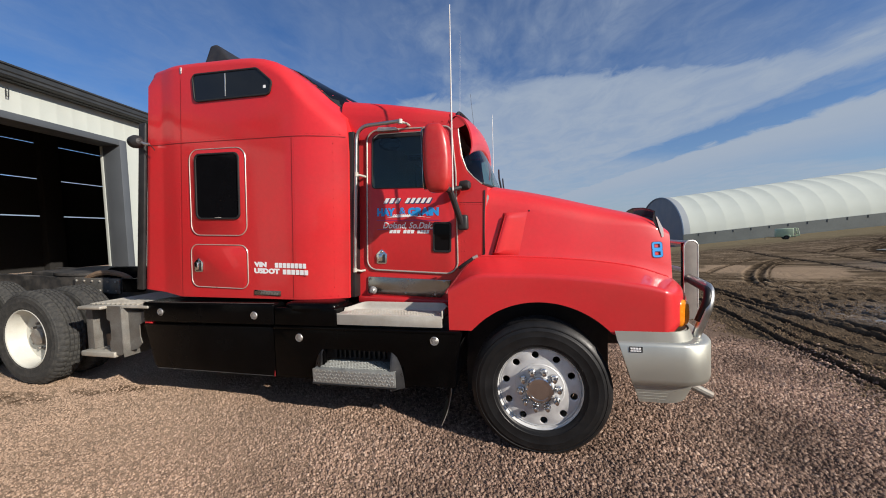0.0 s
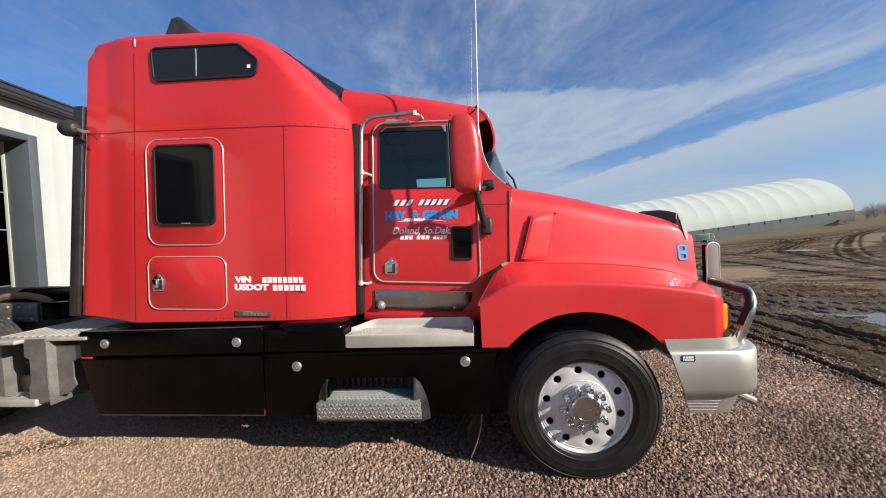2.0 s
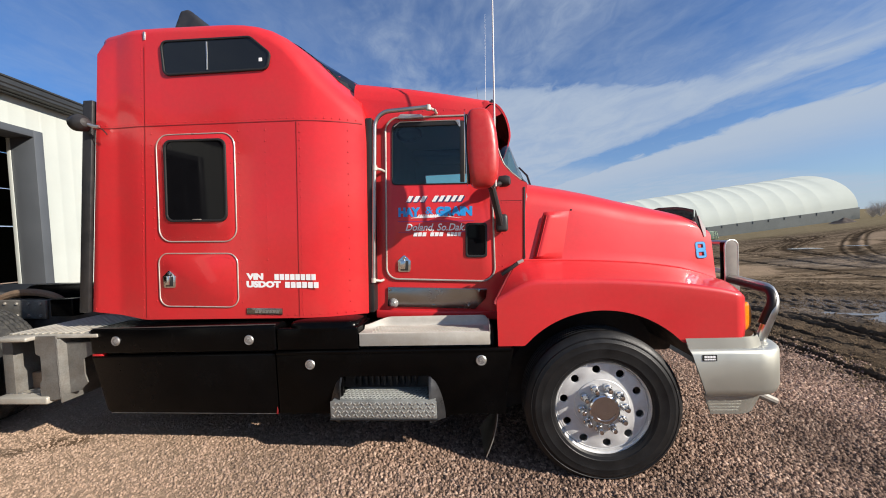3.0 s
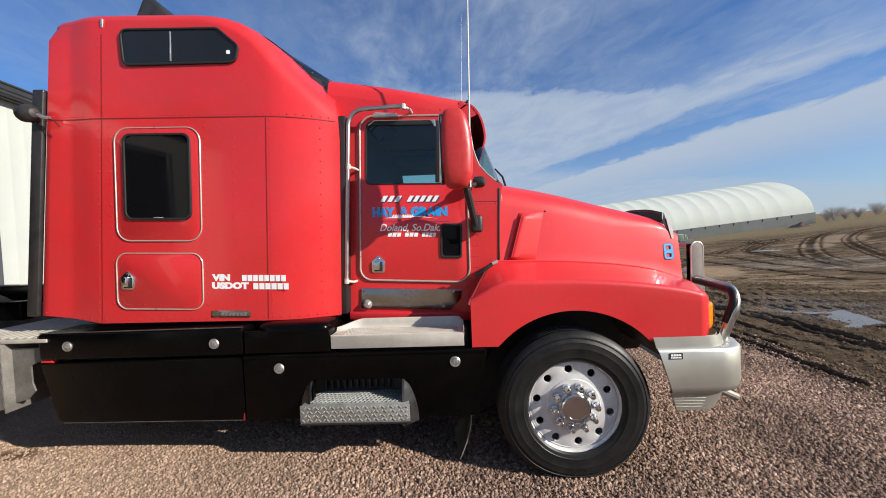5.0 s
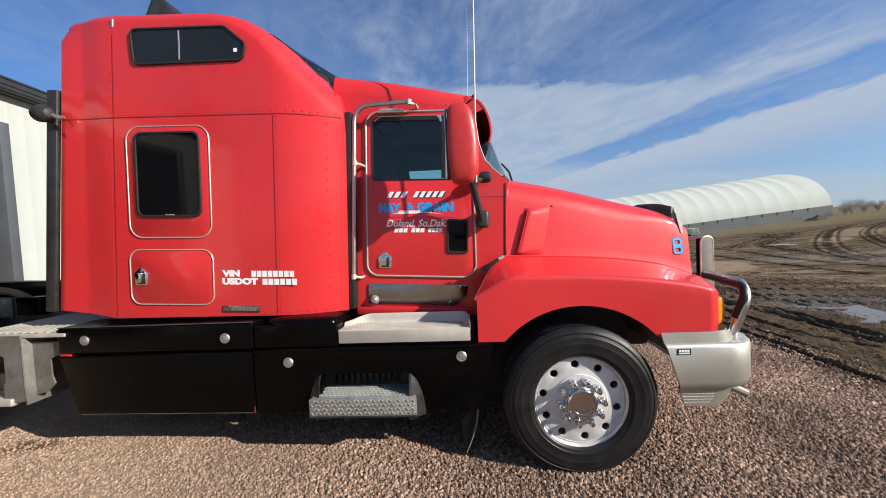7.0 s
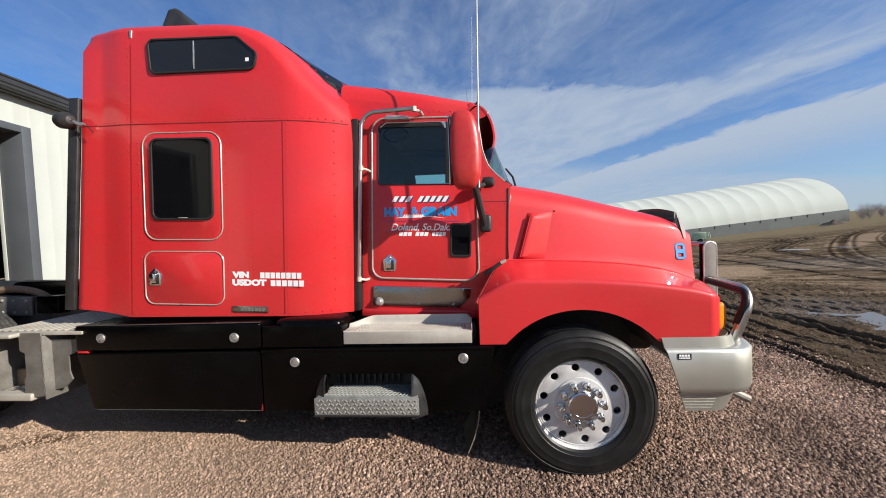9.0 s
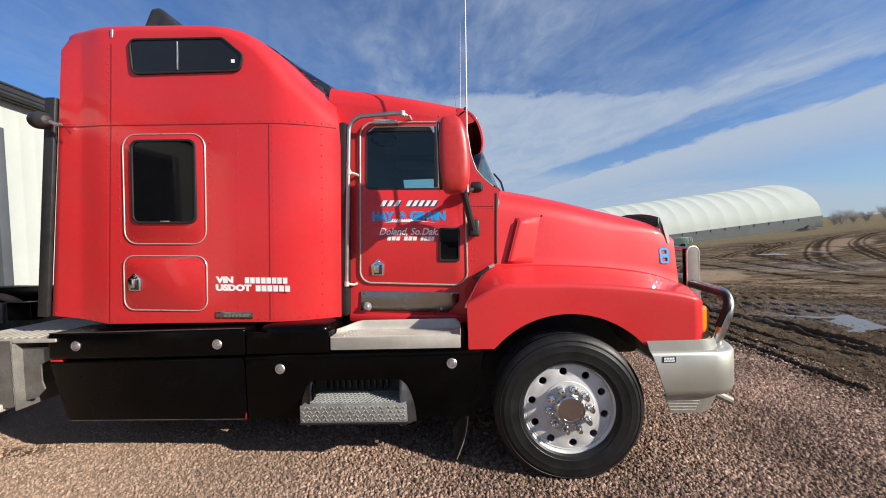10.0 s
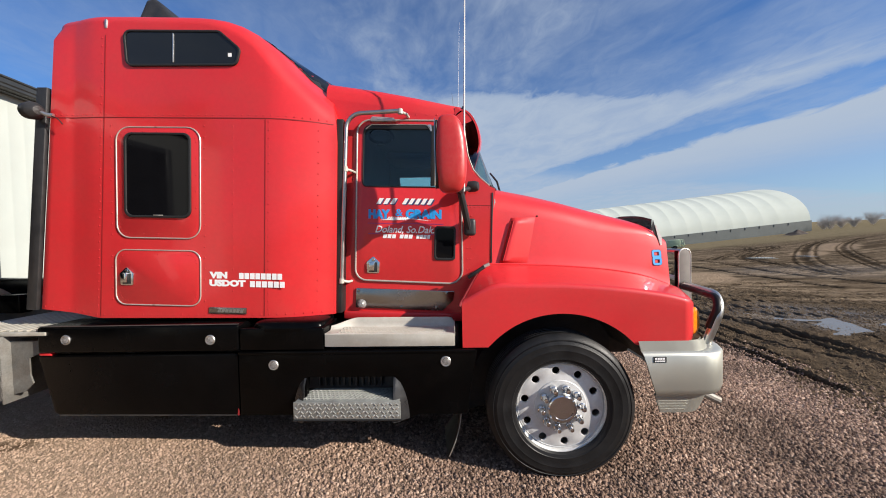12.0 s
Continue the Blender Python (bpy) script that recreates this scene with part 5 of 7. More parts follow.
# -- cab --
HW = YC - (DOOR_Y + 0.008)


EDGE_KEYS = [(2.09, -0.175), (2.18, -0.309), (2.32, -0.367), (2.52, -0.395), (2.74, -0.41)]


def cab_profile(a):
    """Side outline of the cab at a metres from the middle line: wrap-round windscreen, roof rounded down to the sides."""
    q = min(1, abs(a) / HW)
    edge = max(0, (abs(a) - (HW - 0.17)) / 0.17)
    drop = 0.15 * (1 - max(0, 1 - edge ** 2.6) ** (1 / 2.6))
    pts = [(-1.30, 1.06), (-1.30, 1.6), (-1.30, 2.2), (-1.46, 2.902 - drop), (-1.05, 2.847 - drop), (-0.75, 2.794 - drop), (-0.5, 2.744 - drop)]
    top = 2.725 - drop * 0.9
    for i in range(10):
        z = top + (2.09 - top) * i / 9
        rim = soft_keys(EDGE_KEYS, z, 0.03)
        sheet = -0.412 + 0.268 * (2.725 - z) / 0.635 + 0.07 * (1 - q * q)
        pts.append((rim + (sheet - rim) * (1 - q ** 6), z))
    pts += [(max(pts[-1][0] + 0.01, -0.14), 2.07), (-0.165 + 0.06 * (1 - q * q), 1.7), (-0.165, 1.06)]
    return pts


stations = [HW * math.sin(math.pi / 2 * (-1 + 2 * i / 24)) for i in range(25)]
rows = [[(x, YC - a, z) for x, z in cab_profile(a)] for a in stations[::-1]]


def windscreen(i, j):
    return 7 <= j <= 15 and 1 <= i <= 22


bm = grid_bm(rows, closed=True, skip=windscreen)
cab = part("cab_body", bm, RED, truck, "glossy red day-cab body", CAB, 40)
door_win = rpoly([(-1.17, 2.072), (-0.475, 2.072), (-0.50, 2.36), (-0.56, 2.545), (-1.165, 2.545)], [0.03, 0.03, 0.05, 0.06, 0.05])
outline = [(x, z) for x, z in cab_profile(HW)]
part("cab_side", plate(outline, DOOR_Y + 0.008, 0.012, [door_win]), RED, cab, m=CAB)
far_win = rpoly([(-1.08, 2.072), (-0.475, 2.072), (-0.50, 2.3), (-0.52, 2.43), (-1.135, 2.412)], [0.03, 0.03, 0.05, 0.04, 0.012])
far_outline = plate(outline, 2 * YC - DOOR_Y - 0.02, 0.012, [far_win])
part("cab_side", far_outline, RED, cab, m=CAB)
part("lining", plate(outline, 2 * YC - DOOR_Y - 0.04, 0.008, [far_win]), LINING, cab, "grey cab lining", CAB)
glass_rows = [[(x + 0.004, YC - a, z + 0.002) for x, z in cab_profile(a)[7:17]] for a in stations[::-1][1:24]]
screen = part("windscreen", grid_bm(glass_rows), SCREEN, cab, "curved tinted windscreen", CAB)
screen.visible_shadow = False
for k in (0, -1):
    part("trim", tube([p for p in glass_rows[k]], 0.0055, 6), TRIM, screen, "pale windscreen edge trim", CAB)
for k in (0, -1):
    part("seal", tube([r[k] for r in glass_rows], 0.012, 6), SEAL, screen, m=CAB)

door_loop = rpoly([(-1.218, 1.345), (-0.378, 1.33), (-0.405, 2.2), (-0.45, 2.582), (-1.213, 2.585)], [0.09, 0.1, 0.2, 0.06, 0.1], 8)
door = part("door", plate(door_loop, DOOR_Y, 0.012, [door_win], bevel=0.003), RED, cab, "red passenger door with faded lettering", CAB)
part("trim", loop_tube(door_loop, DOOR_Y - 0.001, 0.0072), TRIM, door, m=CAB)
win_in = [(x + (0.007 if x < -0.8 else -0.007), z + (0.007 if z < 2.3 else -0.03)) for x, z in door_win]
wf = part("window_frame", plate(door_win, DOOR_Y - 0.006, 0.02, [win_in], bevel=0.002), SEAL, door, "black window seal", CAB)
pane = part("pane", plate(win_in, DOOR_Y + 0.006, 0.005), GLASS, wf, m=CAB)
pane.visible_shadow = False
part("divider", box(-0.64, -0.612, DOOR_Y - 0.01, DOOR_Y + 0.016, 2.085, 2.535, 0.003), SEAL, wf, m=CAB)
part("channel", box(-0.611, -0.603, DOOR_Y - 0.012, DOOR_Y + 0.01, 2.085, 2.53, 0.002), STEEL, wf, "grey window channel", CAB)
part("trim", tube(bend_line([(-1.145, DOOR_Y - 0.006, 2.515), (-1.1, DOOR_Y - 0.006, 2.549), (-0.672, DOOR_Y - 0.006, 2.549), (-0.645, DOOR_Y - 0.006, 2.505)], 0.03, 6), 0.0042, 6), ALU_DULL, wf, "bright metal edge over the window", CAB)
part("corner_clip", plate(rpoly([(-0.675, 2.55), (-0.64, 2.55), (-0.636, 2.5), (-0.646, 2.498), (-0.65, 2.525)], 0.004, 2), DOOR_Y - 0.012, 0.006), ALU_DULL, wf, "bright metal corner clip", CAB)
far_pane = part("pane", plate(far_win, 2 * YC - DOOR_Y - 0.012, 0.005), GLASS, cab, m=CAB)
far_pane.visible_shadow = False
peep_o, peep_i = rrect(-0.603, 1.512, -0.438, 1.775, 0.025), rrect(-0.588, 1.53, -0.453, 1.757, 0.018)
peep = part("lower_window", plate(peep_o, DOOR_Y - 0.009, 0.009, [peep_i], bevel=0.003), SEAL, door, "small black-framed lower door window", CAB)
part("pane", plate(peep_i, DOOR_Y - 0.003, 0.003), DARK_GLASS, peep, m=CAB)
latch(-1.077, 1.455, DOOR_Y, CAB, door)
part("window_visor", plate(rpoly([(-1.12, 2.565), (-0.9, 2.568), (-0.93, 2.592), (-1.09, 2.6)], 0.01, 3), DOOR_Y - 0.04, 0.04, bevel=0.004), ALU_DULL, door, "small bright rain shade", CAB)

# kick panel, rear step lamp
kick = part("kick_panel", plate(rpoly([(-1.212, 1.128), (-0.53, 1.118), (-0.45, 1.2), (-0.44, 1.272), (-1.208, 1.28)], 0.006, 2), DOOR_Y - 0.004, 0.01, bevel=0.001), STAINLESS, cab, "stainless kick panel below the door", CAB)
part("rivets", rivet_mesh([(x, DOOR_Y - 0.0045, z) for x, z in ((-1.19, 1.26), (-0.83, 1.26), (-0.5, 1.258), (-0.85, 1.14), (-0.58, 1.14))], 0.012, 0.005), STAINLESS, kick, m=CAB)["kind"] = "stuff"
part("marker_lamp", lathe([(0.001, -0.03), (0.018, -0.028), (0.034, -0.012), (0.038, 0), (0.001, 0.001)], 18), LENS, kick, "round clear marker lamp", CAB @ Matrix.Translation((-1.165, DOOR_Y - 0.004, 1.155)))
part("sill", box(-1.30, -0.3, DOOR_Y - 0.02, DOOR_Y + 0.006, 1.04, 1.1, 0.008), RED, cab, m=CAB)
# rivets on the cowl beside the door
riv = [(-0.345, 1.36 + i * 0.083) for i in range(8)] + [(-0.32, 1.36 + i * 0.083) for i in range(8)] + [(-0.36 + i * 0.035, 1.925) for i in range(6)] + [(-1.0 + i * 0.08, 2.63) for i in range(7)]
part("rivets", rivet_mesh([(x, DOOR_Y + 0.0075, z) for x, z in riv], 0.006, 0.004), RED, cab, m=CAB, sharp=80)["kind"] = "stuff"
part("seam", box(-0.37, -0.168, DOOR_Y + 0.006, DOOR_Y + 0.0095, 1.938, 1.942, 0), DARK_RED, cab, m=CAB)
part("hood_gap", box(-0.167, -0.155, DOOR_Y + 0.003, DOOR_Y + 0.012, 1.44, 2.04, 0.002), SEAL, cab, m=CAB)
# visor over the windscreen: a curved shell, open at the sides
VISOR = [(0.0, 0.004), (0.05, -0.014), (0.09, -0.062), (0.12, -0.125), (0.138, -0.2), (0.141, -0.26), (0.127, -0.322)]
rows = []
for i in range(25):
    a = HW * math.sin(math.pi / 2 * (-1 + i / 12))
    q = abs(a) / HW
    a *= 1.008
    xx = -0.405 + 0.05 * (1 - q * q)
    z0 = 2.715 - 0.05 * q ** 3
    hang = 0.72 + 0.28 * q ** 2
    back = min(z0 + 0.03, cab_profile(a)[7][1] + 0.03)
    outer = smooth_line([(xx - 0.05, YC - a, back)] + [(xx + dx, YC - a, z0 + dz * hang) for dx, dz in VISOR], 3)
    inner = [(x - 0.012, y, z - 0.008) for x, y, z in outer[::-1]]
    rows.append([tuple(p) for p in outer] + inner)
bm = grid_bm(rows, closed=True)
for r in (rows[0], rows[-1]):
    bm.faces.new([bm.verts.new(p) for p in r])
    cheek = [p for p in r[:len(r) // 2] if p[2] > 2.585]
    y = r[0][1] + (0.003 if r[0][1] < YC else -0.003)
    bm.faces.new([bm.verts.new((x, y, z)) for x, z in [(p[0], p[2]) for p in cheek] + [(-0.34, 2.58), (-0.39, 2.56), (-0.455, 2.56)]])
bmesh.ops.remove_doubles(bm, verts=bm.verts, dist=1e-5)
part("sun_visor", bm, RED, cab, "red outside sun visor", CAB, 50)
for a in (0.5, 0.25, 0.0, -0.25, -0.5):
    part("marker_lamp", lathe([(0.001, -0.03), (0.02, -0.028), (0.035, -0.01), (0.038, 0), (0.001, 0)], 14), AMBER, cab, "amber roof marker lamp",
         CAB @ Matrix.Translation((-0.44, YC - a, cab_profile(a)[7][1] + 0.01)) @ Matrix.Rotation(radians(-90), 4, "X"))
# wipers
for y0 in (3.35, 4.0):
    part("wiper", tube([(-0.035, y0, 2.03), (-0.075, y0 + 0.08, 2.2), (-0.105, y0 + 0.4, 2.33)], 0.009, 6), SEAL, cab, m=CAB)

# grab bar
gb = part("grab_bar", tube(bend_line([(-1.298, 2.87, 1.335), (-1.272, 2.87, 2.6), (-0.862, 2.87, 2.625)], 0.12, 8), 0.0155, 12), ALU, cab, "polished aluminium grab bar", CAB)
for x, z in ((-1.298, 1.345), (-1.278, 2.19), (-0.868, 2.62)):
    part("foot", tube([(x, 2.87, z), (x + 0.045, 2.9, z - 0.01), (x + 0.05, DOOR_Y + 0.008, z - 0.01)], 0.01, 8), CREAM, gb, m=CAB)
    part("collar", tube([(x, 2.87, z - 0.018), (x, 2.87, z + 0.018)], 0.019, 10), CREAM, gb, m=CAB)

# mirror on a black arm
def mirror_shell(cx, cy, cz, hx, hy, hz, p=3.4, nu=28, nv=20):
    rows = []
    for i in range(nv + 1):
        v = -math.pi / 2 + math.pi * i / nv
        row = []
        for j in range(nu):
            u = 2 * math.pi * j / nu
            f = lambda c: math.copysign(abs(c) ** (2 / p), c)
            x = hx * f(math.cos(v)) * f(math.cos(u))
            row.append((cx + (x if x > 0 else x * 0.75), cy + hy * f(math.cos(v)) * f(math.sin(u)), cz + hz * f(math.sin(v)) ))
        rows.append(row)
    return grid_bm(rows, closed=True)


shell = mirror_shell(-0.452, 2.625, 2.215, 0.122, 0.085, 0.26)
for v in shell.verts:
    if v.co.x > -0.452:
        v.co.x = -0.452 + (v.co.x + 0.452) * (1 - 0.25 * max(0, (v.co.z - 2.215) / 0.26) ** 1.5)
mirror = part("mirror", shell, RED_FLAT, truck, "faded red mirror housing on black arm", None, 60)
part("glass", plate(rrect(2.575, 1.98, 2.705, 2.46, 0.05), -0.004, 0.004), CHROME, mirror, m=Matrix.Translation((-0.54, 0, 0)) @ Matrix(((0, 1, 0, 0), (1, 0, 0, 0), (0, 0, 1, 0), (0, 0, 0, 1))))
part("rim", tube([(-0.53, y, z) for y, z in rrect(2.572, 2.0, 2.69, 2.435, 0.05)], 0.012, 6, closed=True), SEAL, mirror)
part("arm", tube(bend_line([(-0.42, 2.68, 2.02), (-0.375, 2.78, 1.98), (-0.315, 2.90, 1.72)], 0.03), 0.026, 10), BLACK_PLASTIC, mirror, "black mirror arm")
part("arm_foot", box(-0.35, -0.262, 2.88, 2.955, 1.665, 1.795, 0.022, 3), BLACK_PLASTIC, mirror)
part("arm_knuckle", lathe([(0.001, -0.05), (0.03, -0.045), (0.042, -0.02), (0.042, 0.03), (0.001, 0.05)], 16), BLACK_PLASTIC, mirror, m=Matrix.Translation((-0.28, 2.9, 2.035)) @ Matrix.Rotation(radians(70), 4, "Z"))
part("arm_brace", tube([(-0.37, 2.77, 1.99), (-0.28, 2.93, 2.03)], 0.018, 8), BLACK_PLASTIC, mirror)
part("antenna", tube([(-0.35, 2.745, 1.98), (-0.319, 2.70, 3.37)], 0.0068, 8, taper=0.0045), ANTENNA, truck, "tall whip antenna beside the mirror")
part("antenna", tube([(-0.372, 3.31, 2.72), (-0.345, 3.31, 3.5)], 0.0013, 5, taper=0.0006), ANTENNA, truck, "thin whip antenna")
part("antenna", tube([(-0.36, 4.38, 2.6), (-0.42, 4.38, 3.34)], 0.003, 5, taper=0.0015), SEAL, truck, "thin dark antenna")
part("antenna", tube([(-0.175, 4.5, 2.2), (-0.17, 4.5, 3.1)], 0.004, 5, taper=0.002), TRIM, truck, "thin whip antenna")

# door lettering: the firm's words and town kept, person's name and phone number as bars
YD = DOOR_Y - 0.001
bars([(-1.06, -0.90, 1.94, 1.985, 3), (-0.86, -0.62, 1.94, 1.985, 5)], YD, WHITE_VINYL, door, CAB, 0.6, gap=0.38)
bars([(-1.052, -0.892, 1.934, 1.978, 3), (-0.85, -0.61, 1.933, 1.978, 5)], YD + 0.0006, DARK_VINYL, door, CAB, 0.6, gap=0.38)
for word, xc, zc, wd in (("HAY", -1.035, 1.858, 0.17), ("&", -0.88, 1.872, 0.06), ("GRAIN", -0.69, 1.862, 0.28)):
    lettering(word, 0.078 if word == "&" else 0.088, xc, YD, zc, BLUE_VINYL, door, CAB, width=wd, bold=0.0015 if word == "&" else 0.006)
wheat = [(-1.03, 1.815), (-0.9, 1.835), (-0.8, 1.836), (-0.62, 1.812), (-0.78, 1.826), (-0.92, 1.815)]
part("wheat_swoosh", plate(wheat, YD - 0.0005, 0.001), WHITE_VINYL, door, "white wheat-ear swoosh", CAB)
bars([(-0.98, -0.82, 1.817, 1.842, 9)], YD - 0.0008, WHITE_VINYL, door, CAB, 0.8, "wheat_ears", 0.35)
for z, x0, x1 in ((1.788, -1.125, -0.535), (1.706, -1.12, -1.02), (1.706, -0.64, -0.605)):
    part("stripe", box(x0, x1, YD - 0.0008, YD + 0.001, z, z + 0.004, 0), PURPLE_VINYL, door, m=CAB)
lettering("Doland, So.Dak.", 0.076, -0.835, YD, 1.742, WHITE_VINYL, door, CAB, width=0.46, shear=0.3, bold=0.0012)
bars([(-1.005, -0.90, 1.675, 1.705, 3), (-0.875, -0.77, 1.675, 1.705, 3), (-0.745, -0.635, 1.675, 1.705, 4)], YD, WHITE_VINYL, door, CAB, 0.2)

# cab interior: floor, dashboard, seats, roof console
inside = part("interior_floor", box(-1.28, -0.2, DOOR_Y + 0.03, 2 * YC - DOOR_Y - 0.03, 1.1, 1.2, 0.01), INTERIOR, cab, m=CAB)
part("dashboard", box(-0.45, -0.12, DOOR_Y + 0.04, 2 * YC - DOOR_Y - 0.04, 1.55, 2.03, 0.06, 3), DASH, cab, "grey dashboard", CAB)
part("headliner", box(-1.24, -0.44, DOOR_Y + 0.05, 2 * YC - DOOR_Y - 0.05, 2.60, 2.625, 0.008), HEADLINER, cab, "pale grey headliner", CAB)
part("back_wall", box(-1.29, -1.25, DOOR_Y + 0.03, 2 * YC - DOOR_Y - 0.03, 1.2, 2.75, 0.01), INTERIOR, cab, m=CAB)
for y in (3.05, 3.85):
    seat = part("seat", box(-1.15, -0.65, y, y + 0.5, 1.45, 1.62, 0.05, 3), INTERIOR, cab, m=CAB)
    part("backrest", box(-1.22, -1.08, y, y + 0.5, 1.6, 2.1, 0.05, 3), INTERIOR, seat, m=CAB)
part("console", box(-1.2, -0.5, 4.0, 4.5, 2.52, 2.596, 0.03, 3), INTERIOR, cab, m=CAB)
part("fan", lathe([(0.001, -0.04), (0.08, -0.036), (0.105, -0.01), (0.105, 0.01), (0.08, 0.03), (0.001, 0.03)], 24), BLACK, cab, "small dark cab fan", CAB @ Matrix.Translation((-1.056, 3.1, 2.5)) @ Matrix.Diagonal((1, 1, 0.6, 1)))

# -- hood and fenders: one moulding --
TOPK = [(-0.2, 2.078), (0.2, 1.998), (0.45, 1.938), (0.7, 1.87), (0.95, 1.805), (1.12, 1.762), (1.22, 1.725), (1.3, 1.675), (1.4, 1.59)]
SHOULDER = [(-0.2, 0.50), (0.4, 0.44), (0.9, 0.36), (1.4, 0.28)]
SIDEW = [(-0.2, 0.765), (0.3, 0.69), (0.8, 0.61), (1.1, 0.565), (1.25, 0.54), (1.4, 0.49)]
VALLEY_A = [(-0.2, 0.795), (0.3, 0.725), (0.8, 0.65), (1.1, 0.61), (1.5, 0.53)]
DROP = [(-0.2, 0.2), (0.8, 0.18), (1.1, 0.12), (1.35, 0.07)]
VALLEY_Z = [(-0.3, 1.447), (0.2, 1.42), (0.43, 1.405), (0.74, 1.374), (0.96, 1.338), (1.11, 1.304), (1.27, 1.242), (1.4, 1.19)]
LEDGE_Z = [(-0.42, 1.2), (-0.3, 1.275), (-0.17, 1.342), (0.3, 1.332), (0.53, 1.315), (0.73, 1.294), (0.92, 1.265), (1.05, 1.24), (1.12, 1.215), (1.25, 1.17)]
WX, WZ, ARCH = 0.283, 0.472, 0.655


def fender_bottom(x):
    d = x - WX
    if abs(d) < 0.488:
        return WZ + math.sqrt(ARCH ** 2 - d * d)
    return 0.905


def hood_rows():
    rows = []
    NU = 52
    for i in range(NU + 1):
        u = i / NU
        half = []

        def put(a, zfun, xr, xf):
            x = xr + (xf - xr) * u
            aa = a(x) if callable(a) else a
            half.append((x, aa, zfun(x, aa) if callable(zfun) else zfun))

        xr, xf = -0.135, 1.355
        S = lambda k: (lambda x: soft_keys(k, x, 0.06))
        top, sh, sw = S(TOPK), S(SHOULDER), S(SIDEW)
        va, vz, lz, dr = S(VALLEY_A), S(VALLEY_Z), S(LEDGE_Z), S(DROP)
        put(0.0, lambda x, a: top(x) + 0.012, xr, xf + 0.03)
        put(lambda x: sh(x) * 0.5, lambda x, a: top(x) + 0.008, xr, xf + 0.02)
        for k in range(7):
            ang = math.pi / 2 * k / 6
            put(lambda x, ang=ang: sh(x) + (sw(x) - sh(x)) * math.sin(ang), lambda x, a, ang=ang: top(x) - dr(x) * (1 - math.cos(ang)), xr, xf)
        for k in (0.25, 0.5, 0.75, 0.95):
            put(lambda x, k=k: sw(x) + (va(x) - sw(x)) * k, lambda x, a, k=k: (top(x) - dr(x)) + (vz(x) - top(x) + dr(x)) * k, xr, xf)
        # concave foot of the hood side, then out over the fender
        put(lambda x: va(x) + 0.004, lambda x, a: vz(x), xr - 0.02, xf - 0.01)
        for k, dz in ((0.05, 0.008), (0.12, 0.014), (0.25, 0.018), (0.45, 0.016), (0.7, 0.008)):
            x_r = xr - 0.02 - 0.2 * k
            put(lambda x, k=k: va(x) + 0.004 + (1.12 - va(x)) * k, lambda x, a, k=k, dz=dz: vz(x) + (lz(x) - vz(x)) * k + dz, x_r, 1.5 - 0.289 * (0.75 + 0.35 * k) ** 2 + 0.005)
        for k in range(6):
            ang = math.pi / 2 * k / 5
            a_r = 1.128 + 0.032 * math.sin(ang)
            put(a_r, lambda x, a, ang=ang: lz(x) - 0.034 * (1 - math.cos(ang)), -0.135 - 0.25 * (a_r - 0.8) / 0.36, 1.505 - 0.289 * a_r ** 2)
        xr2, xf2 = -0.385, 1.505 - 0.289 * 1.16 ** 2
        for k in range(1, 7):
            put(1.16, lambda x, a, k=k: (lz(x) - 0.034) + (fender_bottom(x) - lz(x) + 0.034) * k / 6, xr2, xf2)
        put(1.14, lambda x, a: fender_bottom(x), xr2, xf2)
        put(1.10, lambda x, a: fender_bottom(x) + 0.012, xr2, xf2)
        rows.append([(x, YC - a, z) for x, a, z in half])
    return rows


near = hood_rows()
full = [r[::-1] + [(x, 2 * YC - y, z) for x, y, z in r[1:]] for r in near]
bm = grid_bm(full)
k_hood = 9 + 4
# rounded fender fronts, one moulding with the hood
for sgn in (1, -1):
    pts = [near[-1][j] for j in range(k_hood + 1, len(near[-1]) - 2)]
    loop = pts + [(1.36, YC - 0.6, 0.91)]
    if sgn < 0:
        loop = [(x, 2 * YC - y, z) for x, y, z in loop]
    mid = Vector((1.40, YC - sgn * 0.72, 1.05))
    rings = []
    for k in range(6):
        t = k / 6
        rings.append([bm.verts.new(Vector(p).lerp(mid, t) + Vector((0.6, -0.8 * sgn, 0)) * 0.03 * math.sin(math.pi * min(1, t * 1.15)) ** 0.8) for p in loop])
    c = bm.verts.new(mid)
    for i in range(len(loop)):
        j = (i + 1) % len(loop)
        for k in range(5):
            bm.faces.new((rings[k][i], rings[k][j], rings[k + 1][j], rings[k + 1][i]))
        bm.faces.new((rings[5][i], rings[5][j], c))
bmesh.ops.remove_doubles(bm, verts=bm.verts, dist=1e-4)
hood = part("hood", bm, RED, truck, "sloping red hood with moulded fenders", None, 70)
bead = [[near[i][14][0], near[i][14][1] - 0.006, near[i][14][2] + 0.004] for i in range(0, 52, 3)]
part("crease_bead", tube(bead, 0.0065, 6), RED, hood)
rear_edge = [Vector(p) + Vector((-0.016, 0.0, -0.016)) for p in near[0][14:24]]
# dark bead added along the fender's rear edge for the cove's shade
part("fender_edge", tube(rear_edge, 0.011, 8), DARK_RED, hood, "dark red bead carrying the shade of the fender cove")
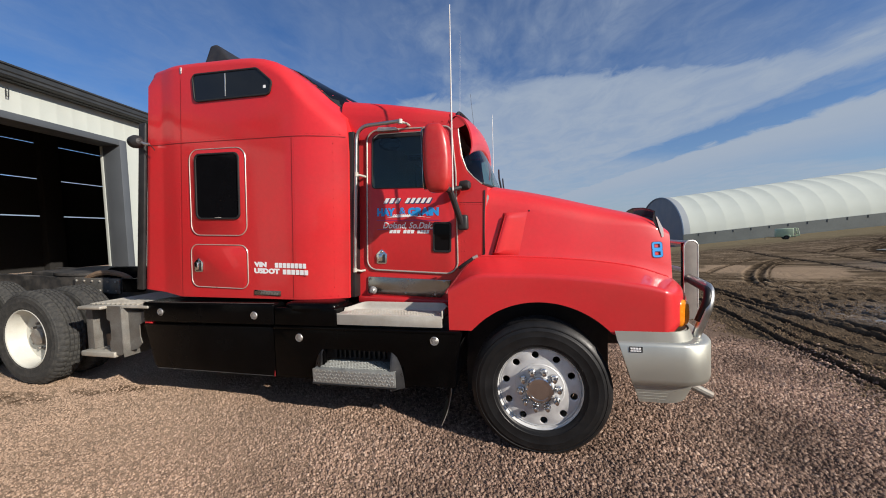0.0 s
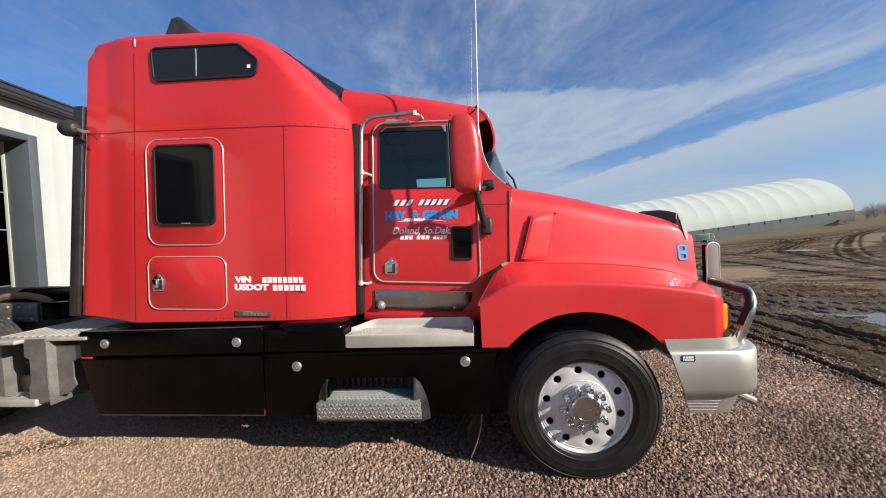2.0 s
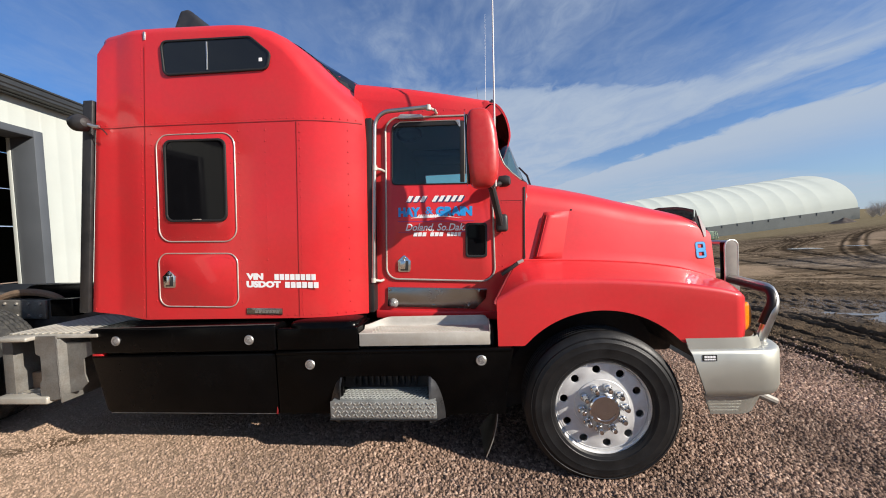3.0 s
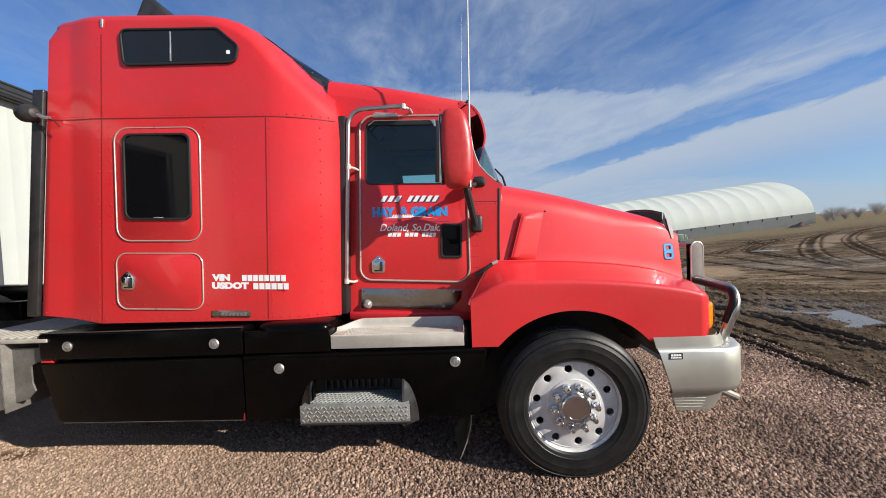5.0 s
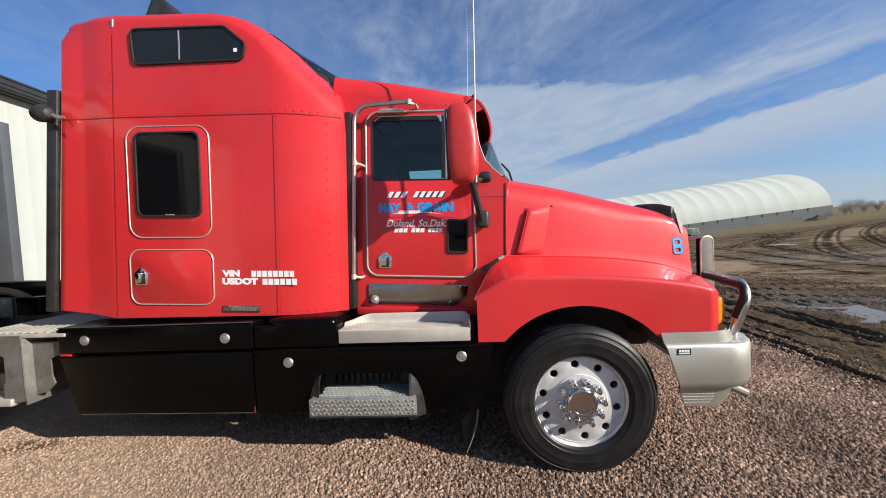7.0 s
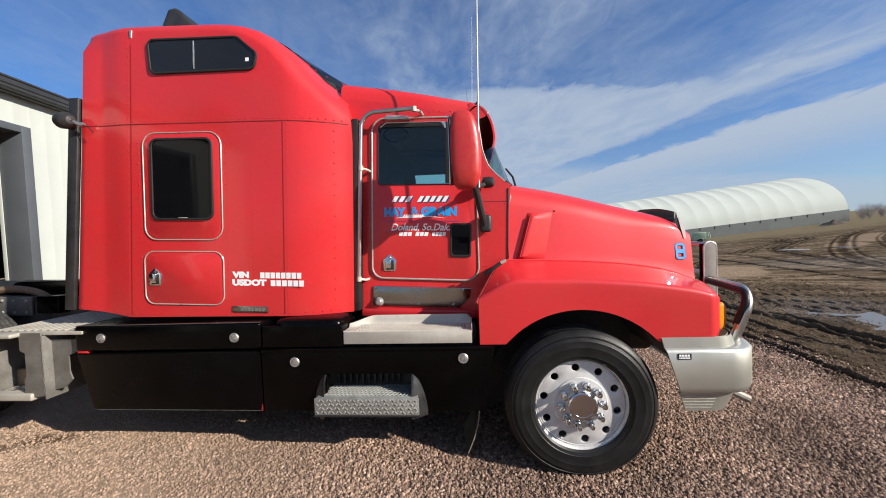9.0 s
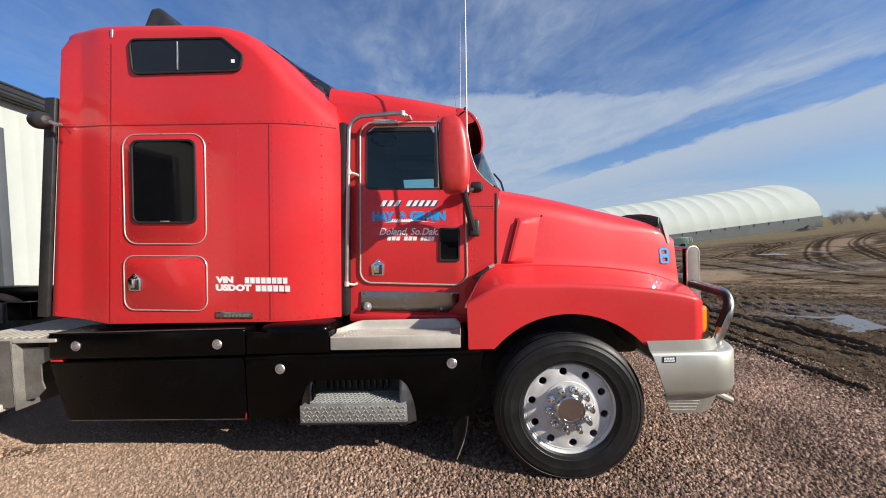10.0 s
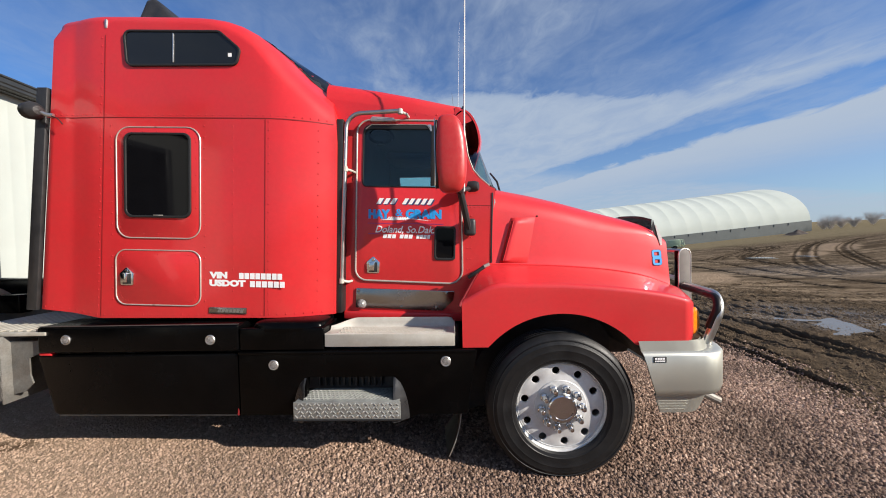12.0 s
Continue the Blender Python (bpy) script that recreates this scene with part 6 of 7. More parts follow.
# nose: grille panel closing the front, and the fender fronts
nose = [near[-1][j] for j in range(k_hood + 1)]
bm = bmesh.new()
ring_pts = nose[::-1] + [(x, 2 * YC - y, z) for x, y, z in nose[1:]]
low = [(1.33, p[1], 0.9) for p in (ring_pts[-1], ring_pts[0])]
bm.faces.new([bm.verts.new(p) for p in ring_pts + low])
part("nose_panel", bm, RED, hood)
grille = part("grille", box(1.36, 1.385, YC - 0.38, YC + 0.38, 0.95, 1.45, 0.01), CHROME, hood, "chrome grille")
for i in range(9):
    part("slat", box(1.384, 1.40, YC - 0.36, YC + 0.36, 0.98 + i * 0.05, 1.0 + i * 0.05, 0.003), CHROME, grille)
# side air scoop on the hood


def hood_side_y(x, z):
    top, sw, va, vz, dr = (soft_keys(k, x, 0.1) for k in (TOPK, SIDEW, VALLEY_A, VALLEY_Z, DROP))
    t = (top - dr - z) / (top - dr - vz)
    return YC - (sw + (va - sw) * max(0, min(1, t)))


rows, slot = [], []
for j in range(15):
    t = j / 14
    z = 1.442 + 0.358 * t
    x0, x1 = -0.052 + 0.108 * t, 0.142 + 0.078 * t
    lift = 0.034 * min(1, t / 0.07, (1 - t) / 0.07) ** 0.5
    at = lambda x, h: (x, hood_side_y(x, z) - h, z)
    rows.append([at(x0 - 0.034, -0.004), at(x0 - 0.03, 0.004 + 0.05 * lift), at(x0 - 0.006, 0.86 * lift), at(x0 + 0.004, lift), at(x0 + 0.02, 1.02 * lift)]
                + [at(x0 + (x1 - x0) * q, lift * (1 - q) + 0.001) for q in (0.3, 0.55, 0.8, 1.0)])
    if 1 <= j <= 13:
        slot.append([at(x0 - 0.027, 0.008 + 0.16 * lift), at(x0 - 0.009, 0.004 + 0.8 * lift)])
sc = part("air_scoop", grid_bm(rows), RED, hood, "moulded red hood air scoop", None, 40)
# no opening here: the slot's inner shade is the strip's dark colour
part("scoop_mouth", grid_bm(slot), DARK_RED, sc, "flat dark red strip drawing the shaded intake slot")
part("mouth_rim", tube([r[1] for r in slot], 0.003, 5), RED, sc)
part("plug", disc(0.007, -0.003, 0.0, 10), SEAL, hood, m=Matrix.Translation((0.235, hood_side_y(0.235, 1.81) - 0.001, 1.81)))
# hood number
EIGHT = Matrix.Translation((1.245, hood_side_y(1.245, 1.45) - 0.006, 1.452)) @ Matrix.Rotation(radians(10), 4, "Z") @ Matrix.Rotation(radians(-8), 4, "X")
for name, grow, y, mat in (("number_outline", 0.004, -0.001, DARK_VINYL), ("number", 0.0, -0.002, BLUE_VINYL)):
    body = rpoly([(-0.04 - grow, -0.062 - grow), (0.04 + grow, -0.062 - grow), (0.04 + grow, -0.006), (0.034 + grow, 0.0), (0.04 + grow, 0.006), (0.04 + grow, 0.062 + grow), (-0.04 - grow, 0.062 + grow), (-0.04 - grow, 0.006), (-0.034 - grow, 0.0), (-0.04 - grow, -0.006)],
                 [0.02, 0.02, 0.003, 0.002, 0.003, 0.02, 0.02, 0.003, 0.002, 0.003], 4)
    eyes = [rrect(-0.024 + grow, z - 0.017 + grow, 0.024 - grow, z + 0.017 - grow, 0.006, 3) for z in (-0.031, 0.031)]
    part(name, plate(body, y, 0.001, eyes), mat, hood, "blue vinyl figure eight", EIGHT)
# bug deflector across the nose: a smoked sheet that folds down at both ends
TOP_EDGE = [(0, 1.215, 1.822), (0.26, 1.235, 1.81), (0.4, 1.25, 1.787), (0.455, 1.262, 1.765)]
FOOT = [(0, 1.25, 1.715), (0.26, 1.258, 1.705), (0.4, 1.268, 1.685), (0.455, 1.268, 1.675)]
rows = []
for i in range(-14, 15):
    a = 0.455 * i / 14
    (xt, zt), (xf, zf) = ([soft_keys([(k[0], k[n]) for k in keys], abs(a), 0.05) for n in (1, 2)] for keys in (TOP_EDGE, FOOT))
    rows.append([(xf, YC - a, zf), ((xf + xt) / 2 - 0.006, YC - a, (zf + zt) / 2), (xt, YC - a, zt), (xt + 0.006, YC - a, zt), ((xf + xt) / 2, YC - a, (zf + zt) / 2), (xf + 0.006, YC - a, zf)])
deflector = part("bug_deflector", grid_bm(rows, closed=True), SMOKED, hood, "smoked plastic bug deflector", None, 40)
part("edge", tube([r[2] for r in rows], 0.004, 6), BLACK_PLASTIC, deflector)
part("base_strip", tube([(x - 0.004, y, z + 0.012) for x, y, z in (r[0] for r in rows)], 0.016, 6), BLACK_PLASTIC, deflector)
for sgn in (1, -1):
    y0 = YC - sgn * (YC - hood_side_y(1.27, 1.6) + 0.008)
    leaf = [(1.236, 1.76), (1.298, 1.62), (1.302, 1.555), (1.288, 1.552), (1.262, 1.65)]
    web = [(1.232, 1.765), (1.262, 1.65), (1.29, 1.56), (1.27, 1.6), (1.222, 1.69)]
    # white colour paints the sun's reflection on the sheet's folded end
    part("deflector_end", plate(rpoly(leaf, 0.004, 2), 0, 0.006), ANTENNA, deflector, "pale deflector end leaf with its sun reflection painted on", Matrix.Translation((0, y0, 0)))
    part("web", plate(web, 0.004, 0.006), BLACK_PLASTIC, deflector, m=Matrix.Translation((0, y0, 0)))
# turn lamp at the fender corner
part("turn_lamp", mirror_shell(0, 0, 0, 0.034, 0.072, 0.097, 3, 20, 12), AMBER, hood, "amber corner turn lamp", Matrix.Translation((1.252, 2.78, 1.025)) @ Matrix.Rotation(radians(-54), 4, "Z"), 60)
part("hood_latch", tube(smooth_line([(-0.33, 2.80, 1.36), (-0.27, 2.79, 1.40), (-0.2, 2.80, 1.445)], 4), 0.014, 8), SEAL, hood, "black rubber hood latch")
part("latch_tip", tube([(-0.215, 2.795, 1.438), (-0.175, 2.80, 1.455)], 0.013, 8), TRIM, hood)

# wheel housing
for sgn in (1, -1):
    rows = []
    for i in range(21):
        a = radians(28) + radians(140) * i / 20
        x, z = WX + 0.67 * math.cos(a), WZ + 0.67 * math.sin(a)
        rows.append([(x, YC - sgn * 1.145, z), (x, YC - sgn * 0.5, z), (x, YC - sgn * 0.48, z * 0.2)])
    part("wheel_housing", grid_bm(rows), BLACK_PLASTIC, truck, "black wheel housing")

# -- bumper --
def bumper_rows(levels):
    """Wrap-round sections; levels of (z, rear x, side y, front reach, corner radius)."""
    rows = []
    for z, x0, ys, xf, r in levels:
        pts = [(x0, ys), (x0 + (xf - r - x0) * 0.5, ys), (xf - r, ys)]
        for i in range(1, 9):
            a = math.pi / 2 * i / 8
            pts.append((xf - r + r * math.sin(a), ys + r * 1.25 - r * 1.25 * math.cos(a)))
        pts += [(xf + 0.05, YC - 0.3), (xf + 0.06, YC)]
        full_pts = pts + [(x, 2 * YC - y) for x, y in pts[-2::-1]]
        rows.append([(x, y, z) for x, y in full_pts])
    return rows


outer = bumper_rows([(0.937, 0.782, 2.592, 1.30, 0.18), (0.87, 0.797, 2.584, 1.33, 0.2), (0.866, 0.798, 2.576, 1.40, 0.25), (0.858, 0.80, 2.568, 1.44, 0.26), (0.842, 0.805, 2.56, 1.452, 0.26),
                     (0.62, 0.872, 2.56, 1.452, 0.26), (0.585, 0.883, 2.568, 1.445, 0.26), (0.572, 0.888, 2.59, 1.42, 0.25)])
inner = [[(x - 0.012 if x > 1.2 else x, y + 0.012 if y < YC else y - 0.012, z) for x, y, z in r] for r in outer[::-1]]
bumper = part("bumper", grid_bm(outer + inner), BUMPER, truck, "polished aluminium wrap-round bumper", None, 50)
chin = bumper_rows([(0.572, 0.895, 2.612, 1.36, 0.2), (0.44, 0.94, 2.622, 1.30, 0.2)])
chin_in = [[(x, y + 0.01 if y < YC else y - 0.01, z) for x, y, z in r] for r in chin[::-1]]
ch = part("chin_plate", grid_bm(chin + chin_in), BUMPER, bumper, "ribbed aluminium lower bumper")
for i in range(5):
    z = 0.545 - i * 0.02
    q = (0.572 - z) / 0.132
    part("rib", tube([(0.905 + 0.035 * q, 2.611 + 0.01 * q, z), (1.14 - 0.05 * q, 2.611 + 0.01 * q, z)], 0.0015, 6), BUMPER, ch)
st = part("bumper_sticker", plate(rrect(0.862, 0.803, 0.945, 0.842, 0.003), 2.557, 0.003), SEAL, bumper, "small black and white decal")
bars([(0.87, 0.937, 0.823, 0.836, 4), (0.87, 0.937, 0.809, 0.818, 7)], 2.5565, WHITE_VINYL, st, Matrix())
for sgn in (1, -1):
    part("tow_hook", tube(bend_line([(1.12, YC - sgn * 0.93, 0.52), (1.33, YC - sgn * 0.96, 0.50), (1.45, YC - sgn * 0.97, 0.44)], 0.05), 0.027, 10), STEEL, bumper, "round tow bar end")

# -- bull bar --
def upright(y):
    out = rpoly([(-0.055, 0.87), (0.055, 0.87), (0.055, 1.515), (-0.055, 1.515)], [0.0, 0.0, 0.05, 0.05], 6)
    bm = plate(out, -0.004, 0.01, bevel=0.002)
    return bm


guard = part("bull_bar", tube([(1.50, YC - 0.48, 1.49), (1.50, YC + 0.48, 1.49)], 0.024, 10), ALU, truck, "aluminium bull bar on the bumper")
part("cross_tube", tube([(1.50, YC - 0.48, 1.26), (1.50, YC + 0.48, 1.26)], 0.02, 10), ALU, guard)
for sgn in (1, -1):
    y = YC - sgn * 0.49
    part("upright", upright(y), BRUSHED, guard, "flat aluminium upright", Matrix.Translation((1.515, y, 0.0)) @ Matrix.Rotation(radians(10 * sgn), 4, "Z"))
    # solid black block; its colour holds the shade inside the hollow upright
    part("channel", box(-0.05, 0.05, 0.007, 0.055, 0.88, 1.5, 0.006), BLACK, guard, "black block with the shade of the upright's hollow in its colour", Matrix.Translation((1.515, y, 0.0)) @ Matrix.Rotation(radians(10 * sgn), 4, "Z"))
    edge = rpoly([(-0.055, 0.87), (0.055, 0.87), (0.055, 1.515), (-0.055, 1.515)], [0.0, 0.0, 0.05, 0.05], 6)
    part("upright_rim", loop_tube(edge, 0.0, 0.007), ALU_DULL, guard, "", Matrix.Translation((1.515, y, 0.0)) @ Matrix.Rotation(radians(10 * sgn), 4, "Z"))
    part("side_tube", tube(bend_line([(1.50, y - sgn * 0.02, 1.215), (1.435, YC - sgn * 1.05, 1.2), (1.34, YC - sgn * 1.0, 0.87)], 0.15, 12), 0.029, 12), ALU, guard, "bent headlight guard tube")

    # added black strip on the truck's side of the bent tube, painting its dark reflection
    line = bend_line([(1.494, y - sgn * 0.03, 1.209), (1.428, YC - sgn * 1.05, 1.194), (1.365, YC - sgn * 1.015, 0.985)], 0.15, 12)
    part("rubber_pad", tube([Vector(p) + Vector((-0.013, 0.006 * sgn, -0.006)) for p in line], 0.0255, 12), RUBBER, guard, "black strip painting a dark reflection along the guard tube")

# -- wheels --
def tyre_mesh(R, w, rim_r, lugs=0):
    prof = [(rim_r, w * 0.09), (rim_r + 0.012, 0.012), (rim_r + 0.03, 0.006), (rim_r + 0.034, 0.001), (rim_r + 0.05, 0.002), (R - 0.11, -0.002), (R - 0.106, -0.003), (R - 0.1, -0.002), (R - 0.07, 0.002), (R - 0.066, 0.0015), (R - 0.06, 0.005), (R - 0.045, 0.012), (R - 0.041, 0.009), (R - 0.036, 0.017), (R - 0.03, 0.02), (R - 0.012, 0.034), (R, 0.05)]
    inner_w = w - 0.1
    for g in range(4):
        y0 = 0.05 + inner_w * (g + 0.86) / 4.72
        prof += [(R, y0), (R - 0.012, y0 + 0.003), (R - 0.012, y0 + 0.011), (R, y0 + 0.014)]
    prof += [(R, w - 0.05), (R - 0.012, w - 0.034), (R - 0.03, w - 0.02), (R - 0.1, w), (rim_r + 0.05, w - 0.002), (rim_r, w * 0.91)]
    seg = 144 if lugs else 96
    wob = (lambda i, j: -0.009 if 14 <= j <= len(prof) - 5 and (i + (1 if 18 < j < 30 else 0)) % 3 == 0 else 0) if lugs else None
    bm = lathe(prof, seg, wobble=wob)
    flat_z = -R * 0.972
    for v in bm.verts:
        if v.co.z < flat_z:
            v.co.y += (-0.012 if v.co.y < w / 2 else 0.012) * (flat_z - v.co.z) / (R * 0.028)
            v.co.z = flat_z
    return to_mesh("tyre", bm, RUBBER_DUSTY if lugs else RUBBER, 22)


FRONT_TYRE, REAR_TYRE = tyre_mesh(0.503, 0.27, 0.305), tyre_mesh(0.511, 0.27, 0.300, 1)


def front_wheel_meshes():
    holes = [circle(0.246 * math.cos(2 * math.pi * (i + 0.25) / 10), 0.246 * math.sin(2 * math.pi * (i + 0.25) / 10), 0.026, 16) for i in range(10)]
    d = plate(circle(0, 0, 0.284, 64), 0.022, 0.014, holes, bevel=0.003)
    rim = lathe([(0.280, 0.026), (0.288, 0.022), (0.297, 0.03), (0.302, 0.012), (0.312, 0.006), (0.318, 0.010), (0.318, 0.024), (0.308, 0.03), (0.30, 0.12), (0.30, 0.25)], 72)
    hub_ring = lathe([(0.18, 0.0225), (0.175, 0.016), (0.12, 0.014), (0.108, 0.012), (0.104, -0.01), (0.10, -0.014), (0.001, -0.014)], 40)
    cap = lathe([(0.098, -0.014), (0.096, -0.034), (0.088, -0.04), (0.07, -0.0405), (0.068, -0.036), (0.001, -0.036)], 30)
    nut = lathe([(0.001, -0.07), (0.013, -0.068), (0.019, -0.056), (0.02, -0.022), (0.026, -0.016), (0.026, 0.014), (0.001, 0.016)], 14)
    return [to_mesh("rim_disc", d, WHEEL_ALU, 30), to_mesh("rim", rim, WHEEL_ALU), to_mesh("hub", hub_ring, WHEEL_ALU), to_mesh("hub_cap", cap, CHROME), to_mesh("lug_nut", nut, CHROME)]


FW = front_wheel_meshes()


def rear_wheel_meshes():
    dish = lathe([(0.318, 0.008), (0.312, 0.004), (0.303, 0.01), (0.298, 0.03), (0.285, 0.05), (0.278, 0.12), (0.262, 0.15), (0.2, 0.158), (0.135, 0.16), (0.001, 0.16)], 56)
    hub = lathe([(0.11, 0.16), (0.106, 0.145), (0.095, 0.14), (0.09, 0.10), (0.08, 0.09), (0.001, 0.088)], 32)
    nut = lathe([(0.001, 0.12), (0.014, 0.122), (0.016, 0.16)], 8)
    return [to_mesh("rim", dish, WHITE_PAINT), to_mesh("hub", hub, STEEL), to_mesh("lug_nut", nut, STEEL)]


RW = rear_wheel_meshes()


def set_front_wheel(x, y, z, flip):
    m = Matrix.Translation((x, y, z)) @ (Matrix.Rotation(math.pi, 4, "Z") if flip else Matrix())
    wheel = part("wheel", FW[1], None, truck, "polished ten-hole aluminium front wheel", m)
    part("tyre", FRONT_TYRE, None, wheel, "black rubber highway tyre", m @ Matrix.Translation((0, -0.032, 0)))
    part("rim_disc", FW[0], None, wheel, m=m @ Matrix.Rotation(radians(21), 4, "Y"))
    part("hub", FW[2], None, wheel, m=m)
    part("hub_cap", FW[3], None, wheel, "chrome hub cap", m)
    for i in range(10):
        a = 2 * math.pi * (i + 0.12) / 10
        part("lug_nut", FW[4], None, wheel, m=m @ Matrix.Translation((0.135 * math.cos(a), 0, 0.135 * math.sin(a))))
    drum = lathe([(0.26, 0.12), (0.26, 0.25), (0.001, 0.25)], 24)
    part("brake_drum", drum, FRAME, wheel, m=m)


def set_rear_wheel(x, y, z, flip):
    m = Matrix.Translation((x, y, z)) @ (Matrix.Rotation(math.pi, 4, "Z") if flip else Matrix())
    wheel = part("wheel", RW[0], None, truck, "white painted steel drive wheel", m)
    part("tyre", REAR_TYRE, None, wheel, "dusty lugged drive tyre", m)
    part("tyre", REAR_TYRE, None, wheel, "dusty lugged drive tyre", m @ Matrix.Translation((0, 0.32, 0)))
    part("hub", RW[1], None, wheel, m=m)
    for i in range(10):
        a = 2 * math.pi * i / 10
        part("lug_nut", RW[2], None, wheel, m=m @ Matrix.Translation((0.143 * math.cos(a), 0, 0.143 * math.sin(a))))


set_front_wheel(0.275, 2.615, 0.484, False)
set_front_wheel(0.275, 2 * YC - 2.615, 0.484, True)
for x in (-5.01, -6.34):
    zz = 0.497 - 0.033 * (x - 0.27)
    set_rear_wheel(x, 2.575, zz, False)
    set_rear_wheel(x, 2 * YC - 2.575, zz, True)

# -- chassis --
SLOPE = Matrix.Translation((0.27, 0, 0)) @ Matrix.Rotation(radians(1.9), 4, "Y") @ Matrix.Translation((-0.27, 0, 0))
for y in (3.30, 4.14):
    bm = grid_bm([[(x, y + o, z) for o, z in ((0, 0.78), (0.08, 0.78), (0.08, 0.8), (0.012, 0.8), (0.012, 1.03), (0.08, 1.03), (0.08, 1.05), (0, 1.05))] for x in (-7.35, 1.2)], closed=True)
    part("frame_rail", bm, FRAME, truck, "dark steel frame rail", SLOPE)
part("axle", tube([(0.275, 2.8, 0.45), (0.275, 4.7, 0.45)], 0.06, 10), FRAME, truck)
for x in (-5.01, -6.34):
    z = 0.497 - 0.033 * (x - 0.27)
    part("axle", tube([(x, 2.8, z), (x, 4.7, z)], 0.075, 10), FRAME, truck)
part("engine_block", box(-0.9, 1.1, 3.35, 4.15, 0.6, 1.3, 0.05), FRAME, truck, "dark engine block")
part("underbody", box(-3.3, -0.4, 2.75, 4.75, 0.5, 0.985, 0.04), FRAME, truck, "dark tanks and boxes under the cab")
fifth = part("fifth_wheel", lathe([(0.001, -0.05), (0.46, -0.05), (0.48, -0.03), (0.48, 0), (0.001, 0)], 32), FRAME, truck, "worn fifth wheel coupling plate", SLOPE @ Matrix.Translation((-5.7, YC, 1.1)) @ Matrix.Rotation(radians(-90), 4, "X") @ Matrix.Rotation(radians(180), 4, "X"))
part("ramp", box(-6.4, -5.9, YC - 0.4, YC + 0.4, 1.04, 1.1, 0.02), FRAME, fifth, m=SLOPE)
part("hose_loop", tube(smooth_line([(-5.3, 3.32, 1.04), (-5.15, 3.32, 1.1), (-4.95, 3.33, 1.125), (-4.8, 3.4, 1.08), (-4.7, 3.46, 0.98)], 6), 0.035, 8), RUST, truck, "tan air hose loop", SLOPE)
plate_ob = part("side_plate", box(-5.45, -4.7, 3.27, 3.295, 0.87, 1.055, 0.01), BRACKET, truck, "weathered steel frame side plate", SLOPE)
for i in range(6):
    for z in (0.905, 1.02):
        part("bolt", disc(0.014, -0.012, 0.0, 6), STEEL, plate_ob, m=SLOPE @ Matrix.Translation((-5.4 + i * 0.13, 3.27, z)))
# added black cylinder stands in for shade along the foot of the shed
part("air_tank", tube([(-5.2, 3.6, 1.2), (-3.7, 3.6, 1.2)], 0.15, 16), BLACK, truck, "black cylinder filling the shaded strip behind the sleeper")
part("valve_box", box(-4.52, -4.28, 3.2, 3.3, 1.07, 1.235, 0.012), BLACK, truck, "black valve box on the frame")

# deck plate and side step bracket behind the sleeper
deck = part("deck_plate", box(-4.09, -3.30, 2.575, 3.55, 1.03, 1.055, 0.004), PLATE, truck, "aluminium tread deck plate")
for i in range(12):
    part("tread_rib", box(-4.07 + i * 0.064, -4.035 + i * 0.064, 2.6, 3.53, 1.055, 1.068, 0.004, 1), PLATE, deck)
part("upper_step", box(-4.09, -3.79, 2.50, 2.573, 1.024, 1.056, 0.012, 3), PLATE, deck, "worn aluminium step lip")
SHIFT = Matrix.Translation((0.08, 0, 0))
br = part("step_bracket", plate(rpoly([(-3.86, 0.56), (-3.70, 0.58), (-3.70, 1.05), (-3.88, 1.05), (-3.88, 0.92), (-3.84, 0.9), (-3.84, 0.72), (-3.86, 0.7)], 0.01, 2), 2.56, 0.012), BRACKET, truck, "weathered galvanised step bracket", SHIFT)
part("bracket_side", box(-3.70, -3.69, 2.56, 3.0, 0.55, 1.028, 0.003), BRACKET, br, m=SHIFT)
part("bracket_leg", box(-4.22, -4.13, 2.6, 2.95, 0.6, 1.02, 0.004), BRACKET, br, m=SHIFT)
part("bracket_back", box(-4.13, -3.7, 2.95, 2.965, 0.55, 1.02, 0.003), FRAME, br, m=SHIFT)
step = part("lower_step", box(-4.23, -3.79, 2.54, 2.84, 0.545, 0.60, 0.012, 3), PLATE, br, "aluminium lower step", SHIFT)
for i in range(5):
    for j in range(3):
        part("grip", box(-4.19 + i * 0.075, -4.15 + i * 0.075, 2.6 + j * 0.07, 2.63 + j * 0.07, 0.6, 0.606, 0.002, 1), ALU_DULL, step, m=SHIFT)
part("gusset", plate([(-3.69, 0.6), (-3.6, 0.62), (-3.54, 0.68), (-3.56, 0.74), (-3.56, 0.86), (-3.42, 0.92), (-3.40, 0.985), (-3.69, 0.985)], 2.62, 0.01), BRACKET, br, m=SHIFT)
for i in range(26):
    part("weld_bead", mirror_shell(-3.695 + 0.004 * math.sin(5 * i), 2.558, 0.6 + i * 0.0157, 0.004 + 0.0015 * math.sin(3.3 * i), 0.003, 0.008, 2, 8, 6), BRACKET, br, m=SHIFT)
part("valve_rod", tube(bend_line([(-3.95, 2.7, 0.95), (-3.955, 2.69, 0.8), (-3.975, 2.69, 0.7)], 0.05), 0.014, 8), PLATE, br, m=SHIFT)
part("valve_body", box(-4.13, -3.87, 2.7, 2.76, 0.6, 0.73, 0.01), RUST, br, m=SHIFT)

# -- skirts and steps on the near side --
SK = 2.585
sk = part("skirt_upper", box(-3.375, -1.928, SK, SK + 0.3, 0.902, 1.088, 0.018, 3), BLACK, truck, "glossy black upper side fairing")
part("skirt_lower", plate(rpoly([(-3.27, 0.462), (-1.938, 0.455), (-1.94, 0.882), (-3.375, 0.884)], [0.05, 0.01, 0.006, 0.01], 4), SK + 0.006, 0.05, bevel=0.006), BLACK, truck, "glossy black lower side fairing")
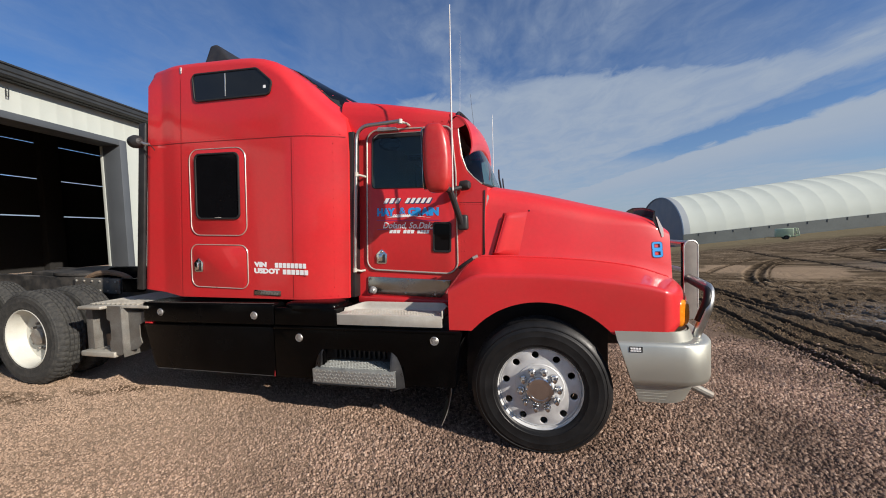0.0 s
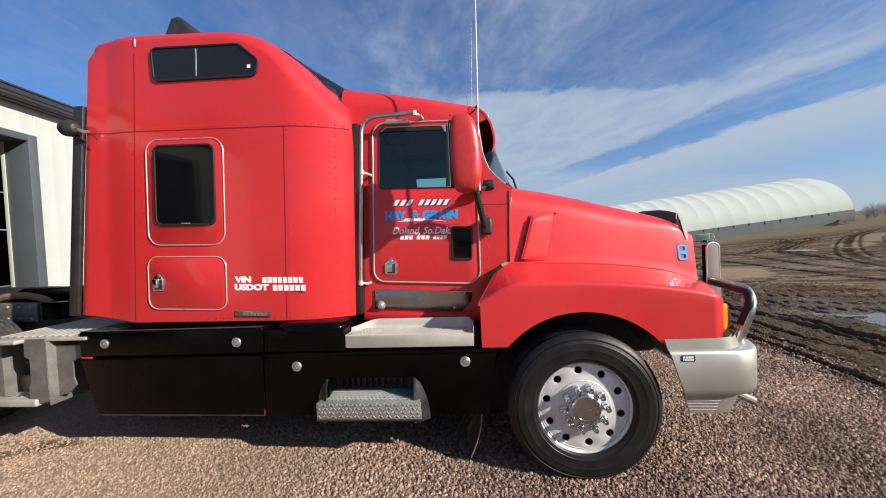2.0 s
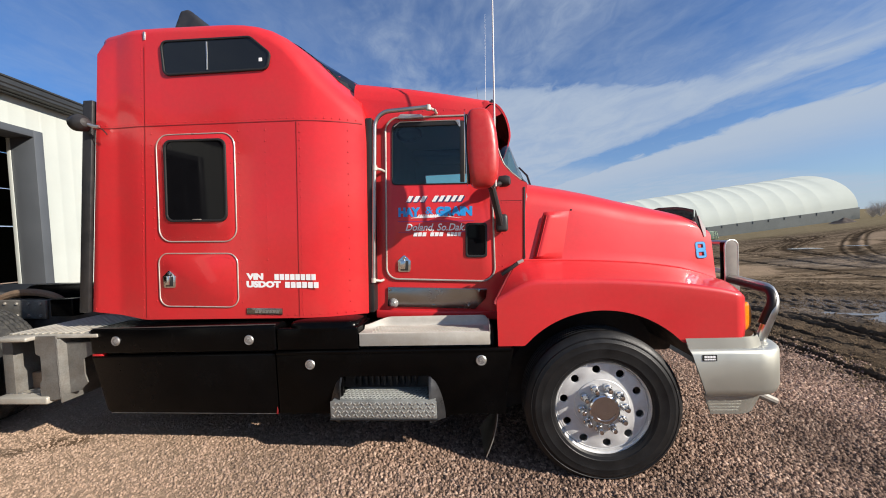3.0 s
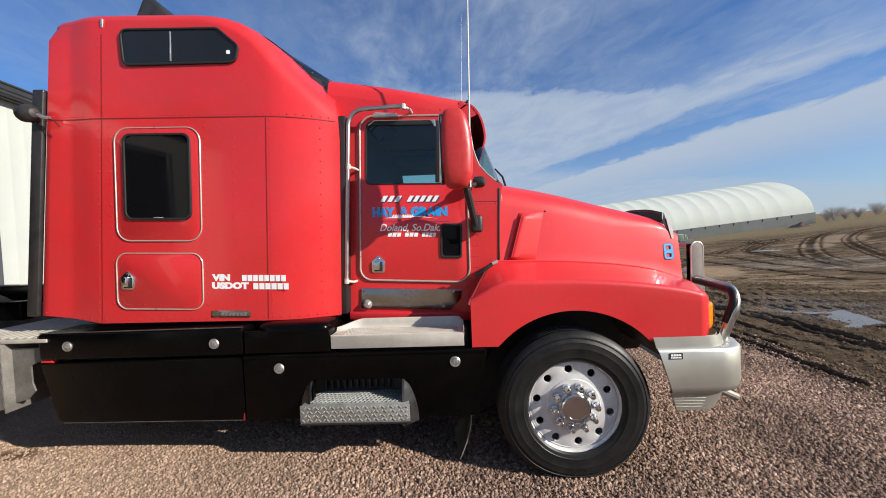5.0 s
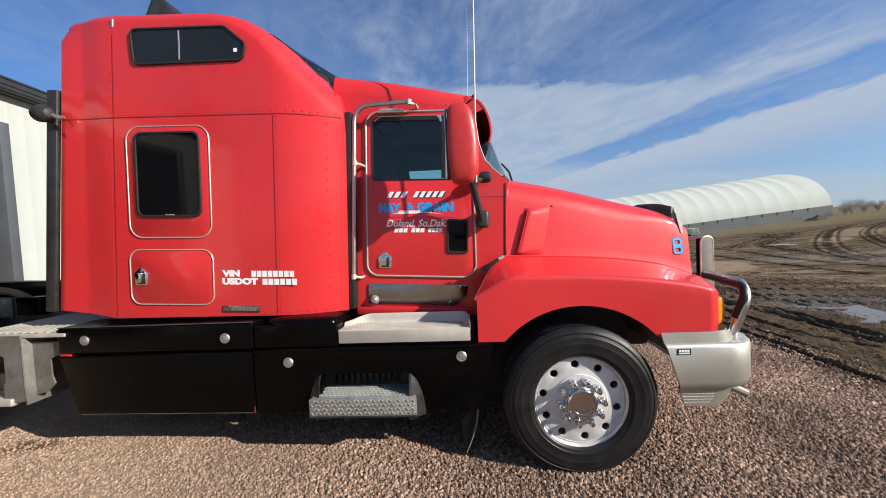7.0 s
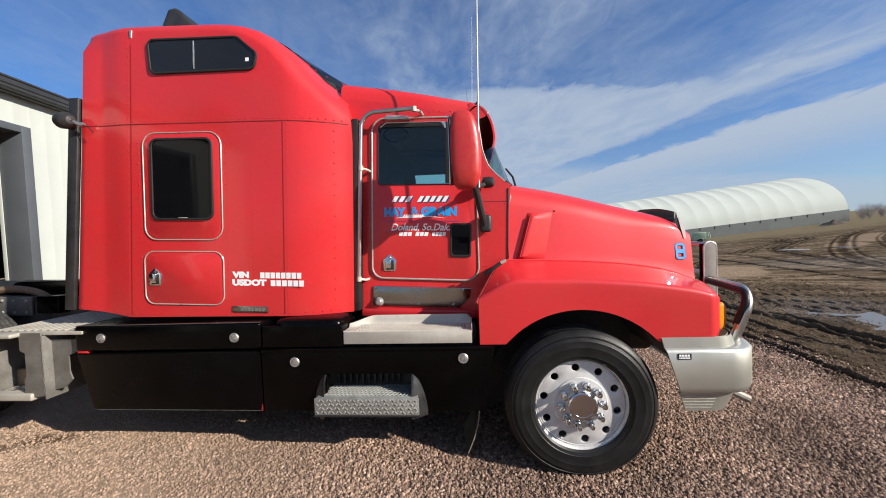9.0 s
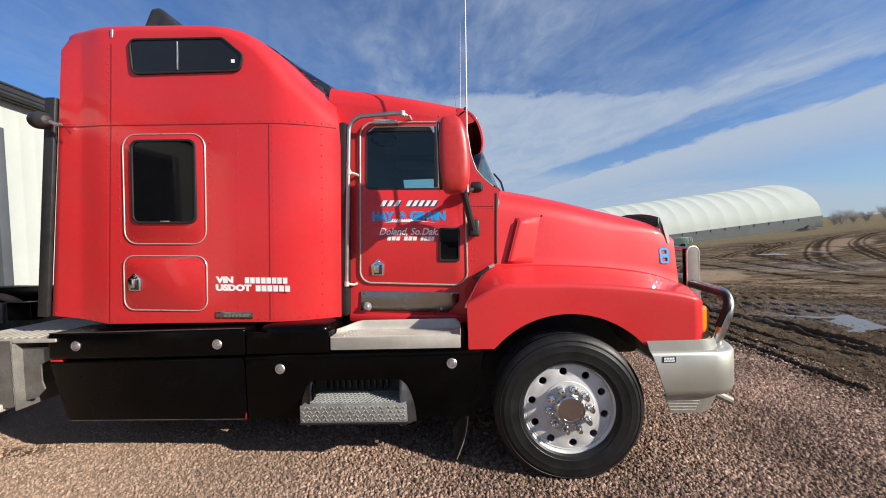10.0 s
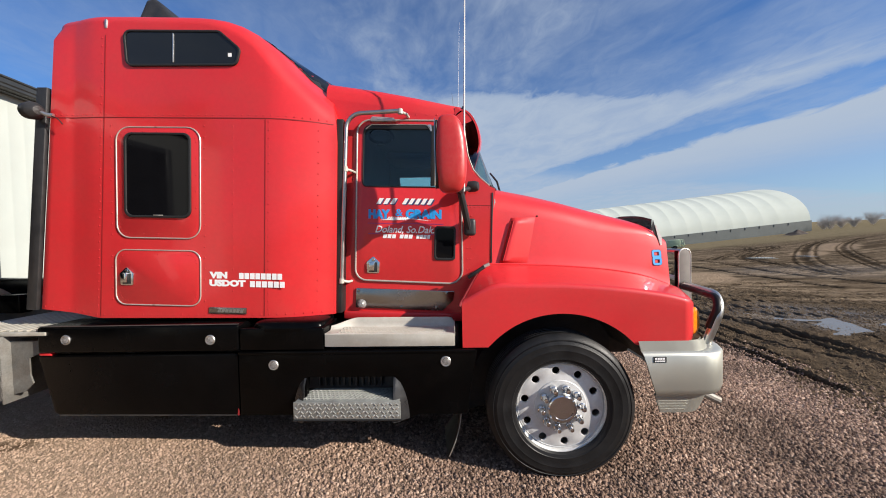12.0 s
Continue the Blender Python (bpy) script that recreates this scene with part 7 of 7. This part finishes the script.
part("edge_bead", tube([(-3.24, SK + 0.008, 0.461), (-1.95, SK + 0.008, 0.454)], 0.003, 6), FRAME, sk, "worn bottom edge")
part("reflector", box(-3.374, -3.29, SK + 0.012, SK + 0.05, 0.884, 0.9, 0.002), RED, sk, "red edge strip")
part("skirt_top_rail", box(-3.37, -1.93, SK + 0.004, SK + 0.02, 1.088, 1.092, 0.001), FRAME, sk)
part("skirt_nose", mirror_shell(-1.63, 2.75, 1.045, 0.29, 0.165, 0.06, 5, 36, 10), BLACK, truck, "glossy black rounded fairing cap", None, 60)
part("skirt_upper", box(-1.922, -1.335, SK + 0.002, SK + 0.3, 0.902, 1.06, 0.012, 3), BLACK, truck, "glossy black upper side fairing")
pocket = rpoly([(-1.475, 0.455), (-0.84, 0.455), (-0.855, 0.712), (-1.455, 0.712)], [0, 0, 0.02, 0.02], 3)
outer = [(-1.93, 0.456), (-1.56, 0.456), (-1.545, 0.43), (-1.475, 0.43), (-1.475, 0.5), (-1.455, 0.715), (-0.855, 0.715), (-0.84, 0.5), (-0.84, 0.43), (-0.76, 0.43), (-0.68, 0.455), (-0.355, 0.456), (-0.345, 0.6), (-0.285, 0.893), (-1.932, 0.893)]
fs = part("skirt_front", plate(outer, SK, 0.05, bevel=0.006), BLACK, truck, "glossy black front side fairing with step pocket")
part("skirt_front_edge", box(-1.93, -0.30, SK - 0.008, SK + 0.03, 0.876, 0.9, 0.006), BLACK, fs)
part("pocket_liner", grid_bm([[(-1.48, y, z) for y, z in ((SK + 0.04, 0.45), (SK + 0.2, 0.45), (SK + 0.2, 0.74), (SK + 0.04, 0.74))], [(-0.83, y, z) for y, z in ((SK + 0.04, 0.45), (SK + 0.2, 0.45), (SK + 0.2, 0.74), (SK + 0.04, 0.74))]]), BLACK_PLASTIC, fs)
for i in range(11):
    x = -1.43 + i * 0.045
    part("louvre", box(x, x + 0.016, SK + 0.12, SK + 0.2, 0.6, 0.705, 0.006), BLACK_GLOSS, fs)
for wide, x1, x2 in ((-1.56, -1.46, -1.475), (-0.755, -0.86, -0.845)):
    rows = []
    for i in range(9):
        t = i / 8
        z = 0.432 + 0.28 * t
        b = 0.07 * math.cos(t * math.pi / 2) ** 0.7
        x0 = x1 + (wide - x1) * (0.12 + 0.88 * math.cos(t * math.pi / 2) ** 0.6)
        rows.append([(x0, SK - 0.001, z), (x0 + (x1 - x0) * 0.35, SK - 0.35 * b, z), (x0 + (x1 - x0) * 0.7, SK - 0.85 * b, z), (x1 + (x0 - x1) * 0.04, SK - b, z), (x2, SK - b * 0.9, z), (x2, SK + 0.06, z)])
    part("step_fairing", grid_bm(rows), BLACK_GLOSS, fs, "moulded black step surround", None, 50)
tread = part("tread_step", plate(rrect(-1.525, 0.463, -0.806, 0.578, 0.004, 2), 2.512, 0.006, bevel=0.001), TREAD_BASE, truck, "diamond-plate aluminium step")
part("step_top", box(-1.515, -0.815, 2.518, 2.74, 0.572, 0.579, 0.002), TREAD_BASE, tread)
part("step_lip", tube([(-1.53, 2.515, 0.455), (-0.80, 2.515, 0.455)], 0.007, 6), SEAL, tread)
bm = bmesh.new()
for r in range(4):
    for c in range(26):
        x, z = -1.506 + c * 0.0272 + (0.0136 if r % 2 and c < 25 else 0), 0.48 + r * 0.027
        s = 1 if (r + c) % 2 else -1
        d, w2 = 0.0092, 0.0032
        ends = [(x - d, z - s * d), (x + d, z + s * d)]
        n = Vector((-s, 1)).normalized() * w2
        base = [bm.verts.new((p[0] + q * n.x, 2.512, p[1] + q * n.y)) for p in ends for q in (-1, 1)]
        tops = [bm.verts.new((ends[0][0] * 0.75 + ends[1][0] * 0.25, 2.507, ends[0][1] * 0.75 + ends[1][1] * 0.25)), bm.verts.new((ends[0][0] * 0.25 + ends[1][0] * 0.75, 2.507, ends[0][1] * 0.25 + ends[1][1] * 0.75))]
        for f in ((base[0], base[2], tops[1], tops[0]), (base[1], tops[0], tops[1], base[3]), (base[0], tops[0], base[1]), (base[2], base[3], tops[1])):
            bm.faces.new(f)
tagged(part("diamond_pattern", bm, TREAD, tread, sharp=80), kind="stuff")
bm = bmesh.new()
for r in range(6):
    for c in range(22):
        x, y = -1.48 + c * 0.029 + (0.014 if r % 2 else 0), 2.545 + r * 0.03
        tube([(x, y, 0.581), (x + 0.02, y + 0.01, 0.587), (x + 0.028, y + 0.02, 0.581)], 0.004, 4, bm=bm)
tagged(part("grip_teeth", bm, TREAD_BASE, tread), kind="stuff")

# cream entry step under the door
es = part("entry_step", plate(rpoly([(-1.327, 0.926), (-0.438, 0.922), (-0.437, 1.006), (-1.325, 1.012)], 0.004, 2), SK + 0.003, 0.01, bevel=0.0015), CREAM, truck, "cream-painted entry step below the door")
rows = []
for i in range(37):
    x = -1.327 + 0.89 * i / 36
    f = smoothstep(-1.36, -1.15, x)
    r = max(0, (x + 0.487) / 0.05)
    h = 0.022 + 0.042 * f - 0.035 * (1 - math.sqrt(max(0, 1 - r * r)))
    reach, z0 = 0.13 + 0.085 * f, 1.012 - 0.006 * i / 36
    rows.append([(x, SK + 0.003, z0)] + [(x, SK + reach * u, z0 + v) for u, v in ((0.04, 0.004), (0.45, 0.001), (0.88, 0.0), (0.95, 0.004), (0.99, 0.014))]
                + [(x, SK + reach + o, z0 + h * k) for o, k in ((0.002, 0.5), (0.004, 0.93), (0.008, 1.0), (0.02, 1.0), (0.026, 0.9), (0.027, 0.0))])
part("side_flange", box(-0.439, -0.435, SK + 0.004, SK + 0.22, 0.99, 1.05, 0.0015), CREAM, es)
part("step_top", grid_bm(rows), CREAM, es, sharp=50)
bm = bmesh.new()
for r in range(5):
    for c in range(30):
        x, y = -1.24 + c * 0.025 + (0.012 if r % 2 else 0), SK + 0.018 + r * 0.033
        z = 1.0155 - 0.006 * (x + 1.327) / 0.89
        tube([(x, y, z - 0.004), (x + 0.006, y + 0.012, z + 0.004), (x + 0.02, y + 0.018, z + 0.004), (x + 0.024, y + 0.028, z - 0.004)], 0.004, 4, bm=bm)
tagged(part("grip_pattern", bm, CREAM, es), kind="stuff")

# round marker lamps on the skirts
bez, bulb = to_mesh("bezel", lathe([(0.035, 0.0), (0.035, -0.004), (0.031, -0.008), (0.025, -0.007), (0.0235, -0.001)], 24), ALU_DULL), to_mesh("lens", lathe([(0.0225, 0.0), (0.0225, -0.006), (0.02, -0.0085), (0.013, -0.009), (0.0125, -0.0065), (0.0095, -0.0065), (0.009, -0.01), (0.001, -0.0105)], 20), LENS)
for x, z in ((-3.159, 0.998), (-2.124, 0.986), (-1.686, 0.805), (-0.502, 0.819)):
    m = Matrix.Translation((x, SK, z))
    ml = part("marker_lamp", bez, None, truck, "round clear marker lamp with chrome bezel", m)
    part("lens", bulb, None, ml, m=m)

part("splash_guard", box(-0.385, -0.36, 2.64, 3.3, 0.47, 0.87, 0.006), BLACK_PLASTIC, truck, "black splash guard behind the front wheel")
# mud flap hanging behind the front wheel
rows = []
for i in range(9):
    t = i / 8
    z = 0.5 - 0.41 * t
    xx = -0.40 - 0.1 * t + 0.03 * math.sin(3 * t)
    rows.append([(xx - 0.012, 2.71, z), (xx, 2.70, z), (xx + 0.004, 2.71, z), (xx + 0.02 - 0.05 * t * t, 3.0, z + 0.05 * t), (xx + 0.012 - 0.05 * t * t, 3.0, z + 0.05 * t)])
flap_edge = [r[1] for r in rows]
part("mud_flap", grid_bm(rows, closed=True), RUBBER, truck, "worn black rubber mud flap")
part("flap_edge", tube(flap_edge, 0.0035, 6), STEEL, truck, "thin pale line along the flap edge")
part("worn_corner", plate([(-1.956, 0.456), (-1.945, 0.452), (-1.943, 0.48), (-1.948, 0.505)], SK + 0.003, 0.004), DARK_RED, sk, "chipped reddish fairing corner")
# far-side skirts close the truck
part("skirt_lower", box(-3.37, -0.32, 2 * YC - SK - 0.05, 2 * YC - SK, 0.457, 1.085, 0.01), BLACK, truck, "glossy black far side fairing")
